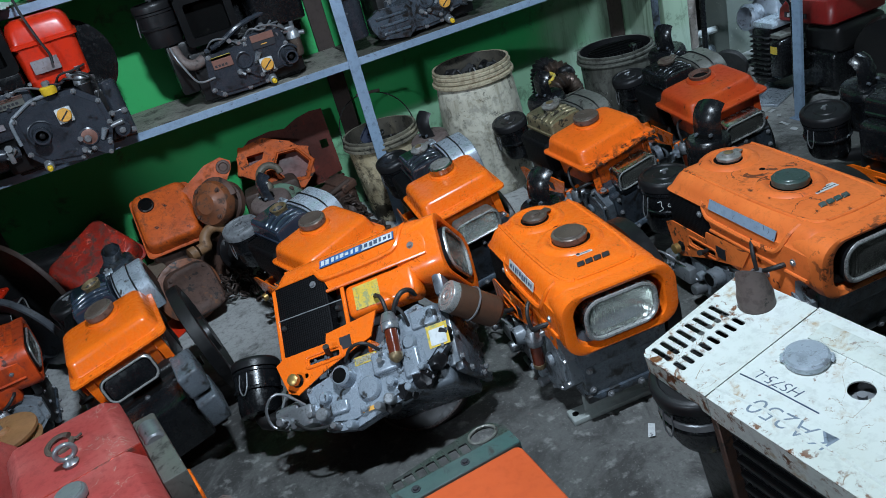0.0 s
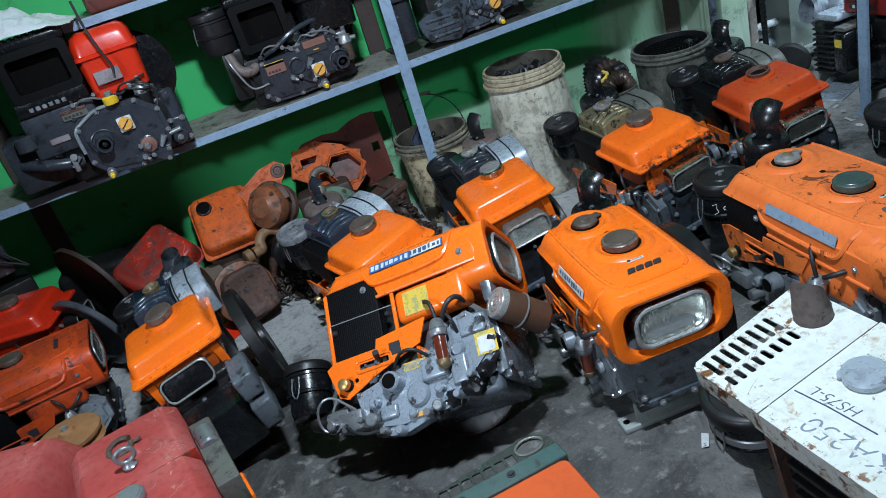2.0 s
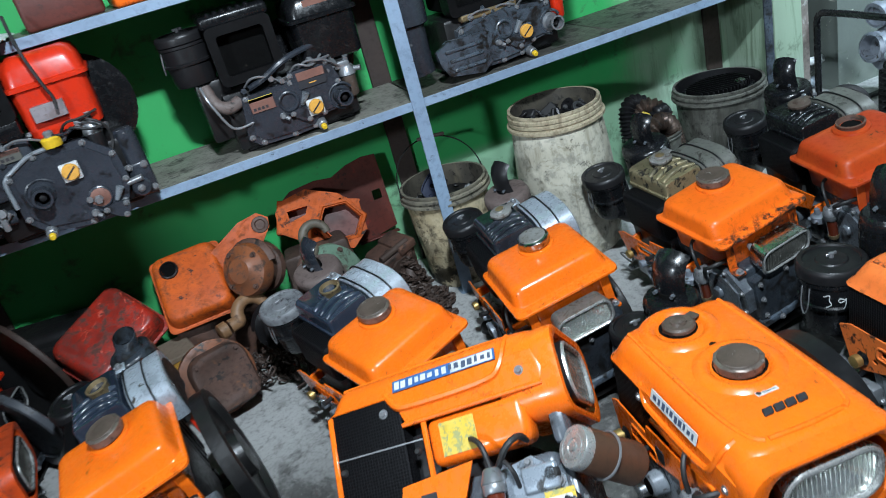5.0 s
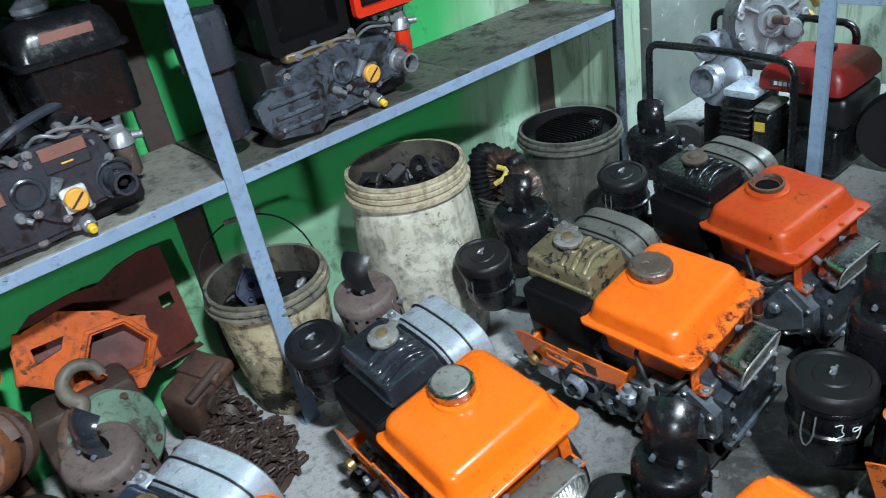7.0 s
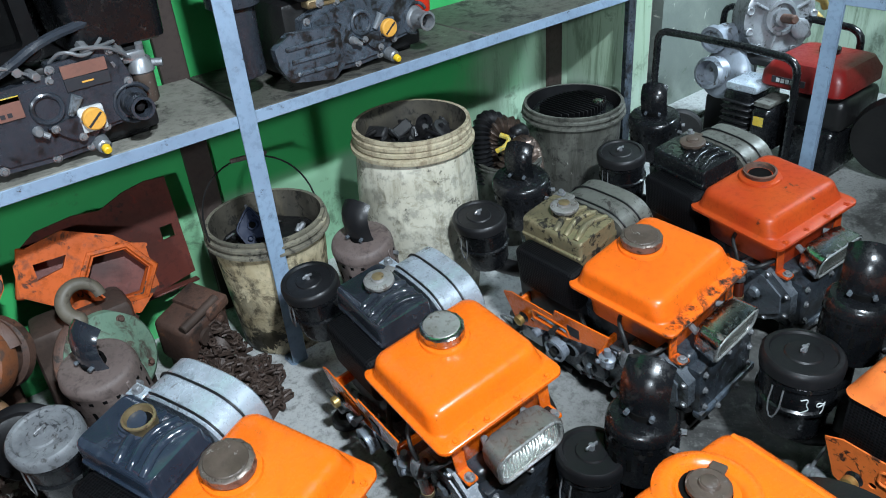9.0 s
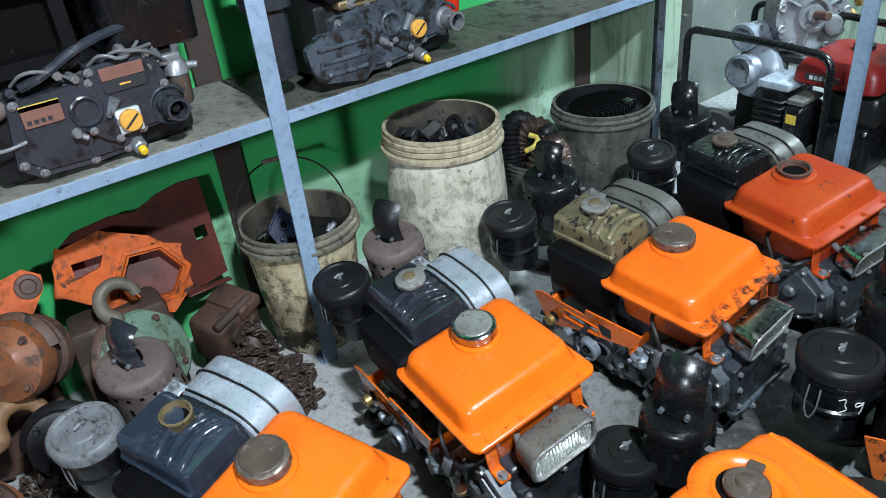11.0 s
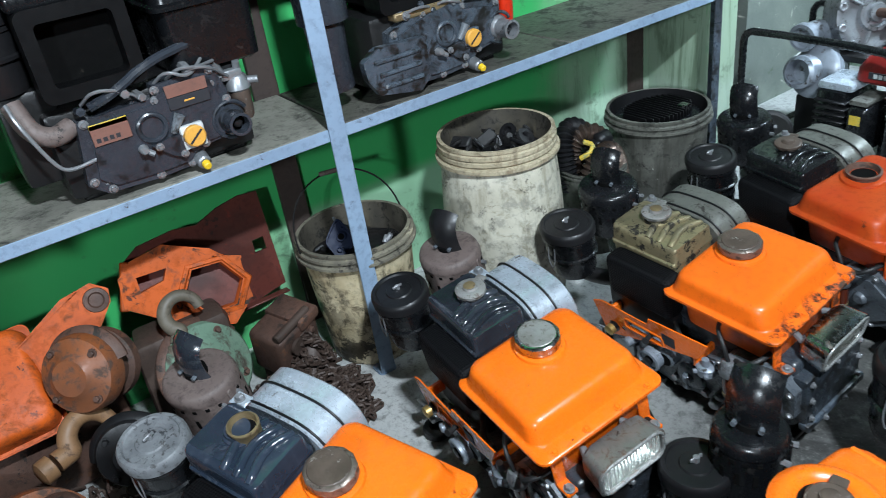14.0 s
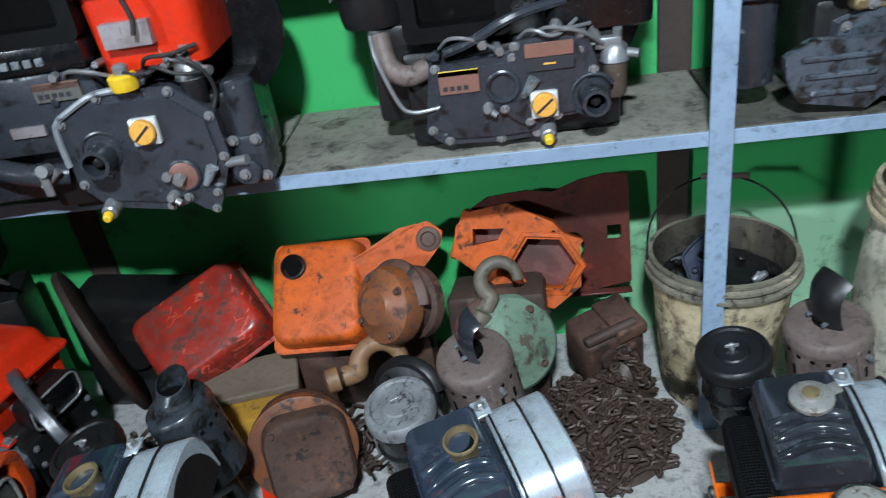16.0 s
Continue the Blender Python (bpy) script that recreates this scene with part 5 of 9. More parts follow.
    for k in range(3):
        bm = mesh()
        y = 0.172 + 0.032 * k
        tube(bm, [(-0.075, y - 0.002, 0.404), (-0.059, y, 0.410), (-0.028, y + 0.012, 0.4105), (0.007, y + 0.014, 0.4105), (0.032, y + 0.004, 0.410), (0.049, y + 0.002, 0.403)], 0.0088, 12, smooth=2)
        part("pressed_rib", bm, radiator, r)
    bm = mesh()
    lathe(bm, [(0.036, -0.004), (0.032, 0.004), (0.027, 0.006), (0.026, 0.014)], 24, Matrix.Translation((0.0, 0.262, 0.408)))
    part("neck", bm, radiator, r)
    if rad_cap:
        radiator_cap(r, 0.0, 0.262, 0.424, 0.036, "cap_steel" if rad_cap is True else rad_cap)
    else:
        open_neck(r, 0.008, 0.250, 0.416, 0.030)
    bm = mesh()
    box(bm, (-0.150, 0.128, 0.235), (-0.085, 0.318, 0.360), 0.020, 4)
    part("radiator_core", bm, core, r, "black radiator mesh panel")
    bm = mesh()
    box(bm, (-0.128, 0.128, 0.12), (-0.088, 0.336, 0.24), 0.010, 2)
    part("radiator_foot", bm, "soot", r)
    # fan shroud
    bm = mesh()
    secs = []
    for x, rr in ((0.066, 0.100), (0.066, 0.112), (0.070, 0.116), (0.178, 0.116), (0.182, 0.112), (0.182, 0.09)):
        secs.append([(x, 0.238 + rr * math.copysign(abs(math.cos(a)) ** 0.62, math.cos(a)), 0.288 + rr * abs(math.sin(a)) ** 0.62) for a in [math.pi * (i / 24) for i in range(25)]])
    rings(bm, secs)
    sh = part("fan_shroud", bm, shroud, p, "curved sheet metal fan shroud")
    # black sheet closes the shroud end, standing for the shade inside
    bm = mesh()
    rings(bm, [[(x, 0.238 + 0.102 * math.cos(a), 0.288 + 0.102 * math.sin(a)) for a in [math.pi * (i / 24) for i in range(25)]] for x in (0.181, 0.1845)])
    part("fan_side", bm, "soot", sh, "soot-black half disc for the shaded open fan end")
    for x in (0.074, 0.130):
        bm = mesh()
        tube(bm, [(x, 0.238 + 0.1185 * math.copysign(abs(math.cos(a)) ** 0.62, math.cos(a)), 0.288 + 0.1185 * abs(math.sin(a)) ** 0.62) for a in [math.pi * (0.02 + 0.96 * i / 22) for i in range(23)]], 0.0026, 8)
        part("fan_belt_band", bm, "soot", p)
    bm = mesh()
    box(bm, (0.048, 0.305, 0.398), (0.082, 0.345, 0.4035), 0.002, 1)
    lug = part("corner_lug", bm, shroud, p, "pale corner lug")
    bolts(lug, [(0.066, 0.327, 0.4035)], 0.008, 0.010)
    muffler(p, muf[0], muf[1], muf_can[1], muf_can[2], r=muf_can[0], turn=muf_turn, material=muf_mat, lean=lean_muf, hood_mat=muf_hood, wrap=44)
    bm = mesh()
    tube(bm, [(muf[0], muf[1], 0.13), (muf[0] * 0.7, muf[1] - 0.05, 0.16), (0.0, 0.35, 0.19)], 0.024, 12, smooth=2)
    part("exhaust_elbow", bm, "iron", p)
    air_cleaner(p, ac[0], ac[1], 0.195, 0.355, r=0.070, material="black", top=ac_top)
    bm = mesh()
    tube(bm, [(ac[0], ac[1], 0.215), (ac[0] * 0.8, ac[1] - 0.03, 0.175), (ac[0] * 0.5, 0.36, 0.19), (-0.03, 0.35, 0.20)], 0.023, 12, smooth=2)
    part("intake_pipe", bm, "iron", p)
    return p


# ---- engines under a full hood ----
def hood_engine(m, label, L=0.46, W=0.25, H=0.47, hood="orange", caps=((0.0, 0.13), (0.02, -0.01)), cap_top="dull_cap", rad_mat="cap_steel", muf=None, ac=None, fly=True, badge="ink", stripe="label_white", flyr=0.18, ac_mat="black", muf_turn=0.0, body="grey_paint", dark_lamp=False, sticker=(0.0, 0.020, 0.013), dynamo=False, cover="grey_light", panel=None, full=False, hz=0.062, ac_r=0.058, cut=0.38, foot="iron", stripe_span=(-0.42, 0.22, 0.011), lettered=True, muf_z=(0.20, 0.325)):
    p = thing("diesel_engine", label, "engine", m, "diesel engines on the floor")
    sx = W / 0.25
    crankcase(p, L / 0.46, 0.0, sx, body=body, panel=panel or hood, fly=fly, flyr=flyr, cover=cover, full=full, foot=foot, feet=not full)
    w, l = W / 2, L / 2
    z0 = H - 0.115
    bm = mesh()
    secs = [rrect(hx, hy, r, z, 0, 0, 6) for z, hx, hy, r in ((z0, w * 0.90, l * 0.95, 0.02), (z0 + 0.001, w * 0.985, l * 0.985, 0.024), (z0 + 0.03, w, l, 0.026), (z0 + 0.066, w * 0.985, l * 0.99, 0.03), (z0 + 0.070, w * 0.955, l * 0.975, 0.03), (H - 0.030, w * 0.92, l * 0.955, 0.034), (H - 0.014, w * 0.86, l * 0.93, 0.036), (H - 0.005, w * 0.78, l * 0.90, 0.036), (H - 0.001, w * 0.66, l * 0.85, 0.034), (H, w * 0.3, l * 0.5, 0.02))]
    rings(bm, secs)
    # the left side is cut away at the rear, where the radiator shows
    bmesh.ops.delete(bm, geom=[f for f in bm.faces if f.calc_center_median().z < z0 + 0.0005], context="FACES")
    for yy in (l * (cut - 0.10), l * cut):
        bmesh.ops.bisect_plane(bm, geom=bm.verts[:] + bm.edges[:] + bm.faces[:], plane_co=(0, yy, 0), plane_no=(0, 1, 0))
    for v in bm.verts:
        if v.co.x < -w * 0.5 and v.co.z < z0 + 0.06 and v.co.y > l * (cut - 0.02):
            v.co.z = z0 + 0.06 + (v.co.z - z0) * 0.06
    # open behind the lamp
    bmesh.ops.delete(bm, geom=[f for f in bm.faces if f.calc_center_median().y < -l * 0.9 and abs(f.calc_center_median().x) < w * 0.5 and f.calc_center_median().z < H - 0.02], context="FACES")
    hd = part("hood", bm, hood, p, "pressed steel engine hood")
    # front cowl round the headlight
    zc = H - 0.010 - hz * 1.25
    q = Matrix.Translation((0, 0, zc)) @ turned(rx=90)
    bm = mesh()
    rings(bm, [rrect(hx, hh, r * 1.35, zz, 0, dy, 8) for hx, hh, r, zz, dy in ((w * 0.93, hz * 1.25, 0.03, l * 0.55, 0), (w * 0.97, hz * 1.30, 0.034, l * 0.80, 0), (w * 1.0, hz * 1.34, 0.036, l * 0.98, 0), (w * 0.985, hz * 1.32, 0.036, l * 1.05, 0), (w * 0.92, hz * 1.24, 0.034, l * 1.06, 0), (w * 0.79, hz * 1.10, 0.03, l * 1.045, 0), (w * 0.75, hz * 1.03, 0.028, l * 0.985, 0), (w * 0.74, hz * 1.02, 0.028, l * 0.62, 0))], q)
    part("lamp_cowl", bm, hood, hd)
    headlight(p, -l * 1.062 + 0.066, -l * 1.062, zc, w * 0.63, hz * 0.90, "soot" if dark_lamp else "chrome", lens="lens_dark" if dark_lamp else "lens", deep=0.5 if dark_lamp else 0.95, rad=0.036, bowl=None if dark_lamp else "reflector_bright")
    bm = mesh()
    box(bm, (-w * 0.8, -l * 0.97, z0 - 0.10), (w * 0.8, -l * 0.84, z0 + 0.01), 0.012, 2)
    part("front_apron", bm, body, p)
    # radiator behind the left rear cut-out
    bm = mesh()
    box(bm, (-w * 0.975, l * (cut - 0.06), z0 - 0.125), (-w * 0.55, l * 0.95, z0 + 0.068), 0.006, 2)
    part("radiator_core", bm, "mesh", p, "black radiator mesh panel")
    bm = mesh()
    box(bm, (-w * 0.7, -l * 0.3, z0 - 0.12), (w * 0.95, l * 0.9, z0 + 0.002), 0.008, 2)
    part("radiator", bm, "soot", p)
    bm = mesh()
    box(bm, (-w * 0.97, -l * 0.72, z0 - 0.085), (-w * 0.45, l * min(0.12, cut - 0.08), z0 + 0.002), 0.018, 3)
    side = part("side_tank", bm, hood, p)
    if full:
        bm = mesh()
        box(bm, (-w * 0.974, -l * 0.30, z0 - 0.072), (-w * 0.969, l * 0.0, z0 - 0.012), 0, 1)
        part("side_label", bm, "label_yellow", side, "worn yellow paper label")
        bm = mesh()
        tube(bm, [(-w * 0.98, l * 0.15, z0 - 0.03), (-w * 0.98, l * 0.94, z0 - 0.026)], 0.0016, 6)
        part("grille_seam", bm, "steel", side)
        for f in (0.20, 0.88):
            bm = mesh()
            rod(bm, (-w * 0.98, l * f, z0 - 0.05), (-w * 1.06, l * f, z0 - 0.05), 0.008, 8, 0.006, 0.002)
            part("grille_catch", bm, "rubber", side)
        bm = mesh()
        box(bm, (-w * 0.99, l * 0.10, z0 - 0.13), (-w * 0.93, l * 0.15, z0 + 0.06), 0.003, 1)
        part("radiator_surround", bm, hood, side)
        bm = mesh()
        box(bm, (-w * 0.99, l * 0.93, z0 - 0.13), (-w * 0.90, l * 0.985, z0 + 0.06), 0.003, 1)
        part("radiator_surround", bm, hood, side)
    # caps in raised rings
    for k, (cx, cy) in enumerate(caps):
        rr = 0.058 if k == 0 else 0.062
        bm = mesh()
        prof = [(rr + 0.020, -0.003), (rr + 0.010, 0.0055), (rr + 0.002, 0.0075), (rr - 0.004, 0.0065), (rr - 0.011, 0.001), (rr - 0.014, -0.002)]
        lathe(bm, [(a, b + 0.001) for a, b in prof] + [(0.005, -0.0012)], 40, Matrix.Translation((cx, cy, H)))
        part("cap_recess", bm, hood, hd)
        # thin shadow round the cap, put in as a near-black disc
        bm = mesh()
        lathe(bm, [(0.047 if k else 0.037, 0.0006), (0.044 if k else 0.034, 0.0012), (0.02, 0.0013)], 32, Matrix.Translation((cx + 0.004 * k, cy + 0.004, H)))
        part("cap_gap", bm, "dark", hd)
        if k == 0:
            radiator_cap(hd, cx, cy, H + 0.006, 0.032, rad_mat)
        else:
            filler_cap(hd, cx, cy, H, 0.0432, top=cap_top, h=0.022)
    bm = mesh()
    lathe(bm, [(0.0075, H + 0.0008), (0.001, H + 0.001)], 14, Matrix.Translation((caps[0][0] * 0.5 + caps[1][0] * 0.5 + 0.012, (caps[0][1] + caps[1][1]) / 2, 0)))
    part("hole", bm, "dark", hd)
    # pressed creases along the hood
    for s in (-1, 1):
        bm = mesh()
        tube(bm, [(s * w * 0.70, l * 0.86, H - 0.006), (s * w * 0.72, l * 0.2, H - 0.0045), (s * w * 0.70, -l * 0.45, H - 0.0045), (s * w * 0.62, -l * 0.74, H - 0.004), (s * w * 0.50, -l * 0.80, H - 0.003)], 0.006, 8, smooth=2)
        part("pressed_ridge", bm, hood, hd)
        bm = mesh()
        tube(bm, [(s * w * 0.985, l * 0.30, z0 + 0.004), (s * w * 0.99, -l * 0.9, z0 + 0.004)], 0.005, 8)
        part("rolled_edge", bm, hood, hd)
    bm = mesh()
    tube(bm, [(-w * 0.46, -l * 0.80, H - 0.003), (0, -l * 0.82, H - 0.0025), (w * 0.46, -l * 0.80, H - 0.003)], 0.006, 8, smooth=1)
    part("pressed_ridge", bm, hood, hd)
    bm = mesh()
    tube(bm, [(-w * 0.93, l * (cut + 0.06), H - 0.045), (-w * 0.99, l * (cut - 0.02), z0 + 0.042), (-w * 1.0, l * (cut - 0.10), z0 + 0.034), (-w * 1.0, -l * 0.50, z0 + 0.034), (-w * 0.985, -l * 0.60, z0 + 0.05), (-w * 0.90, -l * 0.66, H - 0.022), (-w * 0.74, -l * 0.68, H - 0.007)], 0.0075, 8, smooth=2)
    part("pressed_ridge", bm, hood, hd)
    # raised badge near the lamp: plain bars
    for k in range(4):
        bm = mesh()
        box(bm, (-0.042 + 0.021 * k, -l * 0.62, H - 0.001), (-0.0235 + 0.021 * k, -l * 0.62 + 0.017, H + 0.0045), 0.002, 1)
        for v in bm.verts:
            v.co.x += 0.35 * (v.co.y + l * 0.62)
        part("badge_bar", bm, badge, hd)
    if sticker:
        bm = mesh()
        sx0, sw0, sd0 = sticker
        box(bm, (sx0 - sw0, -l * 0.42, H + 0.0002), (sx0 + sw0, -l * 0.42 + sd0, H + 0.0012), 0, 1)
        st = part("sticker", bm, "label_white", hd, "small white warning sticker")
        for f0, f1, g in ((-0.45, 0.85, 0.28), (-0.35, 0.55, 0.62)):
            bm = mesh()
            box(bm, (sx0 + sw0 * f0, -l * 0.42 + sd0 * g, H + 0.0013), (sx0 + sw0 * f1, -l * 0.42 + sd0 * (g + 0.14), H + 0.0016), 0, 1)
            part("sticker_bar", bm, "ink", st)
        bm = mesh()
        lathe(bm, [(sd0 * 0.36, 0.0013), (sd0 * 0.30, 0.0017), (sd0 * 0.22, 0.0014)], 18, Matrix.Translation((sx0 - sw0 * 0.74, -l * 0.42 + sd0 * 0.5, H)))
        part("sticker_ring", bm, "ink", st)
    # long sticker on the sloping left edge
    bm = mesh()
    tilt = Matrix.Translation((-w * 0.968, 0, z0 + 0.078)) @ turned(ry=-72)
    y0, y1, sw = stripe_span
    box(bm, (-sw, l * y0, 0.001), (sw, l * y1, 0.0026), 0, 1, tilt)
    st = part("side_sticker", bm, stripe, hd, "long pale side sticker with blurred lettering")
    if stripe == "label_blue":
        bm = mesh()
        box(bm, (-sw * 0.86, l * y0 + 0.004, 0.0026), (sw * 0.86, l * (y0 + (y1 - y0) * 0.42), 0.0030), 0, 1, tilt)
        part("pale_half", bm, "label_white", st)
    if lettered:
        strokes = random.Random(3)
        y = l * y0 + 0.008
        while y < l * y1 - 0.012:
            wide = strokes.uniform(0.004, 0.011)
            bm = mesh()
            box(bm, (-sw * strokes.uniform(0.35, 0.7), y, 0.0030), (sw * strokes.uniform(0.35, 0.7), y + wide, 0.0034), 0, 1, tilt)
            part("lettering_bar", bm, "ink_blue" if stripe != "label_blue" or y < l * (y0 + (y1 - y0) * 0.42) else "label_white", st)
            y += wide + strokes.uniform(0.003, 0.007)
    bolts(p, [(-w * 0.99, -l * 0.75, z0 + 0.035), (-w * 0.99, l * 0.45, z0 + 0.035)], 0.006, 0.004, "steel", "-x")
    if muf:
        muffler(p, muf[0], muf[1], muf_z[0], muf_z[1], r=0.062, turn=muf_turn, material="black", hood_mat="black", wrap=44)
        bm = mesh()
        tube(bm, [(muf[0], muf[1], 0.12), (muf[0] * 0.8, muf[1] - 0.05, 0.15), (0.02, l * 0.9, 0.18)], 0.024, 12, smooth=2)
        part("exhaust_elbow", bm, "iron", p)
    if ac:
        air_cleaner(p, ac[0], ac[1], ac[2], ac[3], r=ac_r, material=ac_mat)
        bm = mesh()
        tube(bm, [(ac[0], ac[1], ac[2] + 0.01), (ac[0], ac[1] - 0.02, ac[2] - 0.03), (ac[0] * 0.5, l * 0.95, 0.16), (0, l * 0.85, 0.18)], 0.022, 12, smooth=2)
        part("intake_pipe", bm, "iron", p)
    if dynamo:
        bm = mesh()
        c = Matrix.Translation((-0.089, -0.244, 0.232)) @ Vector((0.80, -0.52, -0.30)).to_track_quat("Z", "Y").to_matrix().to_4x4() @ Matrix.Scale(0.80, 4)
        lathe(bm, [(0.02, -0.02), (0.046, -0.017), (0.048, -0.012), (0.048, 0.125), (0.04, 0.135), (0.01, 0.137)], 32, c)
        dy = part("starter_motor", bm, "bronze", p, "brown cylindrical starter motor with a silver end")
        bm = mesh()
        lathe(bm, [(0.047, -0.018), (0.047, -0.036), (0.044, -0.040), (0.036, -0.0405), (0.035, -0.0385), (0.028, -0.0385), (0.027, -0.0405), (0.018, -0.0405), (0.016, -0.0375), (0.010, -0.0375), (0.009, -0.041), (0.002, -0.0415)], 32, c)
        part("starter_end", bm, "silver_rim", dy, "silver end cap with rings")
        bm = mesh()
        tube(bm, [c @ Vector(v) for v in [(0.051 * math.cos(a), 0.051 * math.sin(a), 0.045) for a in [2 * math.pi * i / 28 for i in range(28)]]], 0.0025, 6, closed=True)
        part("starter_strap", bm, "steel", dy)
    return p


def at(x, y, rz=0, z=0.0, rx=0, ry=0):
    return pose(x, y, z, rx, ry, rz)


# row along the wall: each leans a little to its left, propped on its flywheel
def leaning(x, y, rz, k=1.0, lean=-8.8, z=0.02):
    return pose(x, y, z * k, 0, 0, rz) @ pose(0, 0, 0, 0.7, lean) @ Matrix.Diagonal((0.86 * k, 0.97 * k, 0.92 * k, 1))


tank_engine(leaning(-0.347, -0.640, 18.4), "orange-tank diesel engine with an uncapped navy radiator", rad_cap=False, ac=(-0.08, 0.47), muf=(0.105, 0.533), muf_mat="dusty_steel", ac_top="dust_grey", muf_turn=-88, shell="lamp_shell", radiator="navy_dusty", muf_hood="navy")
tank_engine(leaning(0.083, -0.638, -4.8), "orange-tank diesel engine with a navy radiator beside the bucket", cap_mat="cap_steel", ac=(-0.092, 0.482), muf=(0.105, 0.54), muf_mat="dusty_steel", muf_turn=-66, shell="lamp_shell", muf_hood="soot")
tank_engine(leaning(0.589, -0.695, 0.2), "scratched orange-tank diesel engine with a worn brass radiator", tank="orange_worn", radiator="olive", shroud="alu_dark", cap_mat="dull_cap", ac=(-0.095, 0.49), muf=(0.13, 0.537), muf_turn=-70, dark_lamp="glass", lamp_tilt=-10)
tank_engine(leaning(1.035, -0.707, -9.4), "faded red-orange-tank diesel engine without a fuel cap", tank="orange_red", radiator="black", shroud="alu_dark", cap=False, rad_cap="dull_cap", ac=(-0.09, 0.465), muf=(0.165, 0.565), muf_turn=-60, dark_lamp="glass", lamp_tilt=-12)
bare = tank_engine(leaning(-0.979, -0.691, 5.6, 1.0, -10.3), "orange-tank diesel engine with its flywheel bare", rad_cap=False, radiator="navy_dusty", ac=(-0.12, 0.43), muf=(0.085, 0.47), muf_turn=-25, body="iron", flyr=0.19, flyx=0.160, dark_lamp=True, lamp_tilt=16, muf_can=(0.070, 0.17, 0.365), muf_mat="grey_dark", muf_hood=None)

for z0, z1, y in ((0.215, 0.295, -0.335), (0.115, 0.205, -0.355)):
    bm = mesh()
    box(bm, (0.118, y, z0), (0.185, y + 0.13, z1), 0.010, 3)
    part("side_casting", bm, "grey_mid2", bare, "blue-grey rounded casting")
bm = mesh()
box(bm, (-0.09, -0.30, 0.06), (0.112, -0.14, 0.215), 0.012, 2)
part("front_box", bm, "black", bare)
bm = mesh()
rod(bm, (-0.135, -0.30, 0.19), (-0.135, -0.22, 0.20), 0.045, 22, 0.042, 0.008)
part("dusty_elbow", bm, "dusty_steel", bare)

hood_engine(at(0.083, -1.275, -5), "orange hooded diesel engine with a clear headlight", L=0.455, W=0.285, H=0.385, hz=0.058, caps=((-0.017, 0.148), (0.004, -0.010)), rad_mat="dull_cap", muf=(0.08, 0.352), ac=(0.005, 0.395, 0.10, 0.25), muf_turn=-65, foot="foot_grey", body="grey_mid2")
big = hood_engine(at(0.611, -1.413, -3), "scratched orange hooded diesel engine with a green fuel cap", L=0.55, W=0.31, H=0.375, hz=0.055, hood="orange_scratched", caps=((-0.002, 0.191), (0.0, -0.030)), cap_top="cap_green", stripe="stripe_grey", stripe_span=(-0.55, 0.30, 0.013), lettered=False, muf=(0.065, 0.367), muf_z=(0.24, 0.375), ac=(-0.079, 0.384, 0.13, 0.305), ac_r=0.07, flyr=0.17, badge="trim_green", dark_lamp=True, muf_turn=-65, sticker=(0.03, 0.031, 0.021))

# chalk scribble on the large air cleaner
for pts in (((-0.034, 0.02), (-0.020, 0.026), (-0.024, 0.010), (-0.016, 0.0), (-0.030, -0.008)), ((0.010, 0.012), (-0.004, 0.016), (-0.004, 0.004), (0.010, 0.008), (0.012, 0.018), (0.010, -0.008), (0.002, -0.016))):
    bm = mesh()
    tube(bm, [(-0.079 + 0.0725 * math.sin(x / 0.0725 - 0.5), 0.384 - 0.0725 * math.cos(x / 0.0725 - 0.5), 0.225 + z) for x, z in pts], 0.0011, 6, smooth=2)
    part("chalk_mark", bm, "label_white", big)


# ---- buckets and drums by the wall ----
def pail(name, label, cat, m, r_top, r_base, h, material, inner=None, ribs=((0.90, 0.012), (0.95, 0.009)), wall=0.006, belly=0.0, neck=1.0, rim=None):
    """Open round container with rolled ribs under its rim."""
    p = thing(name, label, cat, m)
    prof = [(0.002, 0.0), (r_base * 0.96, 0.0), (r_base, 0.008)]
    for k in range(1, 13):
        f = k / 12 * 0.86
        prof.append((r_base + (r_top - r_base) * f + belly * math.sin(math.pi * min(1, f / 0.86)), h * f))
    prof.append((r_top * neck, h * 0.875))
    for f, out in ribs:
        prof += [(r_top * neck, h * (f - 0.018)), (r_top * neck + out, h * (f - 0.010)), (r_top * neck + out, h * (f + 0.008)), (r_top * neck, h * (f + 0.016))]
    prof += [(r_top * neck + 0.004, h * 0.985), (r_top * neck + 0.004, h), (r_top * neck - wall, h), (r_top * neck - wall * 1.3, h * 0.9), (r_base - wall, h * 0.10), (0.002, h * 0.10)]
    cutoff = 16
    bm = mesh()
    ring_of = [[(r * math.cos(2 * math.pi * i / 48), r * math.sin(2 * math.pi * i / 48), z) for i in range(48)] for r, z in prof]
    rings(bm, ring_of[:cutoff], cap1=False)
    part("shell", bm, material, p)
    bm = mesh()
    rings(bm, ring_of[cutoff - 1:-3], cap0=False, cap1=False)
    part("rim", bm, rim or material, p, "ribbed rim")
    bm = mesh()
    rings(bm, ring_of[-4:], cap0=False)
    part("lining", bm, inner or "grease", p, "oily inside")
    return p


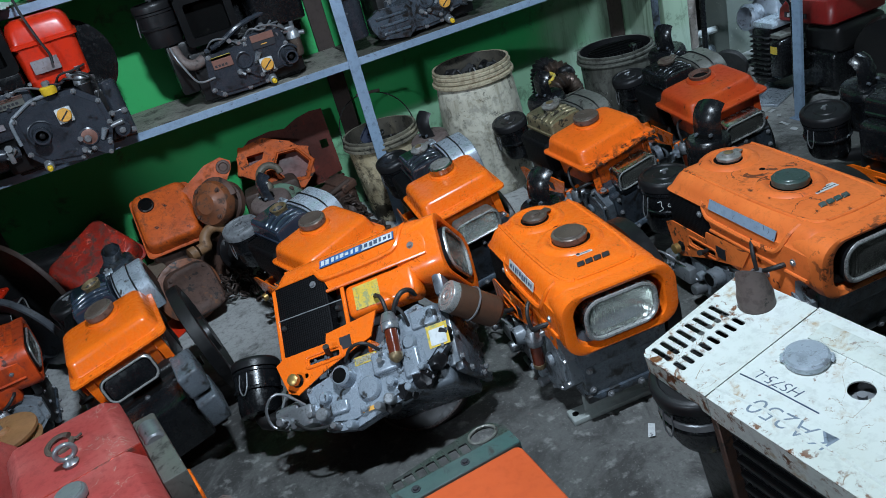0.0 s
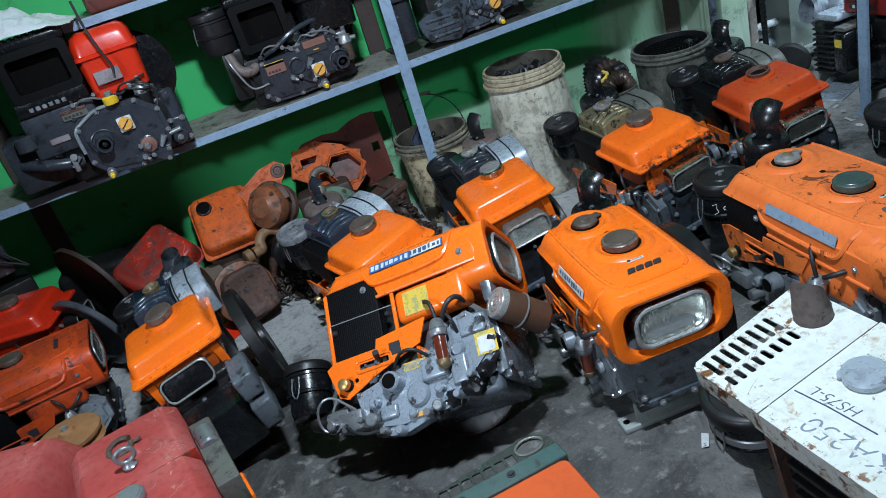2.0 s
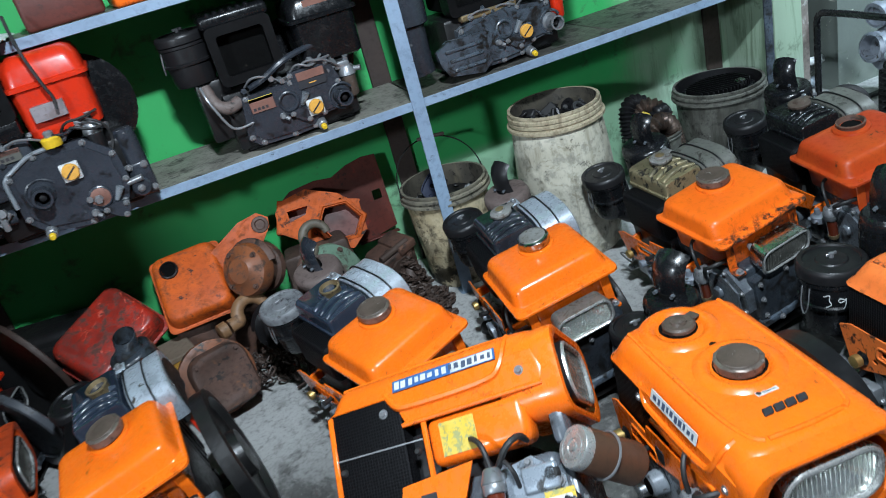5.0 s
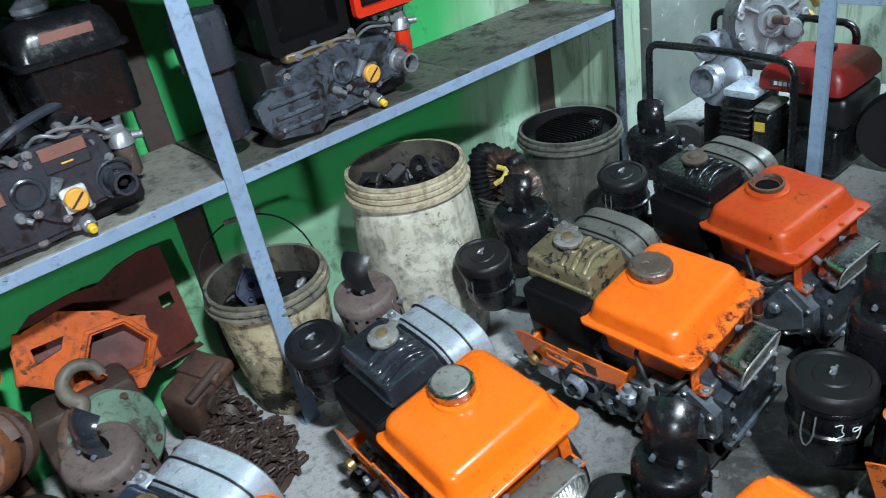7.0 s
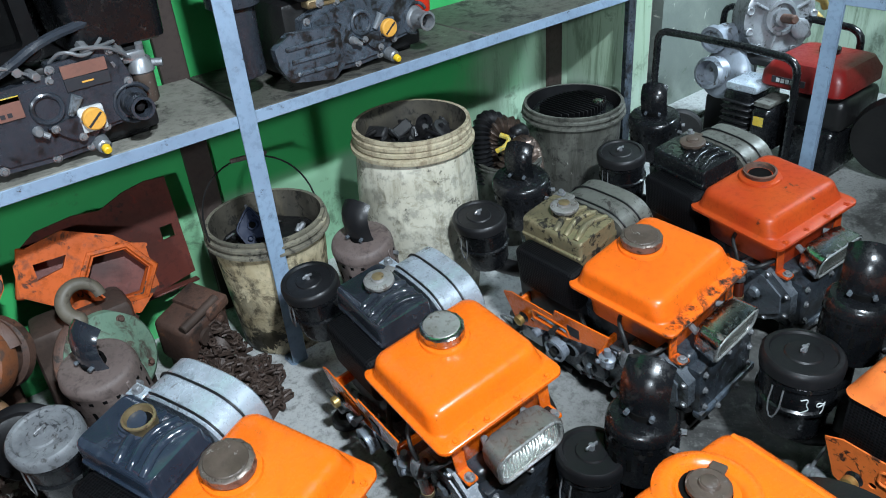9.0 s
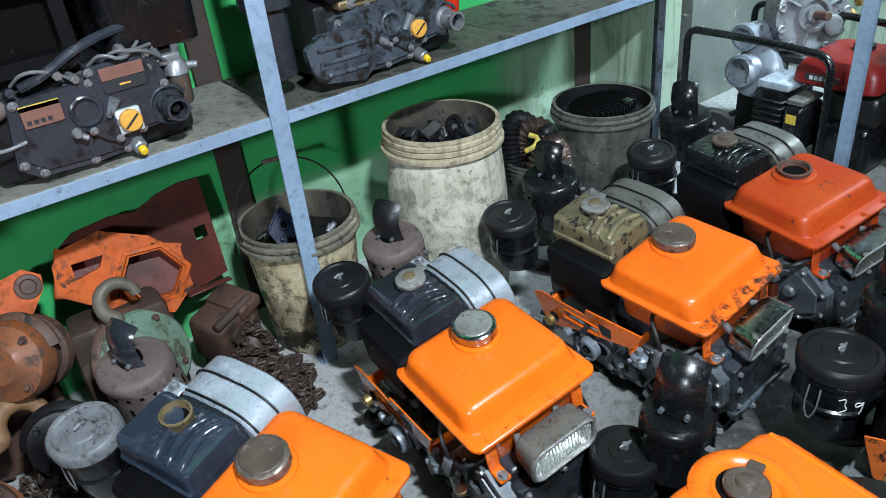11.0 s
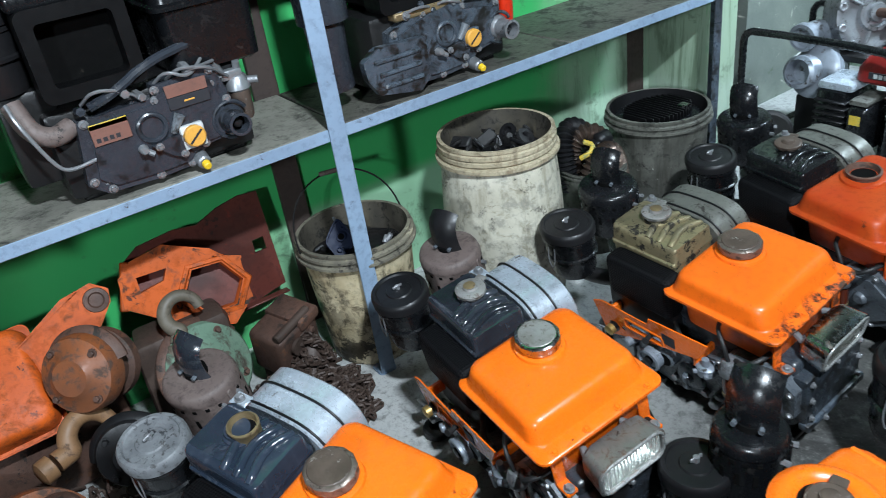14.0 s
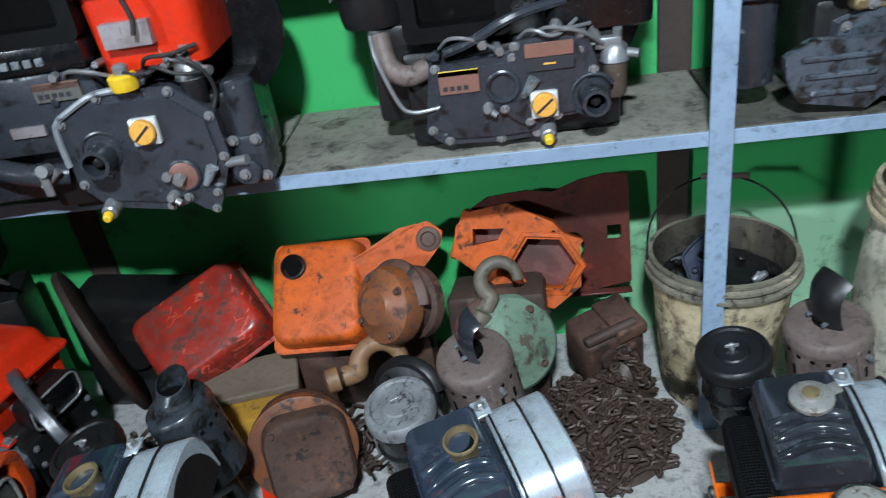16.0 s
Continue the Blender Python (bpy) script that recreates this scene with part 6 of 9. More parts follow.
drum = pail("plastic_drum", "tall grimy white plastic drum full of scrap parts", "drum", at(0.457, 0.028), 0.153, 0.155, 0.522, "plastic_white", belly=0.012, neck=0.985, rim="plastic_cream", ribs=((0.90, 0.014), (0.935, 0.007), (0.965, 0.007)))
bucket = pail("bucket", "oil-stained cream bucket holding greasy parts", "bucket", at(0.054, 0.142), 0.148, 0.122, 0.360, "plastic_dirty", rim="plastic_rim")
barrel = pail("barrel", "grimy grey barrel with a ribbed part lying in it", "barrel", at(1.150, 0.084, 0), 0.157, 0.142, 0.360, "plastic_grey", inner="soot")
tin = pail("tin", "small tin crammed with corrugated hoses", "tin", at(0.845, 0.075), 0.10, 0.095, 0.27, "plastic_grey", inner="soot", ribs=((0.95, 0.004),))


# ---- engines on the shelf ----
def shelf_engine(m, label, kind, case="charcoal", tank="black"):
    p = thing("shelf_engine", label, "engine", m, "engines on the shelf")
    Q = Matrix(((1, 0, 0, 0), (0, 0, 1, 0), (0, 1, 0, 0), (0, 0, 0, 1)))
    bm = mesh()
    box(bm, (-0.18, 0.03, 0.012), (0.20, 0.25, 0.185), 0.012, 2)
    box(bm, (-0.16, 0.05, 0.0), (0.18, 0.23, 0.02), 0.004, 1)
    part("crankcase", bm, "iron", p)
    if kind == "round":
        outline = [(-0.11, 0.06), (-0.07, 0.015), (0.04, -0.005), (0.14, 0.02), (0.165, 0.08), (0.16, 0.16), (0.10, 0.215), (-0.03, 0.22), (-0.11, 0.18)]
    elif kind == "plain":
        outline = [(-0.16, 0.045), (-0.13, 0.02), (-0.02, 0.015), (0.05, 0.02), (0.10, 0.05), (0.165, 0.06), (0.17, 0.155), (0.06, 0.17), (0.05, 0.20), (-0.06, 0.18), (-0.15, 0.15)]
    else:
        outline = [(-0.15, 0.045), (-0.12, 0.02), (-0.02, 0.015), (0.05, 0.018), (0.09, 0.05), (0.155, 0.055), (0.16, 0.13), (0.14, 0.20), (0.02, 0.19), (0.015, 0.17), (-0.13, 0.165)]
    bm = mesh()
    plate(bm, outline, [], 0.055, Matrix.Translation((0, 0.0, 0)) @ Q)
    gear = part("gear_cover", bm, case, p, "cast gear cover with bolts")
    bm = mesh()
    cx = sum(x for x, z in outline) / len(outline)
    cz = sum(z for x, z in outline) / len(outline)
    plate(bm, [(cx + (x - cx) * 0.86, cz + (z - cz) * 0.84) for x, z in outline], [], 0.006, Matrix.Translation((0, -0.006, 0)) @ Q)
    part("gear_cover_step", bm, case, gear)
    bolts(gear, [(cx + (x - cx) * 0.93, -0.001, cz + (z - cz) * 0.92) for x, z in outline], 0.006, 0.006, "steel", "-y")
    px, pz = {"round": (-0.042, 0.115), "box": (0.148, 0.085), "plain": (0.16, 0.09)}[kind]
    k_r = 0.80 if kind == "round" else 0.74
    bm = mesh()
    lathe(bm, [(a * k_r, b) for a, b in ((0.042, 0), (0.036, 0.012), (0.031, 0.016), (0.029, 0.05), (0.031, 0.052), (0.031, 0.058), (0.0235, 0.0585), (0.0225, 0.02), (0.001, 0.02))], 32, turned(px, 0.002, pz, rx=90))
    pto = part("power_shaft_boss", bm, case if kind != "plain" else "cast_alu", p)
    # black disc for the shaded bore of the boss
    bm = mesh()
    lathe(bm, [(0.022 * k_r, 0.024), (0.014 * k_r, 0.025)], 24, turned(px, 0.002, pz, rx=90))
    part("seal", bm, "dark", pto)
    bm = mesh()
    lathe(bm, [(0.012 * k_r, 0.02), (0.012 * k_r, 0.042), (0.008 * k_r, 0.044)], 16, turned(px, 0.002, pz, rx=90))
    part("shaft_end", bm, "soot", pto)
    # slotted plug on a pale square plate
    ox, oz = {"round": (0.042, 0.15), "box": (0.063, 0.082), "plain": (0.066, 0.09)}[kind]
    bm = mesh()
    box(bm, (ox - 0.024, -0.018, oz - 0.026), (ox + 0.024, -0.004, oz + 0.022), 0.004, 2)
    part("plug_plate", bm, "label_white" if kind != "plain" else case, p)
    bm = mesh()
    c = turned(ox, -0.018, oz, rx=90)
    lathe(bm, [(0.0215, 0), (0.0215, 0.009), (0.019, 0.012), (0.002, 0.0125)], 28, c)
    plug = part("oil_plug", bm, "plug_orange", p, "ochre slotted oil plug")
    bm = mesh()
    box(bm, (-0.018, -0.002, 0.0123), (0.018, 0.002, 0.0133), 0, 1, c @ turned(rz=40))
    part("plug_slot", bm, "ink", plug)
    bm = mesh()
    rx, rz = {"round": (0.08, 0.06), "box": (-0.006, 0.118), "plain": (0.0, 0.115)}[kind]
    tube(bm, [(rx + 0.026 * math.cos(a), -0.008, rz + 0.026 * math.sin(a)) for a in [2 * math.pi * i / 24 for i in range(24)]], 0.005, 8, closed=True)
    part("cover_ring", bm, case, gear)
    bm = mesh()
    rod(bm, (rx + 0.034, -0.010, rz - 0.022), (rx + 0.055, -0.014, rz + 0.010), 0.006, 10, 0.011)
    part("cover_lever", bm, "grey_light", gear)
    bm = mesh()
    plate(bm, [(rx - 0.012, rz - 0.034), (rx + 0.026, rz - 0.026), (rx + 0.062, rz - 0.030), (rx + 0.058, rz - 0.050), (rx + 0.044, rz - 0.074), (rx + 0.022, rz - 0.064)], [], 0.012, Matrix.Translation((0, -0.016, 0)) @ Q)
    part("governor_cover", bm, case, gear, "small three-sided cover held by bolts")
    bolts(gear, [(rx, -0.0165, rz - 0.038), (rx + 0.052, -0.0165, rz - 0.036), (rx + 0.042, -0.0165, rz - 0.066)], 0.0055, 0.006, "steel", "-y")
    bm = mesh()
    rod(bm, (rx - 0.028, 0.0, rz - 0.036), (rx - 0.030, -0.026, rz - 0.034), 0.011, 10, 0.008, 0.002)
    rod(bm, (rx - 0.030, -0.016, rz - 0.034), (rx - 0.014, -0.022, rz - 0.046), 0.006, 8)
    part("cover_stud", bm, "steel", gear)
    bm = mesh()
    tube(bm, [(px + 0.050 * k_r * math.cos(a), -0.005, pz + 0.050 * k_r * math.sin(a)) for a in [math.pi * (0.15 + 1.35 * i / 20) for i in range(21)]], 0.0042, 8)
    part("cover_arc", bm, case, gear)
    # drain with a yellow tip
    dx, dz = {"round": (-0.065, 0.015), "box": (0.066, 0.025), "plain": (0.075, 0.02)}[kind]
    bm = mesh()
    rod(bm, (dx, 0.01, dz + 0.004), (dx, -0.026, dz - 0.002), 0.016, 14, 0.014, 0.003)
    d = part("drain", bm, "cast_alu", p)
    bm = mesh()
    rod(bm, (dx, -0.026, dz - 0.002), (dx, -0.040, dz - 0.006), 0.009, 12, 0.008, 0.002)
    part("drain_tip", bm, "yellow", d, "yellow plastic tip")
    # fuel filter and pump on the right
    fx = {"round": 0.13, "box": 0.19, "plain": 0.21}[kind]
    fz = {"round": 0.215, "box": 0.13, "plain": 0.15}[kind]
    bm = mesh()
    rod(bm, (fx, 0.03, fz - 0.002), (fx, 0.03, fz + 0.03), 0.026, 18, 0.022, 0.004)
    box(bm, (fx - 0.035, 0.015, fz + 0.024), (fx + 0.012, 0.045, fz + 0.045), 0.005, 2)
    rod(bm, (fx + 0.005, 0.03, fz + 0.03), (fx + 0.005, 0.02, fz + 0.058), 0.008, 10)
    rod(bm, (fx - 0.03, 0.03, fz + 0.04), (fx - 0.04, 0.03, fz + 0.066), 0.010, 10)
    rod(bm, (fx + 0.01, 0.03, fz + 0.015), (fx + 0.04, 0.015, fz + 0.012), 0.008, 10)
    part("fuel_pump", bm, "cast_alu", p)
    # pipes, unions and nuts between the cover and the radiator
    rnd = random.Random({"round": 4, "box": 9, "plain": 15}[kind])
    zb = {"round": 0.225, "box": 0.178, "plain": 0.165}[kind]
    for n in range(9):
        x, z, y = rnd.uniform(-0.17, 0.17), zb + rnd.uniform(-0.012, 0.035), rnd.uniform(0.0, 0.03)
        bm = mesh()
        rod(bm, (x, y + 0.03, z), (x + rnd.uniform(-0.01, 0.01), y - 0.012, z + rnd.uniform(-0.006, 0.008)), rnd.uniform(0.006, 0.011), 6, None, 0.001)
        part("union", bm, rnd.choice(("steel", "cast_alu", case, case)), p)
    for n in range(4):
        x, z = rnd.uniform(-0.12, 0.08), zb + rnd.uniform(0.0, 0.02)
        bm = mesh()
        tube(bm, [(x, 0.02, z), (x + 0.02, -0.012, z + 0.025), (x + 0.06, -0.014, z + rnd.uniform(0.0, 0.03)), (x + 0.10, 0.015, z + rnd.uniform(-0.02, 0.03))], 0.0035, 8, smooth=2)
        part("fuel_pipe", bm, rnd.choice(("rubber", "steel", "navy")), p)
    bm = mesh()
    lathe(bm, [(0.016, -0.062), (0.02, -0.056), (0.022, -0.004), (0.022, 0)], 20, Matrix.Translation((fx, 0.03, fz)))
    part("filter_bowl", bm, {"plain": "red", "round": "soot"}.get(kind, "dull_cap"), p)
    # label plates
    if kind != "plain":
        if kind == "box":
            spots = ((-0.115, 0.115, -0.045, 0.155, "label_orange"), (-0.115, 0.1465, -0.045, 0.156, "label_yellow"), (0.036, 0.138, 0.118, 0.161, "ink"), (0.036, 0.162, 0.118, 0.186, "label_orange"), (0.066, 0.148, 0.088, 0.1515, "plug_orange"))
        else:
            spots = ((-0.125, 0.215, -0.045, 0.245, "alu_dark"), (-0.125, 0.234, -0.045, 0.2455, "label_orange"), (-0.190, 0.160, -0.130, 0.178, "label_foil"))
            bm = mesh()
            box(bm, (-0.245, 0.006, 0.125), (-0.02, 0.06, 0.262), 0.008, 2)
            part("side_panel", bm, case, p)
        for x0, z0, x1, z1, mt in spots:
            bm = mesh()
            lift = 0.0006 if mt == "plug_orange" else 0.0
            box(bm, (x0, -0.010 - lift if kind == "box" else 0.0, z0), (x1, -0.0062 if kind == "box" else 0.012, z1), 0.0005, 1)
            part("label_plate", bm, mt, p)
        for k in range(4 if kind == "box" else 5):
            bm = mesh()
            x0 = spots[0][0] + 0.006 + k * 0.012
            box(bm, (x0, -0.0106 if kind == "box" else -0.0006, spots[0][1] + 0.006), (x0 + 0.008, -0.0098 if kind == "box" else 0.0001, spots[0][1] + 0.014), 0, 1)
            part("lettering_bar", bm, "ink", p)
    else:
        bm = mesh()
        plate(bm, [(-0.235, 0.07), (-0.21, 0.03), (-0.10, 0.01), (-0.07, 0.035), (-0.07, 0.13), (-0.20, 0.135), (-0.24, 0.11)], [], 0.022, Matrix.Translation((0, -0.026, 0)) @ Q)
        cov = part("side_cover", bm, case, p, "pressed cover with raised ribs")
        for k in range(3):
            bm = mesh()
            box(bm, (-0.215 + 0.01 * k, -0.031, 0.10 - 0.03 * k), (-0.09, -0.024, 0.110 - 0.03 * k), 0.003, 2)
            part("cover_rib", bm, case, cov)
    # radiator frame; a near-black block stands for the shade inside
    q0 = {"round": (-0.23, -0.015, 0.305, 0.46), "box": (-0.165, 0.02, 0.205, 0.37), "plain": (-0.16, 0.05, 0.19, 0.37)}[kind]
    rmx, rmz, rhx, rhz = (q0[0] + q0[1]) / 2, (q0[2] + q0[3]) / 2, (q0[1] - q0[0]) / 2, (q0[3] - q0[2]) / 2
    bm = mesh()
    plate(bm, slot(rmx, rmz, rhx, rhz, 0.018), [slot(rmx, rmz, rhx - 0.026, rhz - 0.026, 0.01)], 0.07, Matrix.Translation((0, 0.0, 0)) @ Q)
    fr = part("radiator_frame", bm, "frame_black", p, "black radiator frame, its grille missing")
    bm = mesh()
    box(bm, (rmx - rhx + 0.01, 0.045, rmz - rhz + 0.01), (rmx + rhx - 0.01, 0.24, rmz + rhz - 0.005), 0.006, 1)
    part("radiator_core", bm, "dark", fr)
    bm = mesh()
    box(bm, (rmx - rhx - 0.005, 0.01, rmz + rhz - 0.006), (rmx + rhx + 0.005, 0.25, rmz + rhz + 0.03), 0.012, 3)
    for k in range(6):
        box(bm, (rmx - rhx + 0.02 + 0.022 * k, 0.012, rmz + rhz + 0.02), (rmx - rhx + 0.034 + 0.022 * k, 0.06, rmz + rhz + 0.037), 0.004, 1)
    part("radiator_header", bm, "black", fr)
    if kind == "round":
        for k in range(6):
            bm = mesh()
            box(bm, (-0.20 + 0.02 * k, -0.004, 0.275), (-0.187 + 0.02 * k, 0.002, 0.288), 0.001, 1)
            part("lettering_bar", bm, "grey_light", fr)
        bm = mesh()
        box(bm, (-0.24, 0.0, 0.262), (-0.02, 0.07, 0.31), 0.008, 2)
        part("radiator_sill", bm, "black", fr)
    # tank
    tx0, tx1, tz0, tz1 = {"round": (-0.022, 0.180, 0.236, 0.447), "box": (0.065, 0.27, 0.185, 0.39), "plain": (0.07, 0.28, 0.20, 0.42)}[kind]
    hx, cx0, hh = (tx1 - tx0) / 2, (tx0 + tx1) / 2, tz1 - tz0
    bm = mesh()
    rings(bm, [rrect(hx * a, 0.115 * b, r, tz0 + hh * f, cx0, 0.125) for f, a, b, r in ((0, 0.80, 0.8, 0.02), (0.03, 0.88, 0.9, 0.028), (0.60, 0.93, 0.95, 0.03), (0.62, 1.02, 1.03, 0.026), (0.66, 1.02, 1.03, 0.026), (0.68, 0.96, 0.97, 0.03), (0.85, 0.93, 0.93, 0.034), (0.95, 0.84, 0.84, 0.034), (1.0, 0.68, 0.68, 0.03))])
    tk = part("fuel_tank", bm, tank, p, "fuel tank with a rolled seam")
    if kind == "round":
        bm = mesh()
        box(bm, (0.018, -0.002, 0.284), (0.098, 0.016, 0.324), 0.001, 1)
        part("tank_sticker", bm, "label_foil", tk, "worn foil sticker")
        bm = mesh()
        tube(bm, [(0.05, 0.05, 0.54), (0.055, 0.0, 0.46), (0.072, -0.014, 0.37), (0.084, -0.014, 0.33), (0.078, -0.018, 0.305)], 0.0042, 8, smooth=2)
        part("dangling_hose", bm, "rubber", p)
        bm = mesh()
        lathe(bm, [(0.022, -0.012), (0.024, -0.004), (0.0245, 0.010), (0.020, 0.014), (0.010, 0.0145)], 24, Matrix.Translation((0.032, -0.004, 0.232)))
        plug = part("filler_plug", bm, "yellow", p, "yellow oil filler plug with a steel knob")
        bm = mesh()
        lathe(bm, [(0.012, 0.014), (0.013, 0.026), (0.009, 0.030)], 16, Matrix.Translation((0.032, -0.004, 0.232)))
        part("plug_knob", bm, "steel", plug)
        bm = mesh()
        lathe(bm, [(0.03, 0.0), (0.145, 0.004), (0.15, 0.04), (0.12, 0.045)], 40, turned(0.115, 0.24, 0.26, rx=90))
        part("flywheel", bm, "black", p)
    if kind == "box":
        bm = mesh()
        lathe(bm, [(0.03, 0), (0.035, 0.004), (0.035, 0.014), (0.028, 0.018), (0.016, 0.03)], 24, Matrix.Translation((0.15, 0.12, tz1)))
        part("fuel_cap", bm, "alu", tk)
        bm = mesh()
        box(bm, (0.12, 0.016, tz1 - 0.042), (0.215, 0.022, tz1 - 0.024), 0.001, 1)
        part("tank_sticker", bm, "label_orange", tk)
        bm = mesh()
        lathe(bm, [(0.03, 0.0), (0.15, 0.004), (0.155, 0.04), (0.12, 0.045)], 40, turned(0.12, 0.30, 0.17, rx=90))
        part("flywheel", bm, "black", p)
        bm = mesh()
        tube(bm, [(0.12, 0.03, 0.245), (0.02, 0.0, 0.235), (-0.05, -0.005, 0.20), (-0.10, 0.0, 0.185)], 0.009, 8, smooth=2)
        part("black_hose", bm, "navy", p)
        bm = mesh()
        tube(bm, [(-0.225, 0.02, 0.225), (-0.22, 0.0, 0.19), (-0.19, -0.012, 0.105), (-0.17, -0.012, 0.088), (-0.12, 0.0, 0.09)], 0.0038, 8, smooth=2)
        part("injection_pipe", bm, "steel", p, "bent bare steel pipe")
    if kind == "plain":
        bm = mesh()
        tube(bm, [(-0.27, 0.06, 0.05), (-0.275, 0.06, 0.10), (-0.275, 0.06, 0.20)], [0.04, 0.045], 20, smooth=1)
        lathe(bm, [(0.047, 0.20), (0.058, 0.205), (0.06, 0.30), (0.055, 0.32)], 24, Matrix.Translation((-0.275, 0.06, 0)))
        part("air_duct", bm, "charcoal", p)
        bm = mesh()
        box(bm, (-0.13, -0.004, 0.17), (0.06, 0.03, 0.19), 0.004, 1)
        part("bare_bracket", bm, "brass_dull", p)
        bolts(p, [(-0.10, -0.004, 0.18), (0.03, -0.004, 0.18)], 0.007, 0.006, "steel", "-y")
        bm = mesh()
        plate(bm, slot(0.165, 0.30, 0.10, 0.085, 0.01), [slot(0.165, 0.30, 0.082, 0.066, 0.006)], 0.016, Matrix.Translation((0, -0.012, 0)) @ Q)
        part("red_frame", bm, "red", p, "red square frame")
        bm = mesh()
        lathe(bm, [(0.03, -0.02), (0.055, -0.012), (0.06, 0.005), (0.05, 0.03)], 24, Matrix.Translation((-0.17, 0.0, 0.385)))
        part("red_cap", bm, "red", p)
    # air cleaner, intake elbow
    if kind == "box":
        air_cleaner(p, -0.225, 0.10, 0.225, 0.375, r=0.066, material="soot")
        bm = mesh()
        tube(bm, [(-0.215, 0.05, 0.215), (-0.205, 0.02, 0.165), (-0.17, 0.015, 0.145), (-0.135, 0.03, 0.155)], 0.019, 14, smooth=2)
        part("intake_elbow", bm, "dusty_steel", p)
        bm = mesh()
        box(bm, (-0.24, 0.06, 0.05), (-0.14, 0.22, 0.23), 0.012, 2)
        part("cylinder_head", bm, "iron", p)
    if kind == "round":
        bm = mesh()
        rod(bm, (-0.26, 0.02, 0.165), (-0.26, 0.02, 0.215), 0.034, 20, 0.03, 0.005)
        tube(bm, [(-0.30, 0.05, 0.12), (-0.25, 0.01, 0.11), (-0.18, 0.0, 0.09), (-0.13, 0.02, 0.08)], 0.02, 12, smooth=2)
        box(bm, (-0.34, 0.04, 0.03), (-0.17, 0.22, 0.20), 0.012, 2)
        part("cylinder_head", bm, "charcoal", p)
        bm = mesh()
        rod(bm, (0.15, 0.01, 0.065), (0.195, -0.004, 0.072), 0.009, 12)
        part("shaft_lever", bm, "steel", p)
        bm = mesh()
        rod(bm, (-0.13, -0.01, 0.10), (-0.162, -0.016, 0.075), 0.007, 10)
        part("speed_lever", bm, "steel", p)
        bm = mesh()
        rod(bm, (-0.145, -0.012, 0.105), (-0.145, -0.035, 0.11), 0.011, 12)
        box(bm, (-0.158, -0.030, 0.060), (-0.142, -0.022, 0.105), 0.004, 2)
        part("lever_pivot", bm, "steel", p)
        # copper washer and nut, pale rim along the upper left, side block with its bolts
        bm = mesh()
        lathe(bm, [(0.026, 0.0), (0.026, 0.004), (0.024, 0.005), (0.003, 0.0055)], 28, turned(rx, -0.008, rz, rx=90))
        part("copper_washer", bm, "label_orange", gear)
        bm = mesh()
        rod(bm, (rx - 0.006, -0.012, rz - 0.002), (rx - 0.006, -0.028, rz - 0.004), 0.012, 6, 0.011, 0.002)
        rod(bm, (rx - 0.028, -0.010, rz + 0.004), (rx - 0.026, -0.022, rz + 0.004), 0.009, 6, None, 0.001)
        part("washer_nut", bm, "steel", gear)
        bm = mesh()
        tube(bm, [(x, -0.002, z) for x, z in ((-0.112, 0.10), (-0.113, 0.155), (-0.108, 0.180), (-0.07, 0.200), (-0.03, 0.219), (0.02, 0.221))], 0.006, 8, smooth=1)
        part("cover_rim", bm, "grey_light", gear)
        bm = mesh()
        box(bm, (0.165, 0.02, 0.012), (0.225, 0.12, 0.11), 0.012, 3)
        rod(bm, (0.185, 0.02, 0.045), (0.185, 0.004, 0.042), 0.026, 18, None, 0.004)
        rod(bm, (0.195, 0.05, 0.10), (0.195, 0.05, 0.20), 0.03, 18, 0.028, 0.006)
        part("side_block", bm, case, p)
        bolts(p, [(0.172, 0.018, 0.10), (0.212, 0.018, 0.098), (0.215, 0.018, 0.03), (0.182, 0.002, 0.042)], 0.007, 0.007, "steel", "-y")
        bm = mesh()
        tube(bm, [(0.10, 0.03, 0.255), (0.13, -0.005, 0.262), (0.165, 0.0, 0.235), (0.17, 0.02, 0.19), (0.155, 0.015, 0.16)], 0.0035, 8, smooth=2)
        part("fuel_pipe", bm, "rubber", p)
    return p


TOP = SHELF_LOW + 0.0055
shelf_engine(at(-1.008, -0.090, 4, TOP), "grey shelf engine with a bright red fuel tank", "round", "charcoal", "red")
shelf_engine(at(-0.361, 0.020, 0, TOP), "grimy charcoal shelf engine with a black tank", "box", "charcoal", "black")
shelf_engine(at(0.342, 0.034, 0, TOP), "blue-grey shelf engine with a ribbed side cover", "plain", "grey_paint", "black")


# ---- the tipped engine in the middle, its flywheel on the floor ----
tipped = hood_engine(pose(-0.4462, -1.2853, 0.0789, -19.2, 47.5, 47.2) @ Matrix.Scale(1.014, 4), "orange diesel engine tipped over onto its flywheel", ac=(-0.06, 0.345, 0.13, 0.275), full=True, dynamo=True, cover="case_silver", body="grey_mid2", flyr=0.148, dark_lamp=True, stripe="label_blue", stripe_span=(-0.59, 0.33, 0.012), cut=0.36)

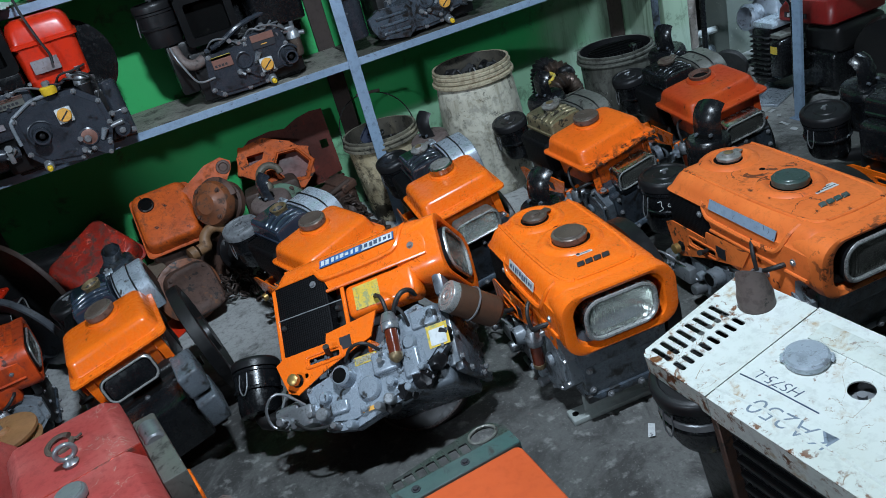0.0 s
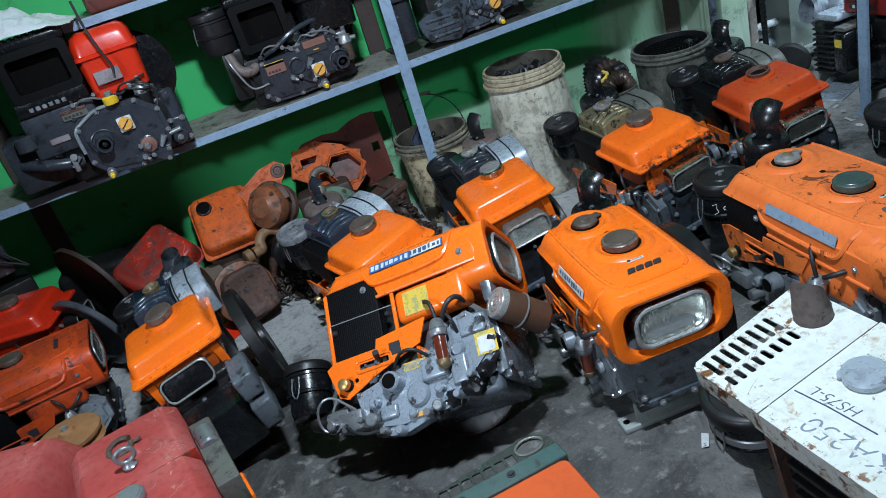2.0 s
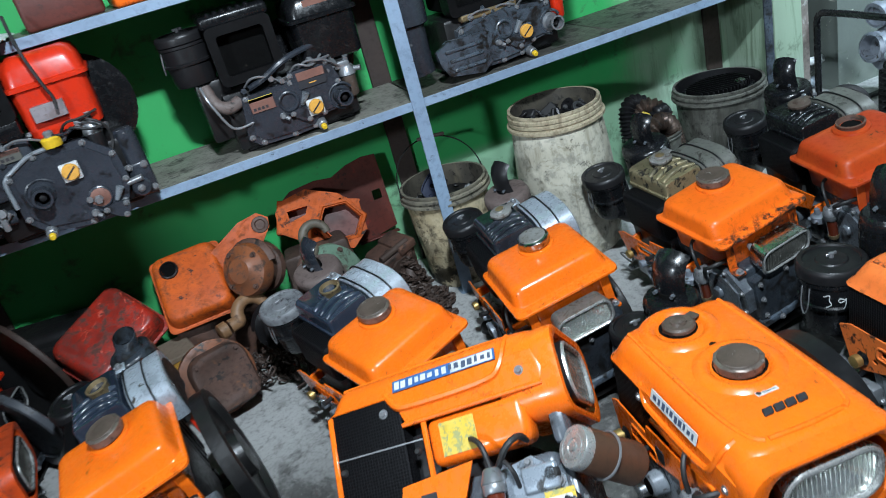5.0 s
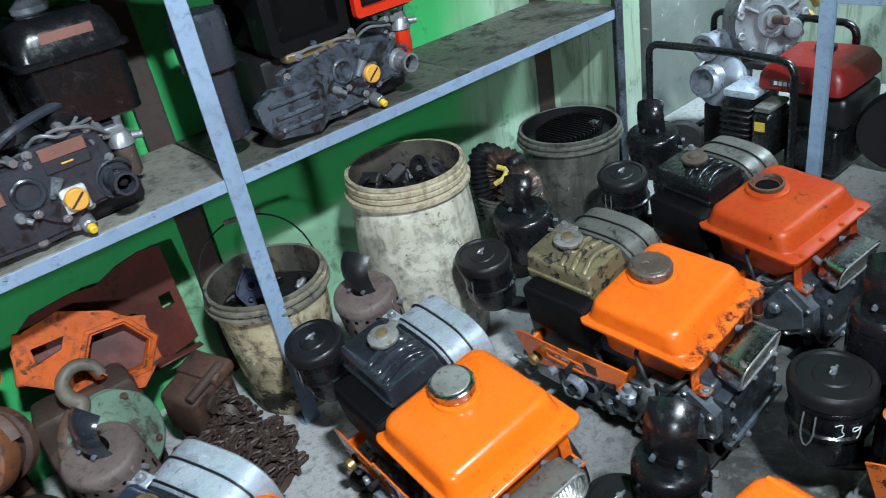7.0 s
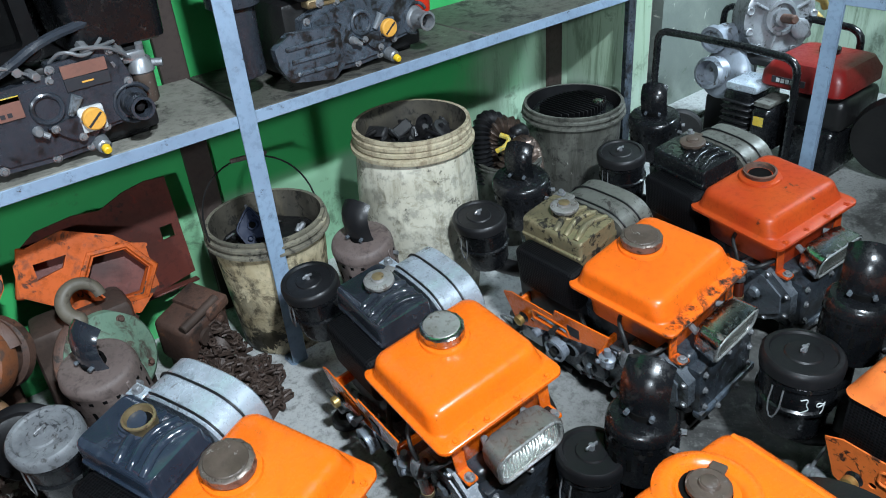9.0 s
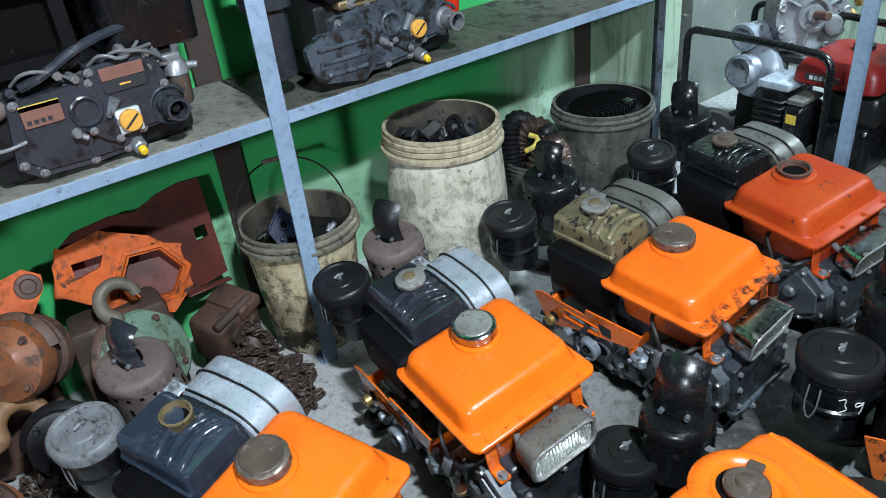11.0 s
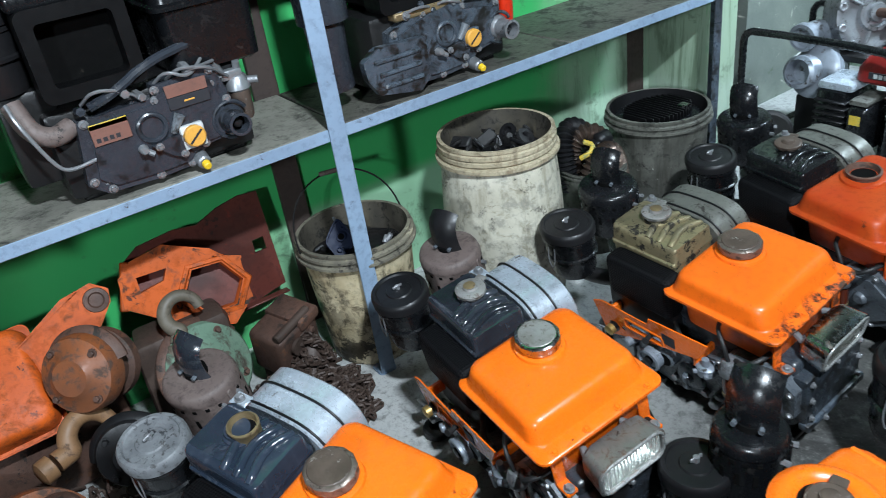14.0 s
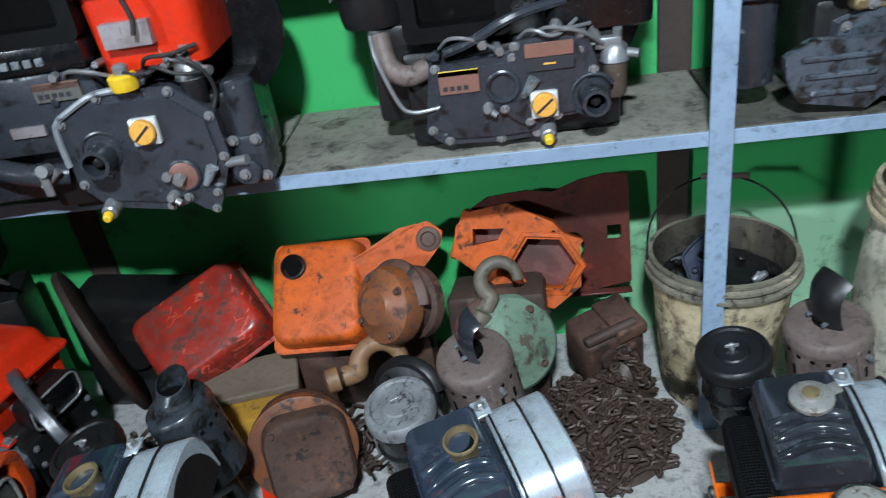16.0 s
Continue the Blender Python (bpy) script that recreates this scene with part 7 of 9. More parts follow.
# engines at the edge of the stock
hood_engine(at(-1.51, -0.445, 97) @ Matrix.Scale(0.80, 4), "grimy orange-red hooded engine, headlight missing", L=0.50, W=0.34, H=0.43, hood="orange_hot", caps=((0.0, 0.15), (0.02, 0.02)), dark_lamp=True, fly=False, stripe="orange_hot", lettered=False, body="iron", sticker=None)
tank_engine(leaning(-1.57, -0.03, 77, 1.0, 0, 0.0), "red-tank diesel engine behind the grimy hooded one", tank="red", radiator="black", ac=(-0.1, 0.45), muf=(0.06, 0.47), body="iron", fly=False, dark_lamp=True, shell="soot")
tank_engine(leaning(1.217, -1.546, 0), "diesel engine with a black radiator beside the second rack", tank="orange_worn", radiator="black", shroud="alu_dark", core="black", ac=(-0.11, 0.46), muf=(0.10, 0.47), body="iron")


# ---- white engine with handwriting ----
def white_engine():
    p = thing("white_diesel_engine", "white diesel engine, paint chipped and rusty, with marker writing", "engine", pose(-0.035, -1.8335, 0.02, 0, 0, 4) @ pose(0, 0, 0, 0, -9) @ Matrix.Diagonal((0.94, 0.97, 0.94, 1)))
    H, W = 0.478, 0.255
    slots = []
    for k in range(8):
        slots.append(slot(0.022 + 0.0195 * k, -0.034, 0.0050, 0.022, 0.004))
        slots.append(slot(0.022 + 0.0195 * k, -0.078, 0.0050, 0.013, 0.004))
    bm = mesh()
    plate(bm, [(0.012, -0.004), (0.25, 0.008), (0.256, -0.02), (0.256, -0.156), (0.0, -0.156), (0.0, -0.02)], slots + [circle(0.212, -0.070, 0.032, 24)], 0.003, Matrix.Translation((0, 0, H - 0.003)))
    cap = part("front_panel", bm, "white_paint", p, "slotted white end panel with rust streaks")
    bm = mesh()
    rings(bm, [[(0.0, -0.02, z), (0.004, -0.008, z), (0.012, -0.004, z), (0.25, 0.008, z), (0.256, 0.0, z), (0.256, -0.156, z), (0.252, -0.156, z), (0.252, -0.005, z), (0.248, 0.003, z), (0.014, -0.008, z), (0.006, -0.014, z), (0.004, -0.022, z), (0.004, -0.156, z), (0.0, -0.156, z)] for z in (H - 0.048, H - 0.0031)])
    part("front_skirt", bm, "white_paint", cap)
    # black slab under the slots, for the shade inside the panel
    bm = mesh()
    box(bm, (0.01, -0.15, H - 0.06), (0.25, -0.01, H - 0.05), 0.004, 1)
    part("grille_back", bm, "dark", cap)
    bm = mesh()
    secs = []
    for z, r in ((-0.05, 0.030), (0.0, 0.031), (0.022, 0.031), (0.030, 0.029), (0.066, 0.024)):
        cut = 1.15 if z > 0.05 else 0.0
        secs.append([(0.212 + r * math.cos(q), -0.070 + r * math.sin(q), H + z - cut * r * (0.85 * math.cos(q) + 0.5 * math.sin(q))) for q in [2 * math.pi * i / 28 for i in range(28)]])
    rim = [Vector(v) for v in secs[-1]]
    mid = sum(rim, Vector()) / 28
    secs.append([mid + (v - mid) * 0.86 for v in rim])
    secs.append([mid + (v - mid) * 0.84 - Vector((0, 0, 0.012)) for v in rim])
    rings(bm, secs)
    ex = part("exhaust_stub", bm, "dusty_steel", p, "brown exhaust stub with a slanted mouth")
    bm = mesh()
    rings(bm, [[mid + (v - mid) * f - Vector((0, 0, 0.0112)) for v in rim] for f in (0.83, 0.1)])
    part("exhaust_mouth", bm, "dark", ex)
    bm = mesh()
    plate(bm, [(-0.002, -0.1595), (0.258, -0.1595), (0.258, -0.60), (-0.002, -0.60)], [circle(0.149, -0.314, 0.019, 20)], 0.003, Matrix.Translation((0, 0, H - 0.001)))
    top = part("hood", bm, "white_paint", p, "white hood top with chips and marker writing")
    bm = mesh()
    box(bm, (-0.002, -0.60, H - 0.05), (0.001, -0.1595, H - 0.0012), 0.001, 1)
    part("hood_side", bm, "white_paint", top)
    bm = mesh()
    box(bm, (0.255, -0.60, H - 0.06), (0.258, -0.1595, H - 0.0012), 0.001, 1)
    part("hood_side", bm, "white_paint", top)
    bm = mesh()
    tube(bm, [(0.02, -0.1595, H + 0.001), (0.035, -0.24, H + 0.001), (0.033, -0.58, H + 0.001)], 0.004, 8, flat=0.5)
    part("pressed_ridge", bm, "white_paint", top)
    bm = mesh()
    box(bm, (0.19, -0.56, H + 0.001), (0.235, -0.19, H + 0.0045), 0.0035, 2)
    part("pressed_ridge", bm, "white_paint", top)
    bm = mesh()
    box(bm, (0.12, -0.34, H - 0.03), (0.18, -0.29, H - 0.02), 0, 1)
    rod(bm, (0.149, -0.314, H - 0.022), (0.149, -0.314, H - 0.006), 0.007, 10)
    part("hole_depth", bm, "cast_alu", top)
    bm = mesh()
    m = Matrix.Translation((0.152, -0.221, H + 0.002))
    lathe(bm, [(0.030, 0.0), (0.034, 0.003), (0.034, 0.012), (0.030, 0.0155), (0.012, 0.0165)], 30, m)
    for s in (-1, 1):
        box(bm, (s * 0.030 - 0.009, -0.009, 0.002), (s * 0.030 + 0.009, 0.009, 0.010), 0.004, 2, m @ turned(rz=130))
    part("fuel_cap", bm, "alu", p, "dull grey two-eared fuel cap")
    # marker writing
    for words, size, x, y, a in (("HS75-L", 0.027, 0.100, -0.262, 94), ("KA250", 0.047, 0.060, -0.352, 95)):
        cu = bpy.data.curves.new("marker_text", "FONT")
        cu.body, cu.size, cu.extrude, cu.shear, cu.offset = words, size, 0.0002, 0.25, -0.014 * size
        tmp = new("marker_text_tmp", cu)
        me = bpy.data.meshes.new_from_object(tmp)
        bpy.data.objects.remove(tmp)
        me.materials.append(M["ink_blue" if size < 0.03 else "ink_faint"])
        tx = new("marker_text", me)
        tx.parent, tx.matrix_basis = top, turned(x, y, H + 0.0022, rz=a)
        tx["label"] = "dark blue handwritten marking"
    bm = mesh()
    tube(bm, [(0.078, -0.30, H + 0.0022), (0.074, -0.22, H + 0.0022), (0.068, -0.165, H + 0.0022)], 0.0013, 6)
    part("marker_line", bm, "ink_blue", top)
    # sides and what hangs under the hood
    bm = mesh()
    box(bm, (0.012, -0.60, 0.20), (0.03, -0.175, H - 0.05), 0.004, 1)
    rad = part("radiator", bm, "black", p, "black radiator side with ribs")
    for k in range(6):
        bm = mesh()
        box(bm, (0.004, -0.59, 0.225 + 0.037 * k), (0.013, -0.185, 0.237 + 0.037 * k), 0.002, 1)
        part("radiator_rib", bm, "soot", rad)
    bm = mesh()
    box(bm, (-0.003, -0.172, 0.20), (0.022, -0.158, H - 0.045), 0.002, 1)
    part("hinge_plate", bm, "rust", p)
    bm = mesh()
    box(bm, (0.035, -0.59, 0.04), (0.245, -0.02, H - 0.062), 0.015, 2)
    part("engine_block", bm, "iron", p)
    for x in (0.05, 0.2):
        bm = mesh()
        box(bm, (x - 0.02, -0.58, 0.0), (x + 0.02, -0.04, 0.042), 0.004, 1)
        part("mounting_foot", bm, "iron", p)
    for y in (-0.44, -0.47):
        bm = mesh()
        box(bm, (-0.006, y - 0.01, 0.02), (0.003, y + 0.01, H - 0.052), 0.002, 1)
        part("white_strut", bm, "white_paint", p)
    air_cleaner(p, 0.045, -0.075, 0.30, 0.44, r=0.072, material="black")
    bm = mesh()
    lathe(bm, [(0.0735, 0.372), (0.0752, 0.374), (0.0752, 0.388), (0.0735, 0.39)], 36, Matrix.Translation((0.045, -0.075, 0)))
    part("clamp_band", bm, "steel", p, "bright clamp band")
    for k, pts in enumerate((((0.02, -0.22, 0.06), (-0.03, -0.26, 0.03), (-0.02, -0.33, 0.012), (0.03, -0.36, 0.02)), ((0.02, -0.20, 0.12), (-0.035, -0.28, 0.07), (-0.03, -0.4, 0.08), (0.02, -0.46, 0.15)))):
        bm = mesh()
        tube(bm, pts, 0.0035, 8, smooth=2)
        part("loose_wire", bm, "rubber", p)
    bm = mesh()
    rod(bm, (-0.03, -0.19, 0.012), (-0.065, -0.165, 0.010), 0.007, 12, 0.009)
    part("wire_plug", bm, "label_yellow", p)


white_engine()


# ---- old red engine by the lower edge ----
def red_engine():
    p = thing("red_diesel_engine", "faded red engine hood with a lifting eye on top", "engine", pose(-1.046, -1.489, 0, 0, 0, 12) @ Matrix.Diagonal((1, 1, 0.9, 1)))
    H = 0.50
    bm = mesh()
    rings(bm, [rrect(hx, hy, r, z, 0, cy, 4) for z, hx, hy, r, cy in ((0.22, 0.115, 0.27, 0.012, 0), (0.40, 0.118, 0.272, 0.012, 0), (H - 0.035, 0.116, 0.268, 0.014, 0), (H - 0.004, 0.094, 0.245, 0.012, 0), (H, 0.088, 0.238, 0.012, 0))])
    hood = part("hood", bm, "red_pink", p, "dented faded red hood")
    bm = mesh()
    box(bm, (-0.118, 0.022, H - 0.05), (0.118, 0.026, H + 0.0012), 0.001, 1)
    part("hood_seam", bm, "red_old", hood)
    bm = mesh()
    c = Matrix.Translation((0.0, 0.076, H))
    lathe(bm, [(0.012, 0.0), (0.015, 0.008), (0.009, 0.014), (0.008, 0.02)], 16, c)
    tube(bm, [c @ Vector((0.017 * math.cos(a), 0.0, 0.034 + 0.017 * math.sin(a))) for a in [2 * math.pi * i / 24 for i in range(24)]], 0.0052, 10, closed=True)
    part("lifting_eye", bm, "steel", p, "steel lifting eye bolt")
    bm = mesh()
    c = Matrix.Translation((-0.009, 0.160, H + 0.004)) @ turned(rx=8, ry=-6)
    tube(bm, [c @ Vector((0.024 * math.cos(a), 0.024 * math.sin(a), 0.0)) for a in [2 * math.pi * (0.08 + 0.9 * i / 24) for i in range(25)]], 0.006, 8)
    tube(bm, [c @ Vector(v) for v in ((0.024, -0.005, 0), (0.034, -0.012, 0.002), (0.044, -0.010, 0.003))], 0.003, 8)
    part("hose_clamp", bm, "dull_cap", p, "loose hose clamp lying on the hood")
    filler_cap(hood, -0.016, -0.030, H, 0.028, "steel", h=0.02)
    bm = mesh()
    box(bm, (0.118, -0.05, 0.33), (0.165, 0.20, H - 0.06), 0.006, 2)
    side = part("side_box", bm, "alu_dark", p, "grey sheet metal side box")
    bm = mesh()
    rod(bm, (0.142, 0.09, H - 0.062), (0.142, 0.15, H - 0.056), 0.02, 20, None, 0.004)
    part("chrome_strip", bm, "cast_alu", side)
    bm = mesh()
    box(bm, (0.14, -0.03, 0.30), (0.172, 0.06, 0.36), 0.006, 2)
    part("orange_guard", bm, "orange", p)
    bm = mesh()
    lathe(bm, [(0.06, 0.0), (0.115, 0.004), (0.122, 0.015), (0.122, 0.05), (0.112, 0.062), (0.085, 0.062), (0.08, 0.045), (0.03, 0.04)], 40, turned(0.15, -0.09, 0.21, ry=90))
    part("pulley_wheel", bm, "dusty_steel", p, "worn brown pulley wheel")
    bm = mesh()
    box(bm, (-0.105, -0.25, 0.0), (0.13, 0.25, 0.225), 0.012, 2)
    part("engine_block", bm, "iron", p)


red_engine()


# ---- orange hood with a slotted grille ----
def grille_hood():
    p = thing("orange_hooded_engine", "orange hooded engine with a grey slotted grille end", "engine", pose(-0.456, -1.769, 0, 0, 0, 3) @ Matrix.Diagonal((0.87, 0.87, 0.907, 1)))
    H = 0.430
    bm = mesh()
    rings(bm, [rrect(hx, hy, 0.014, z, 0, -0.27, 4) for z, hx, hy in ((0.25, 0.128, 0.20), (H - 0.016, 0.130, 0.203), (H - 0.003, 0.124, 0.199), (H, 0.118, 0.195))])
    part("hood", bm, "orange_flat", p, "flat orange hood with chipped corners")
    bm = mesh()
    box(bm, (-0.131, -0.068, H - 0.02), (0.131, -0.026, H + 0.001), 0.002, 1)
    strip = part("trim_strip", bm, "trim_green", p, "grey-green metal trim strip")
    bolts(strip, [(-0.085, -0.046, H + 0.001), (0.02, -0.046, H + 0.001)], 0.006, 0.003, "ink")
    bm = mesh()
    outer = [(-0.131, -0.026), (0.131, -0.026), (0.128, 0.0), (0.11, 0.022), (0.085, 0.03), (-0.131, 0.004)]
    plate(bm, outer, [slot(-0.107 + 0.024 * k, -0.010, 0.0092, 0.0135 - 0.002 * (6 - k) / 6, 0.003) for k in range(7)] + [[(0.083 + 0.027 * math.cos(a), 0.0 + 0.019 * math.sin(a)) for a in [2 * math.pi * i / 20 for i in range(20)]]], 0.004, Matrix.Translation((0, 0, H - 0.006)))
    part("grille", bm, "grille_grey", p, "slotted grey end grille with a round opening")
    bm = mesh()
    tube(bm, [(0.083 + 0.029 * math.cos(a), 0.0 + 0.021 * math.sin(a), H - 0.001) for a in [2 * math.pi * i / 28 for i in range(28)]], 0.0032, 8, closed=True)
    part("opening_rim", bm, "alu_dark", p)
    bm = mesh()
    box(bm, (-0.125, -0.46, 0.0), (0.125, -0.03, 0.30), 0.012, 2)
    box(bm, (-0.12, -0.04, 0.05), (0.10, -0.012, H - 0.05), 0.006, 1)
    part("engine_block", bm, "iron", p)


grille_hood()

# tan pulley lying by the red engine, and a red hood beside it
p = thing("belt_pulley", "tan-brown belt pulley lying on an iron stand", "pulley", pose(-1.29, -0.99, 0))
bm = mesh()
lathe(bm, [(0.02, 0.30), (0.075, 0.302), (0.078, 0.31), (0.066, 0.322), (0.078, 0.334), (0.078, 0.342), (0.07, 0.346), (0.02, 0.348), (0.016, 0.356)], 40)
part("rim", bm, "pulley_brown", p)
bm = mesh()
rod(bm, (0, 0, 0.345), (0, 0, 0.366), 0.008, 6)
part("axle_bolt", bm, "steel", p)
bm = mesh()
lathe(bm, [(0.09, 0), (0.09, 0.03), (0.05, 0.05), (0.04, 0.30)], 24)
part("stand", bm, "iron", p)
p = thing("red_engine_cover", "faded red sheet metal engine cover", "cover", pose(-1.45, -1.26, 0, 0, 0, -15))
bm = mesh()
rings(bm, [rrect(hx, hy, 0.015, z, 0, 0, 3) for z, hx, hy in ((0.0, 0.16, 0.24), (0.33, 0.16, 0.24), (0.40, 0.13, 0.21), (0.41, 0.12, 0.20))])
part("cover", bm, "red_pink", p)


# ---- generator corner ----
def generator():
    p = thing("portable_generator", "red and black portable generator in a black tube frame", "generator", pose(1.68, -0.025, 0))
    for x in (0.0, 0.42):
        bm = mesh()
        tube(bm, [(x, 0.18, 0.03), (x, 0.18, 0.40), (x, 0.175, 0.44), (x, 0.14, 0.458), (x, -0.30, 0.450), (x, -0.345, 0.43), (x, -0.355, 0.39), (x, -0.36, 0.03)], 0.013, 12, smooth=1)
        part("frame_tube", bm, "black", p)
    for y in (0.175, -0.355):
        bm = mesh()
        tube(bm, [(0.0, y, 0.03), (0.42, y, 0.03)], 0.012, 10)
        part("frame_tube", bm, "black", p)
    bm = mesh()
    rings(bm, [rrect(hx, hy, 0.03, z, 0.22, -0.33, 4) for z, hx, hy in ((0.312, 0.14, 0.135), (0.320, 0.148, 0.143), (0.360, 0.146, 0.141), (0.398, 0.125, 0.12), (0.404, 0.11, 0.105))])
    tank = part("fuel_tank", bm, "red_dark", p, "red pressed fuel tank with a white maker's mark")
    bm = mesh()
    box(bm, (0.0690, -0.350, 0.332), (0.0730, -0.235, 0.354), 0.001, 1)
    part("nameplate", bm, "ink", tank)
    for k in range(5):
        bm = mesh()
        box(bm, (0.0682, -0.328 + 0.016 * k, 0.336), (0.0692, -0.316 + 0.016 * k, 0.350), 0, 1)
        part("lettering_bar", bm, "label_white", tank)
    bm = mesh()
    lathe(bm, [(0.03, 0), (0.034, 0.004), (0.034, 0.018), (0.026, 0.022)], 24, Matrix.Translation((0.25, -0.33, 0.403)))
    part("fuel_cap", bm, "black", tank)
    bm = mesh()
    box(bm, (0.10, -0.48, 0.19), (0.36, -0.30, 0.305), 0.03, 3)
    part("fan_cover", bm, "iron", p)
    bm = mesh()
    box(bm, (0.09, -0.47, 0.03), (0.36, -0.28, 0.20), 0.03, 3)
    part("alternator_housing", bm, "black", p)
    bm = mesh()
    box(bm, (0.02, -0.20, 0.05), (0.20, -0.09, 0.29), 0.02, 2)
    eng = part("engine_block", bm, "black", p)
    for k in range(9):
        bm = mesh()
        box(bm, (0.008, -0.205, 0.075 + 0.022 * k), (0.19, -0.095, 0.083 + 0.022 * k), 0.003, 1)
        part("cooling_fin", bm, "soot", eng)
    bm = mesh()
    box(bm, (0.03, -0.21, 0.285), (0.18, -0.09, 0.315), 0.012, 2)
    part("cylinder_cover", bm, "alu", eng)
    bm = mesh()
    box(bm, (-0.005, -0.285, 0.09), (0.14, -0.215, 0.26), 0.02, 3)
    ac = part("air_filter_box", bm, "black", p)
    bm = mesh()
    box(bm, (-0.0072, -0.268, 0.20), (-0.0052, -0.232, 0.232), 0, 1)
    part("sticker", bm, "label_yellow", ac, "yellow square sticker")
    bm = mesh()
    box(bm, (0.0, -0.28, 0.262), (0.13, -0.22, 0.28), 0.006, 2)
    part("box_lid", bm, "alu_dark", ac)
    return p


generator()
p = thing("water_pump", "pale cast water pump with a threaded inlet and bent outlet", "pump", pose(1.93, -0.02, 0))
bm = mesh()
lathe(bm, [(0.03, 0.0), (0.085, 0.006), (0.092, 0.02), (0.092, 0.07), (0.075, 0.085), (0.02, 0.09)], 28, turned(-0.01, 0, 0.26, ry=-70))
casing = part("casing", bm, "cast_pale", p)
bm = mesh()
lathe(bm, [(0.05, 0.08)] + [(0.052 if k % 2 else 0.058, 0.085 + 0.009 * k) for k in range(7)] + [(0.045, 0.148), (0.04, 0.10), (0.002, 0.10)], 28, turned(-0.01, 0.02, 0.27, ry=-78))
part("threaded_inlet", bm, "cast_pale", casing)
bm = mesh()
lathe(bm, [(0.024, 0), (0.024, 0.004), (0.002, 0.005)], 24, Matrix.Translation((-0.085, -0.03, 0.245)) @ turned(ry=-90) @ Matrix.Diagonal((1.0, 0.75, 1, 1)))
part("blue_badge", bm, "label_blue", casing, "blue oval badge")
bm = mesh()
tube(bm, [(0.03, 0.02, 0.33), (0.03, 0.03, 0.38), (-0.01, 0.04, 0.415), (-0.075, 0.05, 0.405)], 0.038, 20, smooth=2)
spout = part("outlet_elbow", bm, "cast_pale", p)
bm = mesh()
lathe(bm, [(0.04, -0.012), (0.05, -0.01), (0.05, 0.012), (0.038, 0.014), (0.036, 0.0), (0.001, -0.004)], 28, Matrix.Translation((-0.083, 0.051, 0.403)) @ turned(ry=-98))
part("outlet_flange", bm, "cast_pale", spout)
bm = mesh()
box(bm, (-0.05, -0.06, 0.0), (0.10, 0.08, 0.18), 0.01, 2)
part("foot", bm, "iron", p)
p = thing("iron_stand", "dark iron stand under the gearbox", "stand", pose(2.02, -0.09, 0))
bm = mesh()
box(bm, (-0.12, -0.12, 0.32), (0.14, 0.14, 0.345), 0.004, 1)
part("top", bm, "iron", p)
for x in (-0.10, 0.12):
    for y in (-0.10, 0.12):
        bm = mesh()
        box(bm, (x - 0.014, y - 0.014, 0), (x + 0.014, y + 0.014, 0.322), 0.002, 1)
        part("leg", bm, "iron", p)
p = thing("gearbox", "bare aluminium gearbox casing with a rusty shaft", "gearbox", pose(2.02, -0.09, 0.345, 0, 0, -28))
bm = mesh()
c = turned(0, -0.04, 0.125, rx=82)
lathe(bm, [(0.03, -0.12), (0.12, -0.11), (0.135, -0.02), (0.138, 0.0), (0.128, 0.006), (0.112, 0.008), (0.10, 0.002), (0.066, 0.004), (0.062, 0.018), (0.05, 0.02), (0.046, 0.010), (0.034, 0.012), (0.03, 0.026), (0.02, 0.027)], 44, c)
dent(bm, 0.004, 16, 5)
g = part("casing", bm, "cast_alu", p)
for k in range(11):
    a = 2 * math.pi * k / 11
    bm = mesh()
    lathe(bm, [(0.015, -0.01), (0.015, 0.012), (0.011, 0.014), (0.007, 0.012)], 10, c @ Matrix.Translation((0.126 * math.cos(a), 0.126 * math.sin(a), 0.0)))
    part("flange_boss", bm, "cast_alu", g)
bm = mesh()
lathe(bm, [(0.016, 0.02), (0.016, 0.085), (0.012, 0.09)], 18, c)
part("shaft", bm, "rust", g)
for a0 in (0.4, 1.5, 2.6, 4.4, 5.4):
    bm = mesh()
    tube(bm, [c @ Vector((0.05 * math.cos(a0), 0.05 * math.sin(a0), 0.010)), c @ Vector((0.118 * math.cos(a0), 0.118 * math.sin(a0), 0.006))], 0.006, 8)
    part("rib", bm, "cast_alu", g)
bm = mesh()
lathe(bm, [(0.036, 0.0), (0.036, 0.022), (0.028, 0.026), (0.012, 0.026)], 20, c @ Matrix.Translation((0.07, -0.045, 0)))
part("bearing_cover", bm, "cast_alu", g)
bm = mesh()
box(bm, (-0.10, -0.03, 0.0), (0.12, 0.10, 0.06), 0.012, 2)
part("sump", bm, "cast_alu", g)
for pts in (((0.10, 0.02, 0.10), (0.16, 0.0, 0.12), (0.19, -0.02, 0.08)), ((0.11, 0.0, 0.18), (0.17, -0.02, 0.17), (0.20, -0.01, 0.13))):
    bm = mesh()
    tube(bm, pts, 0.014, 10, smooth=1)
    part("shift_arm", bm, "brass", g)

# second rack: post, rail
p = thing("second_rack", "blue-grey angle-iron rack by the generator", "shelf", kind="structure")
bm = mesh()
box(bm, (1.565, -0.527, 0), (1.569, -0.487, 2.2), 0.001, 1)
box(bm, (1.565, -0.531, 0), (1.577, -0.527, 2.2), 0.001, 1)
box(bm, (1.55, -0.545, 0), (1.62, -0.475, 0.005), 0.001, 1)
part("post", bm, "rail_blue", p)
bm = mesh()
box(bm, (1.566, -2.2, 0.66), (1.570, -0.531, 0.70), 0.001, 1)
part("rail", bm, "rail_blue", p)
bm = mesh()
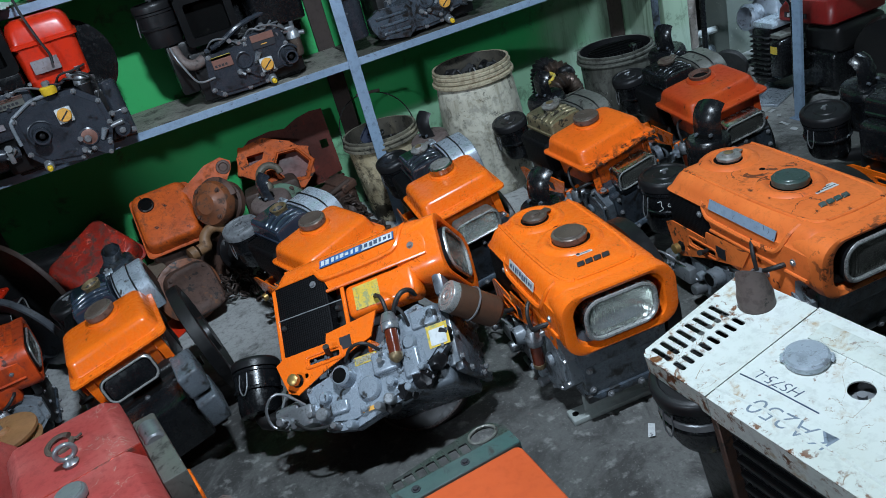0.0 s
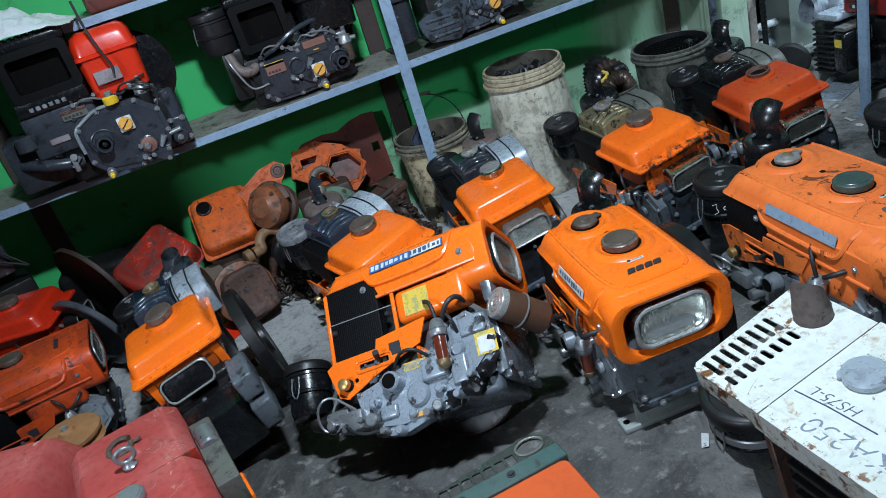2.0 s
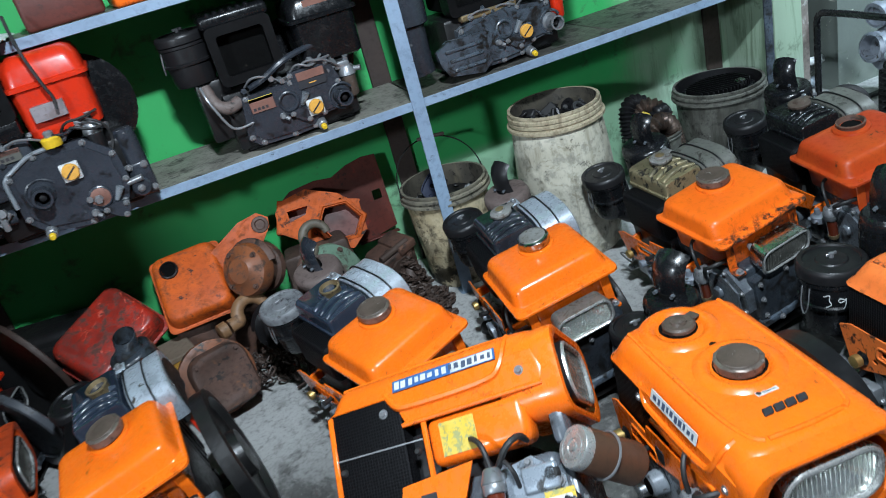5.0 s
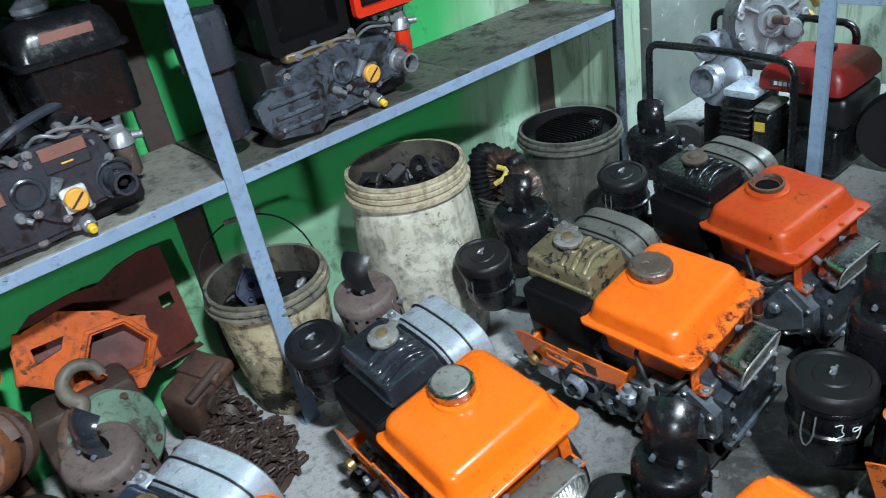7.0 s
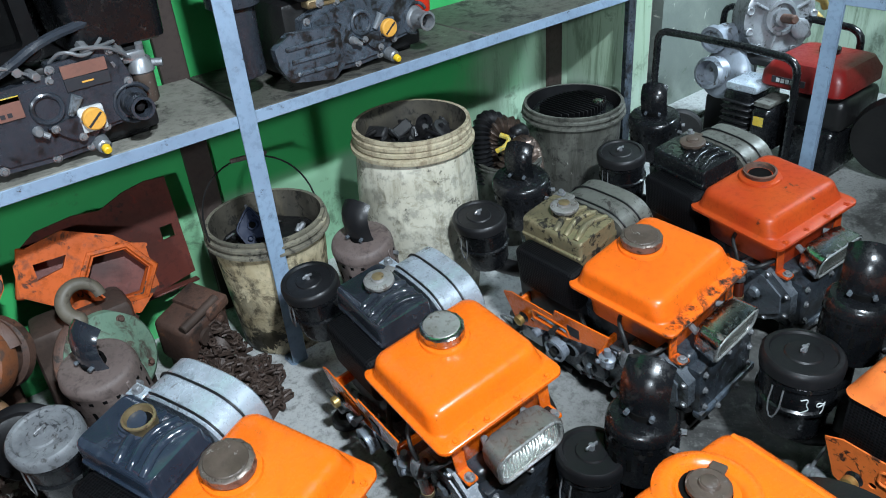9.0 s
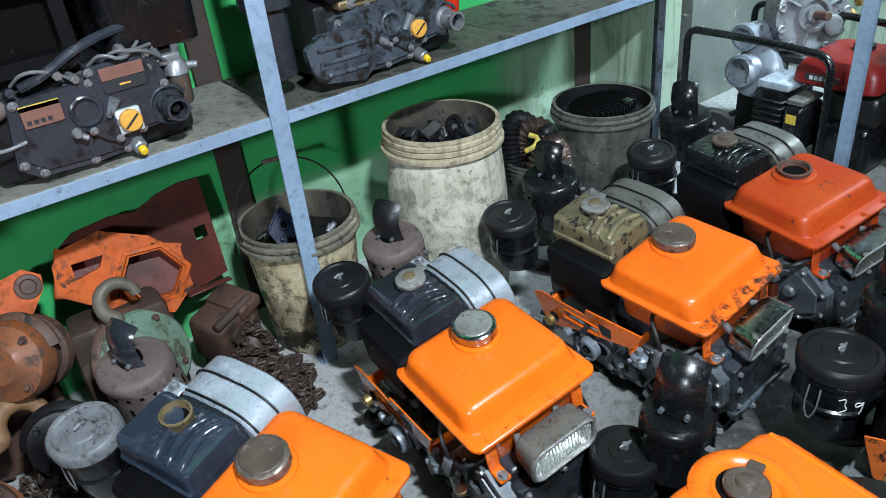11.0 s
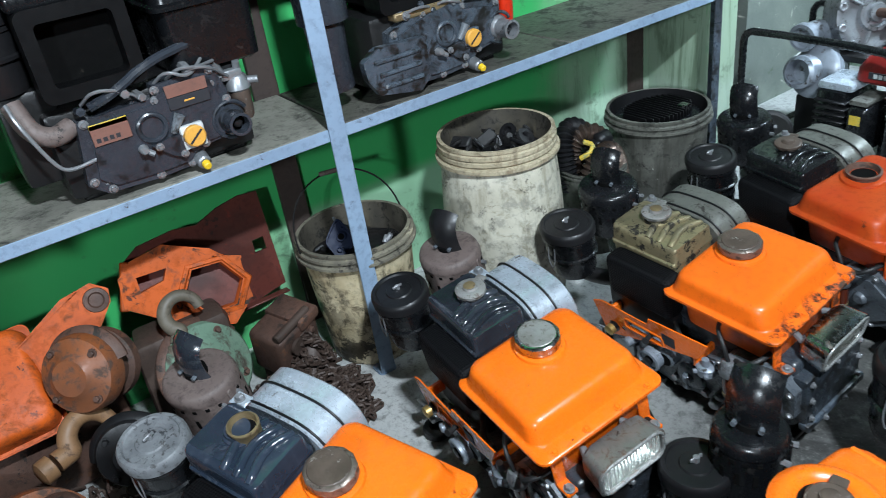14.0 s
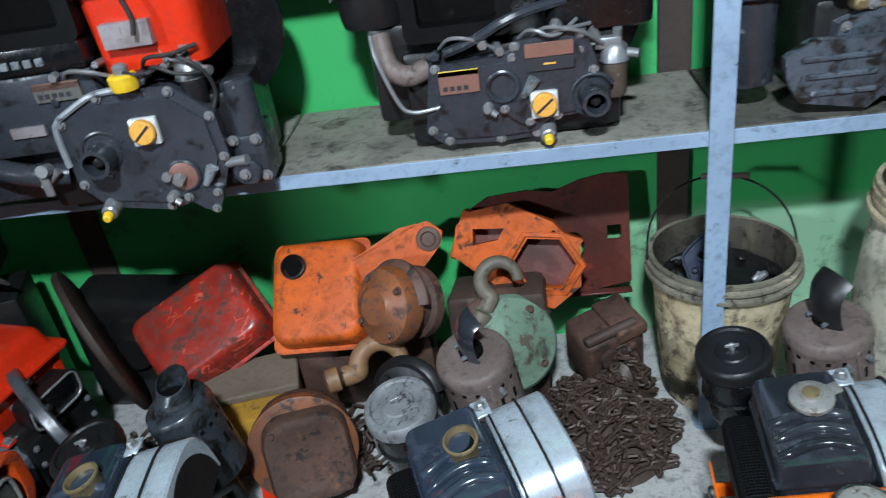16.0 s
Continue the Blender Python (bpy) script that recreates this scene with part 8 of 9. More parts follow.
box(bm, (1.572, -2.2, 0.70), (2.3, -0.535, 0.715), 0.002, 1)
part("board", bm, "board", p)

# wheels leaning behind the second rack, and bits on the floor there
for x, y, a, b, r, mt in ((1.93, -0.66, 72, 20, 0.17, "iron"), (2.03, -0.74, 66, 12, 0.19, "iron")):
    p = thing("flywheel_disc", "dark cast flywheel leaning on its edge", "flywheel", pose(x, y, 0.175, 0, a, b))
    bm = mesh()
    lathe(bm, [(0.03, -0.02), (r * 0.85, -0.02), (r, -0.015), (r, 0.02), (r * 0.86, 0.022), (r * 0.8, 0.006), (r * 0.3, 0.004), (r * 0.26, 0.03), (0.02, 0.03)], 44)
    part("disc", bm, mt, p)
p = thing("dark_disc", "black round rubber disc standing on edge", "disc", pose(1.73, 0.06, 0.085, 0, 78, 30))
bm = mesh()
lathe(bm, [(0.01, -0.012), (0.075, -0.012), (0.082, -0.006), (0.082, 0.008), (0.07, 0.012), (0.01, 0.01)], 32)
part("disc", bm, "rubber", p)
p = thing("small_pot", "small white-rimmed pot on the floor", "pot", pose(1.70, 0.20, 0))
bm = mesh()
lathe(bm, [(0.05, 0), (0.055, 0.01), (0.055, 0.075), (0.06, 0.08), (0.06, 0.084), (0.048, 0.084), (0.045, 0.05), (0.002, 0.05)], 28)
part("pot", bm, "alu", p)
# pipes stacked in the opening
for k, (z, y, r, mt) in enumerate(((0.03, 0.50, 0.026, "alu"), (0.085, 0.52, 0.024, "label_white"), (0.03, 0.58, 0.028, "alu_dark"), (0.14, 0.47, 0.018, "label_white"), (0.09, 0.60, 0.02, "alu_dark"))):
    p = thing("pipe", "pale pipe lying in the wall opening", "pipe", pose(1.9, y, z, 0, 0, (-6, 4, 2, -12, 5)[k]), group="pipes in the opening")
    bm = mesh()
    rod(bm, (-0.5, 0, 0), (0.55, 0, 0), r, 16)
    part("pipe_body", bm, mt, p)
for k in range(5):
    p = thing("standing_plank", "weathered wooden plank leaning in the opening", "plank", pose(1.66 + 0.075 * k, 0.66 + 0.03 * (k % 2), 0.0, -6, 3 * (k % 3 - 1), 6 * k), group="planks in the opening")
    bm = mesh()
    box(bm, (-0.028, -0.012, 0), (0.028, 0.012, 1.5 + 0.1 * (k % 3)), 0.003, 1)
    part("plank", bm, "wood", p)


# ---- scrap under the shelf ----
def frame_pose(x, y, z, tilt, spin, turn=0):
    """A face that looks out from the wall: leaned back by tilt, spun in its plane, turned about the upright."""
    return pose(x, y, z, 0, 0, turn) @ pose(0, 0, 0, tilt) @ pose(0, 0, 0, 0, 0, spin)


def loose_tank(label, m, hx, hy, depth, material, hole=None, flange=0.006):
    p = thing("scrap_fuel_tank", label, "tank", m, "scrap under the shelf")
    bm = mesh()
    rings(bm, [rrect(a, b, r, z, 0, 0, 5) for z, a, b, r in ((-depth * 1.6, hx * 0.8, hy * 0.8, 0.03), (-depth * 1.5, hx * 0.92, hy * 0.92, 0.035), (-depth - 0.004, hx * 0.95, hy * 0.95, 0.034), (-depth - 0.003, hx + flange, hy + flange, 0.02), (-depth + 0.004, hx + flange, hy + flange, 0.02), (-depth + 0.005, hx, hy, 0.032), (-depth * 0.35, hx * 0.97, hy * 0.965, 0.034), (-depth * 0.12, hx * 0.93, hy * 0.92, 0.034), (-0.002, hx * 0.86, hy * 0.86, 0.032), (0, hx * 0.8, hy * 0.8, 0.03))])
    dent(bm, 0.004, 9, hx * 30)
    t = part("shell", bm, material, p)
    bm = mesh()
    rings(bm, [rrect(hx + flange + 0.003, hy + flange + 0.003, 0.02, z, 0, 0, 5) for z in (-depth - 0.0025, -depth + 0.0035)])
    part("seam_flange", bm, material, p)
    if hole:
        bm = mesh()
        lathe(bm, [(0.030, -0.004), (0.029, 0.007), (0.025, 0.009), (0.022, 0.004), (0.021, -0.012), (0.002, -0.012)], 26, Matrix.Translation((hole[0], hole[1], 0)))
        neck = part("filler_neck", bm, "soot", t)
        # the neck's inner shade is a black disc at its mouth
        bm = mesh()
        lathe(bm, [(0.021, 0.0005), (0.002, 0.001)], 22, Matrix.Translation((hole[0], hole[1], 0)))
        part("neck_hole", bm, "dark", neck)
    return p


loose_tank("rusty orange fuel tank leaning on the scrap, cap missing", frame_pose(-0.834, 0.140, 0.345, 44, 2, -3), 0.108, 0.122, 0.062, "orange_dirty", (-0.050, 0.058))
loose_tank("scratched red fuel tank lying askew on the scrap", frame_pose(-1.125, 0.12, 0.295, 40, 32, 4), 0.142, 0.110, 0.085, "red_old")


def chain_hoist(label, m, r, w, material, side="rust"):
    """Hoist body: two dished covers, a grooved wheel between them, a hanger strap."""
    p = thing("chain_hoist", label, "hoist", m, "scrap under the shelf")
    bm = mesh()
    lathe(bm, [(0.01, w * 0.5 + 0.012), (r * 0.45, w * 0.5 + 0.012), (r * 0.6, w * 0.5), (r * 0.93, w * 0.42), (r, w * 0.30), (r, w * 0.1), (r * 0.9, w * 0.06), (r * 0.9, 0.0)], 36)
    part("cover", bm, material, p)
    bm = mesh()
    lathe(bm, [(r * 0.9, 0.0), (r * 0.82, -w * 0.05), (r * 0.82, -w * 0.2), (r * 0.95, -w * 0.25), (r * 0.95, -w * 0.42), (r * 0.8, -w * 0.5), (0.01, -w * 0.55)], 36)
    part("chain_wheel", bm, side, p)
    bm = mesh()
    tube(bm, [(r * 1.03 * math.cos(a), r * 1.03 * math.sin(a), w * 0.12) for a in [math.pi * (0.1 + 0.9 * i / 20) for i in range(21)]], 0.008, 8, flat=1.8)
    part("strap", bm, side, p)
    bolts(p, [(r * 0.78 * math.cos(a), r * 0.78 * math.sin(a), w * 0.45) for a in (0.8, 2.34, 3.94, 5.48)], 0.007, 0.008, side)
    return p


chain_hoist("rusty orange chain hoist body", pose(-0.635, 0.085, 0.325, 66, 0, -42), 0.085, 0.13, "rust_orange", "rust")
p = thing("chain_hoist", "brown rusty chain hoist body with a tan band, on the floor", "hoist", pose(-0.855, -0.11, 0.125, 70, 0, 16), "scrap under the shelf")
bm = mesh()
lathe(bm, [(0.01, -0.09), (0.07, -0.085), (0.10, -0.06), (0.108, -0.03), (0.108, -0.005), (0.098, 0.0), (0.098, 0.008)], 36)
dent(bm, 0.003, 20, 2)
part("drum", bm, "rust", p)
bm = mesh()
lathe(bm, [(0.098, 0.006), (0.113, 0.008), (0.114, 0.036), (0.100, 0.040), (0.01, 0.041)], 36)
part("band", bm, "rust_orange", p, "tan rusty band")
bm = mesh()
rings(bm, [rrect(hx, hy, rr, z, 0.012, -0.008, 6) for z, hx, hy, rr in ((0.038, 0.088, 0.094, 0.05), (0.072, 0.086, 0.092, 0.05), (0.080, 0.080, 0.086, 0.046), (0.082, 0.066, 0.072, 0.04), (0.079, 0.060, 0.066, 0.036), (0.079, 0.02, 0.02, 0.01))])
dent(bm, 0.003, 24, 5)
part("gear_case", bm, "rust", p, "rounded square gear case")
bolts(p, [(0.075, 0.06, 0.08), (-0.05, 0.06, 0.08), (0.075, -0.08, 0.08), (-0.05, -0.08, 0.08)], 0.007, 0.006, "rust")
chain_hoist("worn green chain hoist", pose(-0.415, 0.085, 0.200, 62, 0, 22), 0.108, 0.08, "hoist_green", "rust")
chain_hoist("black chain wheel lying among the scrap", pose(-0.63, -0.02, 0.16, 70, 0, -20), 0.075, 0.06, "soot", "soot")


def hook(label, m, material, s=1.0):
    p = thing("lifting_hook", label, "hook", m, "scrap under the shelf")
    pts = [(0.0, 0.062, 0), (0.0, 0.04, 0)] + [(0.036 * math.cos(a), 0.036 * math.sin(a), 0) for a in [math.pi * (0.5 - 1.35 * i / 12) for i in range(13)]]
    bm = mesh()
    pts = [Vector(v) * s for v in pts]
    tube(bm, pts, [0.017 * s, 0.011 * s], 14, smooth=2)
    part("hook_body", bm, material, p)
    bm = mesh()
    lathe(bm, [(0.012 * s, 0.0), (0.02 * s, 0.004), (0.02 * s, 0.022 * s), (0.012 * s, 0.026 * s)], 18, Matrix.Translation((0, 0.066 * s, 0)) @ turned(rx=-90))
    part("swivel", bm, material, p)


hook("rusty tan lifting hook", pose(-0.69, 0.020, 0.215, 60, 15, 10) @ turned(rz=110), "hook_tan", 1.35)
hook("dusty grey steel lifting hook on the casting", pose(-0.418, 0.115, 0.345, 65, 0, 0) @ turned(rz=150), "hook_olive", 1.12)

# orange bracket and the framed casting
p = thing("orange_bracket", "bent orange sheet steel bracket", "bracket", frame_pose(-0.645, 0.185, 0.385, 66, 24) @ Matrix.Scale(1.2, 4), "scrap under the shelf")
bm = mesh()
plate(bm, [(-0.10, -0.045), (0.03, -0.045), (0.085, -0.02), (0.10, 0.0), (0.085, 0.03), (0.03, 0.045), (-0.10, 0.035)], [circle(0.07, 0.0, 0.013, 14)], 0.004)
part("web", bm, "orange_dirty", p)
bm = mesh()
lathe(bm, [(0.024, 0.003), (0.022, 0.007), (0.015, 0.008), (0.012, 0.004)], 20, Matrix.Translation((0.07, 0.0, 0)))
part("eye_ring", bm, "rust", p, "rusty ring round the eye")
bm = mesh()
box(bm, (-0.10, 0.032, -0.06), (0.06, 0.037, 0.004), 0.0015, 1)
box(bm, (-0.10, -0.047, -0.045), (0.03, -0.042, 0.004), 0.0015, 1)
part("flange", bm, "orange_dirty", p)
p = thing("cast_housing", "worn orange cast housing with a hexagonal opening", "casting", frame_pose(-0.370, 0.215, 0.350, 66, -20, -4), "scrap under the shelf")
bm = mesh()
hexa = [(0.060 + 0.072 * math.cos(math.pi / 3 * k + 0.3), -0.005 + 0.062 * math.sin(math.pi / 3 * k + 0.3)) for k in range(6)]
plate(bm, [(-0.155, 0.02), (-0.13, 0.06), (-0.06, 0.10), (0.05, 0.09), (0.125, 0.05), (0.15, -0.03), (0.11, -0.095), (0.03, -0.10), (-0.06, -0.075), (-0.14, -0.05)],
      [hexa, [(-0.115, 0.022), (-0.05, 0.045), (-0.055, 0.015), (-0.105, -0.012)], slot(0.09, 0.068, 0.035, 0.004, 0.003)], 0.048, Matrix.Translation((0, 0, -0.026)))
dent(bm, 0.003, 14, 3)
part("casting", bm, "orange_rusty", p)
bm = mesh()
rings(bm, [[(0.060 + (x - 0.060) * k, -0.005 + (y + 0.005) * k, z) for x, y in hexa] for k, z in ((1.32, 0.018), (1.26, 0.025), (1.12, 0.027), (1.0, 0.018), (0.97, -0.01))], cap0=False, cap1=False)
part("opening_lip", bm, "orange_rusty", p, "broad chamfered lip")
bm = mesh()
plate(bm, [(-0.125, -0.04), (0.13, -0.075), (0.13, 0.04), (0.04, 0.075), (-0.10, 0.05)], [], 0.004, Matrix.Translation((0, 0, -0.034)))
part("back_plate", bm, "red_brown", p)
bm = mesh()
box(bm, (-0.15, -0.055, -0.045), (-0.13, 0.06, 0.02), 0.003, 1)
part("flange", bm, "orange_rusty", p)

# red oxide plate against the wall
p = thing("steel_plate", "red-brown steel plate with cut-outs leaning on the wall", "plate", pose(-0.285, 0.285, 0.187, 84, 0, 0), "scrap under the shelf")
bm = mesh()
plate(bm, [(-0.185, 0.17), (-0.19, 0.24), (-0.15, 0.265), (-0.06, 0.272), (0.0, 0.262), (0.06, 0.285), (0.12, 0.295), (0.17, 0.29), (0.172, 0.02), (0.06, 0.0), (-0.05, 0.0), (-0.17, 0.0)], [circle(-0.125, 0.225, 0.028, 18, 0.022), slot(0.135, 0.15, 0.016, 0.018, 0.002), circle(0.04, 0.125, 0.026, 14, 0.035)], 0.006)
part("sheet", bm, "red_brown", p)
bm = mesh()
box(bm, (0.02, 0.0, 0.006), (0.17, 0.006, 0.03), 0.002, 1)
part("fold", bm, "red_brown", p)

# brown greasy block and the heap of chain
p = thing("winch_block", "greasy brown winch block draped with chain", "winch", pose(-0.195, 0.165, 0.0, 8, -6, 25) @ Matrix.Scale(0.88, 4), "scrap under the shelf")
bm = mesh()
box(bm, (-0.085, -0.07, 0.09), (0.07, 0.06, 0.24), 0.02, 3)
dent(bm, 0.008, 14, 7)
part("body", bm, "rust", p)
bm = mesh()
rod(bm, (-0.03, -0.075, 0.19), (-0.03, -0.085, 0.19), 0.026, 20)
part("socket", bm, "chain", p)
bm = mesh()
box(bm, (-0.07, -0.06, 0.0), (0.06, 0.05, 0.10), 0.015, 2)
part("base", bm, "rust", p)
bm = mesh()
box(bm, (0.0, -0.078, 0.215), (0.085, 0.055, 0.252), 0.008, 2)
part("side_plate", bm, "rust", p)
bm = mesh()
rod(bm, (-0.08, -0.05, 0.245), (0.06, -0.055, 0.25), 0.014, 14, None, 0.003)
part("hinge_pin", bm, "chain", p)
for k in range(5):
    bm = mesh()
    box(bm, (0.068, -0.06 + 0.024 * k, 0.08), (0.082, -0.048 + 0.024 * k, 0.21), 0.003, 1)
    part("tooth_rib", bm, "rust", p)
bolts(p, [(-0.06, -0.074, 0.13), (0.03, -0.074, 0.13), (0.035, -0.076, 0.20)], 0.010, 0.010, "rust", "-y")


def chain_link():
    bm = mesh()
    a, b = 0.0085, 0.0055
    pts = [(a + b * math.cos(t), b * math.sin(t) * 1.25, 0) for t in (-1.2, 0, 1.2)] + [(-a + b * math.cos(t), b * math.sin(t) * 1.25, 0) for t in (1.94, 3.14, 4.34)]
    tube(bm, pts, 0.0040, 5, closed=True)
    return bm


def heap(x, y):
    """Height of the heap of chain at a place."""
    d1 = ((x + 0.225) / 0.15) ** 2 + ((y - 0.0) / 0.17) ** 2
    d2 = ((x + 0.16) / 0.07) ** 2 + ((y - 0.10) / 0.08) ** 2
    return max(0.0, 0.085 * (1 - d1)) + max(0.0, 0.10 * (1 - d2))


rnd = random.Random(5)
pile = thing("chain_heap", "heap of rusty brown hoist chain on the floor", "chain", kind="")
bm = mesh()
n = 14
rows = [[(-0.225 + 0.15 * math.cos(2 * math.pi * k / 28) * f, 0.17 * math.sin(2 * math.pi * k / 28) * f, 0) for k in range(28)] for f in (1.0, 0.8, 0.6, 0.4, 0.2, 0.03)]
rings(bm, [[(x, y, max(0.0, heap(x, y) - 0.012)) for x, y, z in r] for r in rows], cap0=False)
part("chain_core", bm, "chain", pile)
link_ob = part("link", chain_link(), "chain", pile)
first, count = True, 0
extra = bmesh.new()
for strand in range(46):
    x, y = -0.225 + rnd.uniform(-0.12, 0.12), rnd.uniform(-0.14, 0.15)
    ang, bend = rnd.uniform(0, 6.28), rnd.uniform(-0.5, 0.5)
    for k in range(rnd.randint(8, 16)):
        x, y = x + 0.0165 * math.cos(ang), y + 0.0165 * math.sin(ang)
        ang += bend * 0.5 + rnd.uniform(-0.2, 0.2)
        inside = ((x + 0.225) / 0.16) ** 2 + (y / 0.18) ** 2
        if inside > 1.08:
            ang += 1.6
            continue
        m = pose(x, y, heap(x, y) + 0.006 + rnd.uniform(0, 0.012), (70 if k % 2 else 8) + rnd.uniform(-10, 10), rnd.uniform(-8, 8), math.degrees(ang))
        if count < 290:
            if first:
                link_ob.matrix_basis, first = m, False
            else:
                again(link_ob, m, pile)
        else:
            absorb(extra, chain_link(), m)
        count += 1
for cx, cy, n in ((-0.62, -0.07, 60), (-0.72, -0.02, 50), (-1.18, 0.06, 110), (-1.22, -0.02, 60)):
    for k in range(n):
        absorb(extra, chain_link(), pose(cx + rnd.gauss(0, 0.045), cy + rnd.gauss(0, 0.045), 0.01 + abs(rnd.gauss(0, 0.05)), rnd.uniform(0, 180), rnd.uniform(0, 180), rnd.uniform(0, 360)))
tagged(part("loose_chain", extra, "chain"), "loose rusty chain lying among the scrap", "chain", kind="stuff")

# ochre box, boards and discs in the dark
p = thing("ochre_box", "dirty yellow steel box under the tanks", "box", pose(-1.02, 0.02, 0, 0, 0, 14), "scrap under the shelf")
bm = mesh()
box(bm, (-0.12, -0.09, 0), (0.12, 0.10, 0.15), 0.006, 2)
dent(bm, 0.004, 12, 2)
part("body", bm, "ochre", p)
bm = mesh()
box(bm, (-0.125, -0.02, 0.15), (0.13, 0.12, 0.17), 0.004, 1)
part("lid_board", bm, "wood", p)
p = thing("scrap_block", "oily iron casting propping the scrap", "casting", pose(-0.80, 0.22, 0, 0, 0, 4), "scrap under the shelf")
bm = mesh()
box(bm, (-0.14, -0.08, 0), (0.20, 0.10, 0.20), 0.02, 2)
dent(bm, 0.012, 10, 4)
part("body", bm, "rust", p)
p = thing("scrap_block", "rusty iron casting under the orange frame", "casting", pose(-0.42, 0.17, 0, 0, 0, -5), "scrap under the shelf")
bm = mesh()
box(bm, (-0.12, -0.05, 0), (0.10, 0.06, 0.30), 0.02, 2)
dent(bm, 0.012, 10, 6)
part("body", bm, "chain", p)
# added dark block: covers wall that should lie in darkness
p = thing("scrap_block", "black casting added to hide the lit wall behind the red tank", "casting", pose(-1.29, 0.25, 0, 0, 0, -6), "scrap under the shelf")
bm = mesh()
box(bm, (-0.20, -0.07, 0), (0.15, 0.08, 0.33), 0.03, 3)
part("body", dent(bm, 0.015, 9, 8), "iron", p)
bm = mesh()
lathe(bm, [(0.09, 0.0), (0.085, 0.016), (0.05, 0.020), (0.045, 0.034), (0.01, 0.036)], 28, Matrix.Translation((-0.02, -0.072, 0.20)) @ turned(rx=90))
part("bearing_cover", bm, "iron", p)
for x, y, z, ry, rz, r, mt, lab in ((-1.345, 0.10, 0.28, 78, 36, 0.19, "plate_rust", "dark rusty steel disc leaning by the wall"), (-1.385, -0.085, 0.19, 76, 45, 0.155, "grey_mid", "blue-grey flywheel ring leaning on the engines")):
    p = thing("steel_disc", lab, "disc", pose(x, y, z, 0, ry, rz), "scrap under the shelf")
    bm = mesh()
    if mt == "grey_mid":
        lathe(bm, [(r * 0.30, -0.006), (r * 0.74, -0.006), (r * 0.78, -0.014), (r * 1.03, -0.014), (r * 1.06, -0.010), (r * 1.06, 0.008), (r * 1.03, 0.012), (r * 0.80, 0.012), (r * 0.74, 0.002), (r * 0.30, 0.002), (r * 0.28, -0.002), (r * 0.28, -0.005)], 48)
        bolts(p, [(r * 0.90 * math.cos(a), r * 0.90 * math.sin(a), 0.012) for a in [math.pi * i / 5 for i in range(10)]], 0.008, 0.007, "iron")
        bolts(p, [(r * 0.52 * math.cos(a), r * 0.52 * math.sin(a), 0.002) for a in [math.pi * i / 2 + 0.4 for i in range(4)]], 0.014, 0.004, "dark")
    else:
        lathe(bm, [(0.02, -0.008), (r * 0.98, -0.010), (r, -0.004), (r, 0.006), (r * 0.95, 0.010), (0.02, 0.006)], 48)
    part("disc", bm, mt, p)
p = thing("grey_control_box", "dark grey sheet metal box with black straps", "box", pose(-1.64, 0.17, 0.0, 0, 0, 20))
bm = mesh()
box(bm, (-0.14, -0.08, 0.44), (0.06, 0.10, 0.62), 0.01, 2)
part("body", bm, "grey_dark", p)
bm = mesh()
box(bm, (-0.12, -0.08, 0.0), (0.09, 0.08, 0.40), 0.01, 2)
part("pedestal", bm, "iron", p)
for k in range(2):
    bm = mesh()
    tube(bm, [(-0.12 + 0.1 * k, -0.104, 0.62), (0.0 + 0.05 * k, -0.108, 0.52), (0.10, -0.104, 0.45)], 0.004, 8)
    part("strap", bm, "rubber", p)
p = thing("red_flag_scrap", "small bright red folded sheet scrap on the floor", "scrap", pose(-0.93, -0.13, 0, 0, 0, 20))
bm = mesh()
plate(bm, [(-0.04, -0.05), (0.04, -0.04), (0.045, 0.05), (-0.035, 0.04)], [], 0.003, Matrix.Translation((0, 0, 0.02)) @ turned(rx=18, ry=-10))
part("sheet", bm, "red", p)

# ---- things in and round the drums ----
r7 = random.Random(11)


def scrap_in(parent, r, z, n, mats, size=0.03):
    bm = mesh()
    lathe(bm, [(r, z - 0.012), (r * 0.5, z - 0.002), (0.002, z)], 28)
    part("grease_bed", dent(bm, 0.006, 22, n), "soot", parent)
    for k in range(n):
        a, d = r7.uniform(0, 6.28), r * 0.8 * math.sqrt(r7.random())
        m = pose(d * math.cos(a), d * math.sin(a), z + r7.uniform(0.0, 0.02), r7.uniform(-50, 50), r7.uniform(-50, 50), r7.uniform(0, 360))
        s = size * r7.uniform(0.5, 1.1)
        bm = mesh()
        what = k % 4
        if what == 0:
            rod(bm, m @ Vector((-s * 1.6, 0, 0)), m @ Vector((s * 1.6, 0, 0)), s * 0.16, 8)
            name = "scrap_rod"
        elif what == 1:
            lathe(bm, [(s * 0.45, 0), (s * 0.8, 0.002), (s * 0.8, s * 0.4), (s * 0.45, s * 0.42), (s * 0.42, s * 0.1)], 16, m)
            name = "scrap_ring"
        elif what == 2:
            box(bm, (-s, -s * 0.5, 0), (s, s * 0.5, s * 0.5), 0.004, 1, m)
            name = "scrap_casting"
        else:
            rod(bm, m @ Vector((0, 0, 0)), m @ Vector((0, 0, s * 1.3)), s * 0.4, 8, s * 0.3, 0.002)
            name = "scrap_bolt"
        part(name, bm, r7.choice(mats), parent)


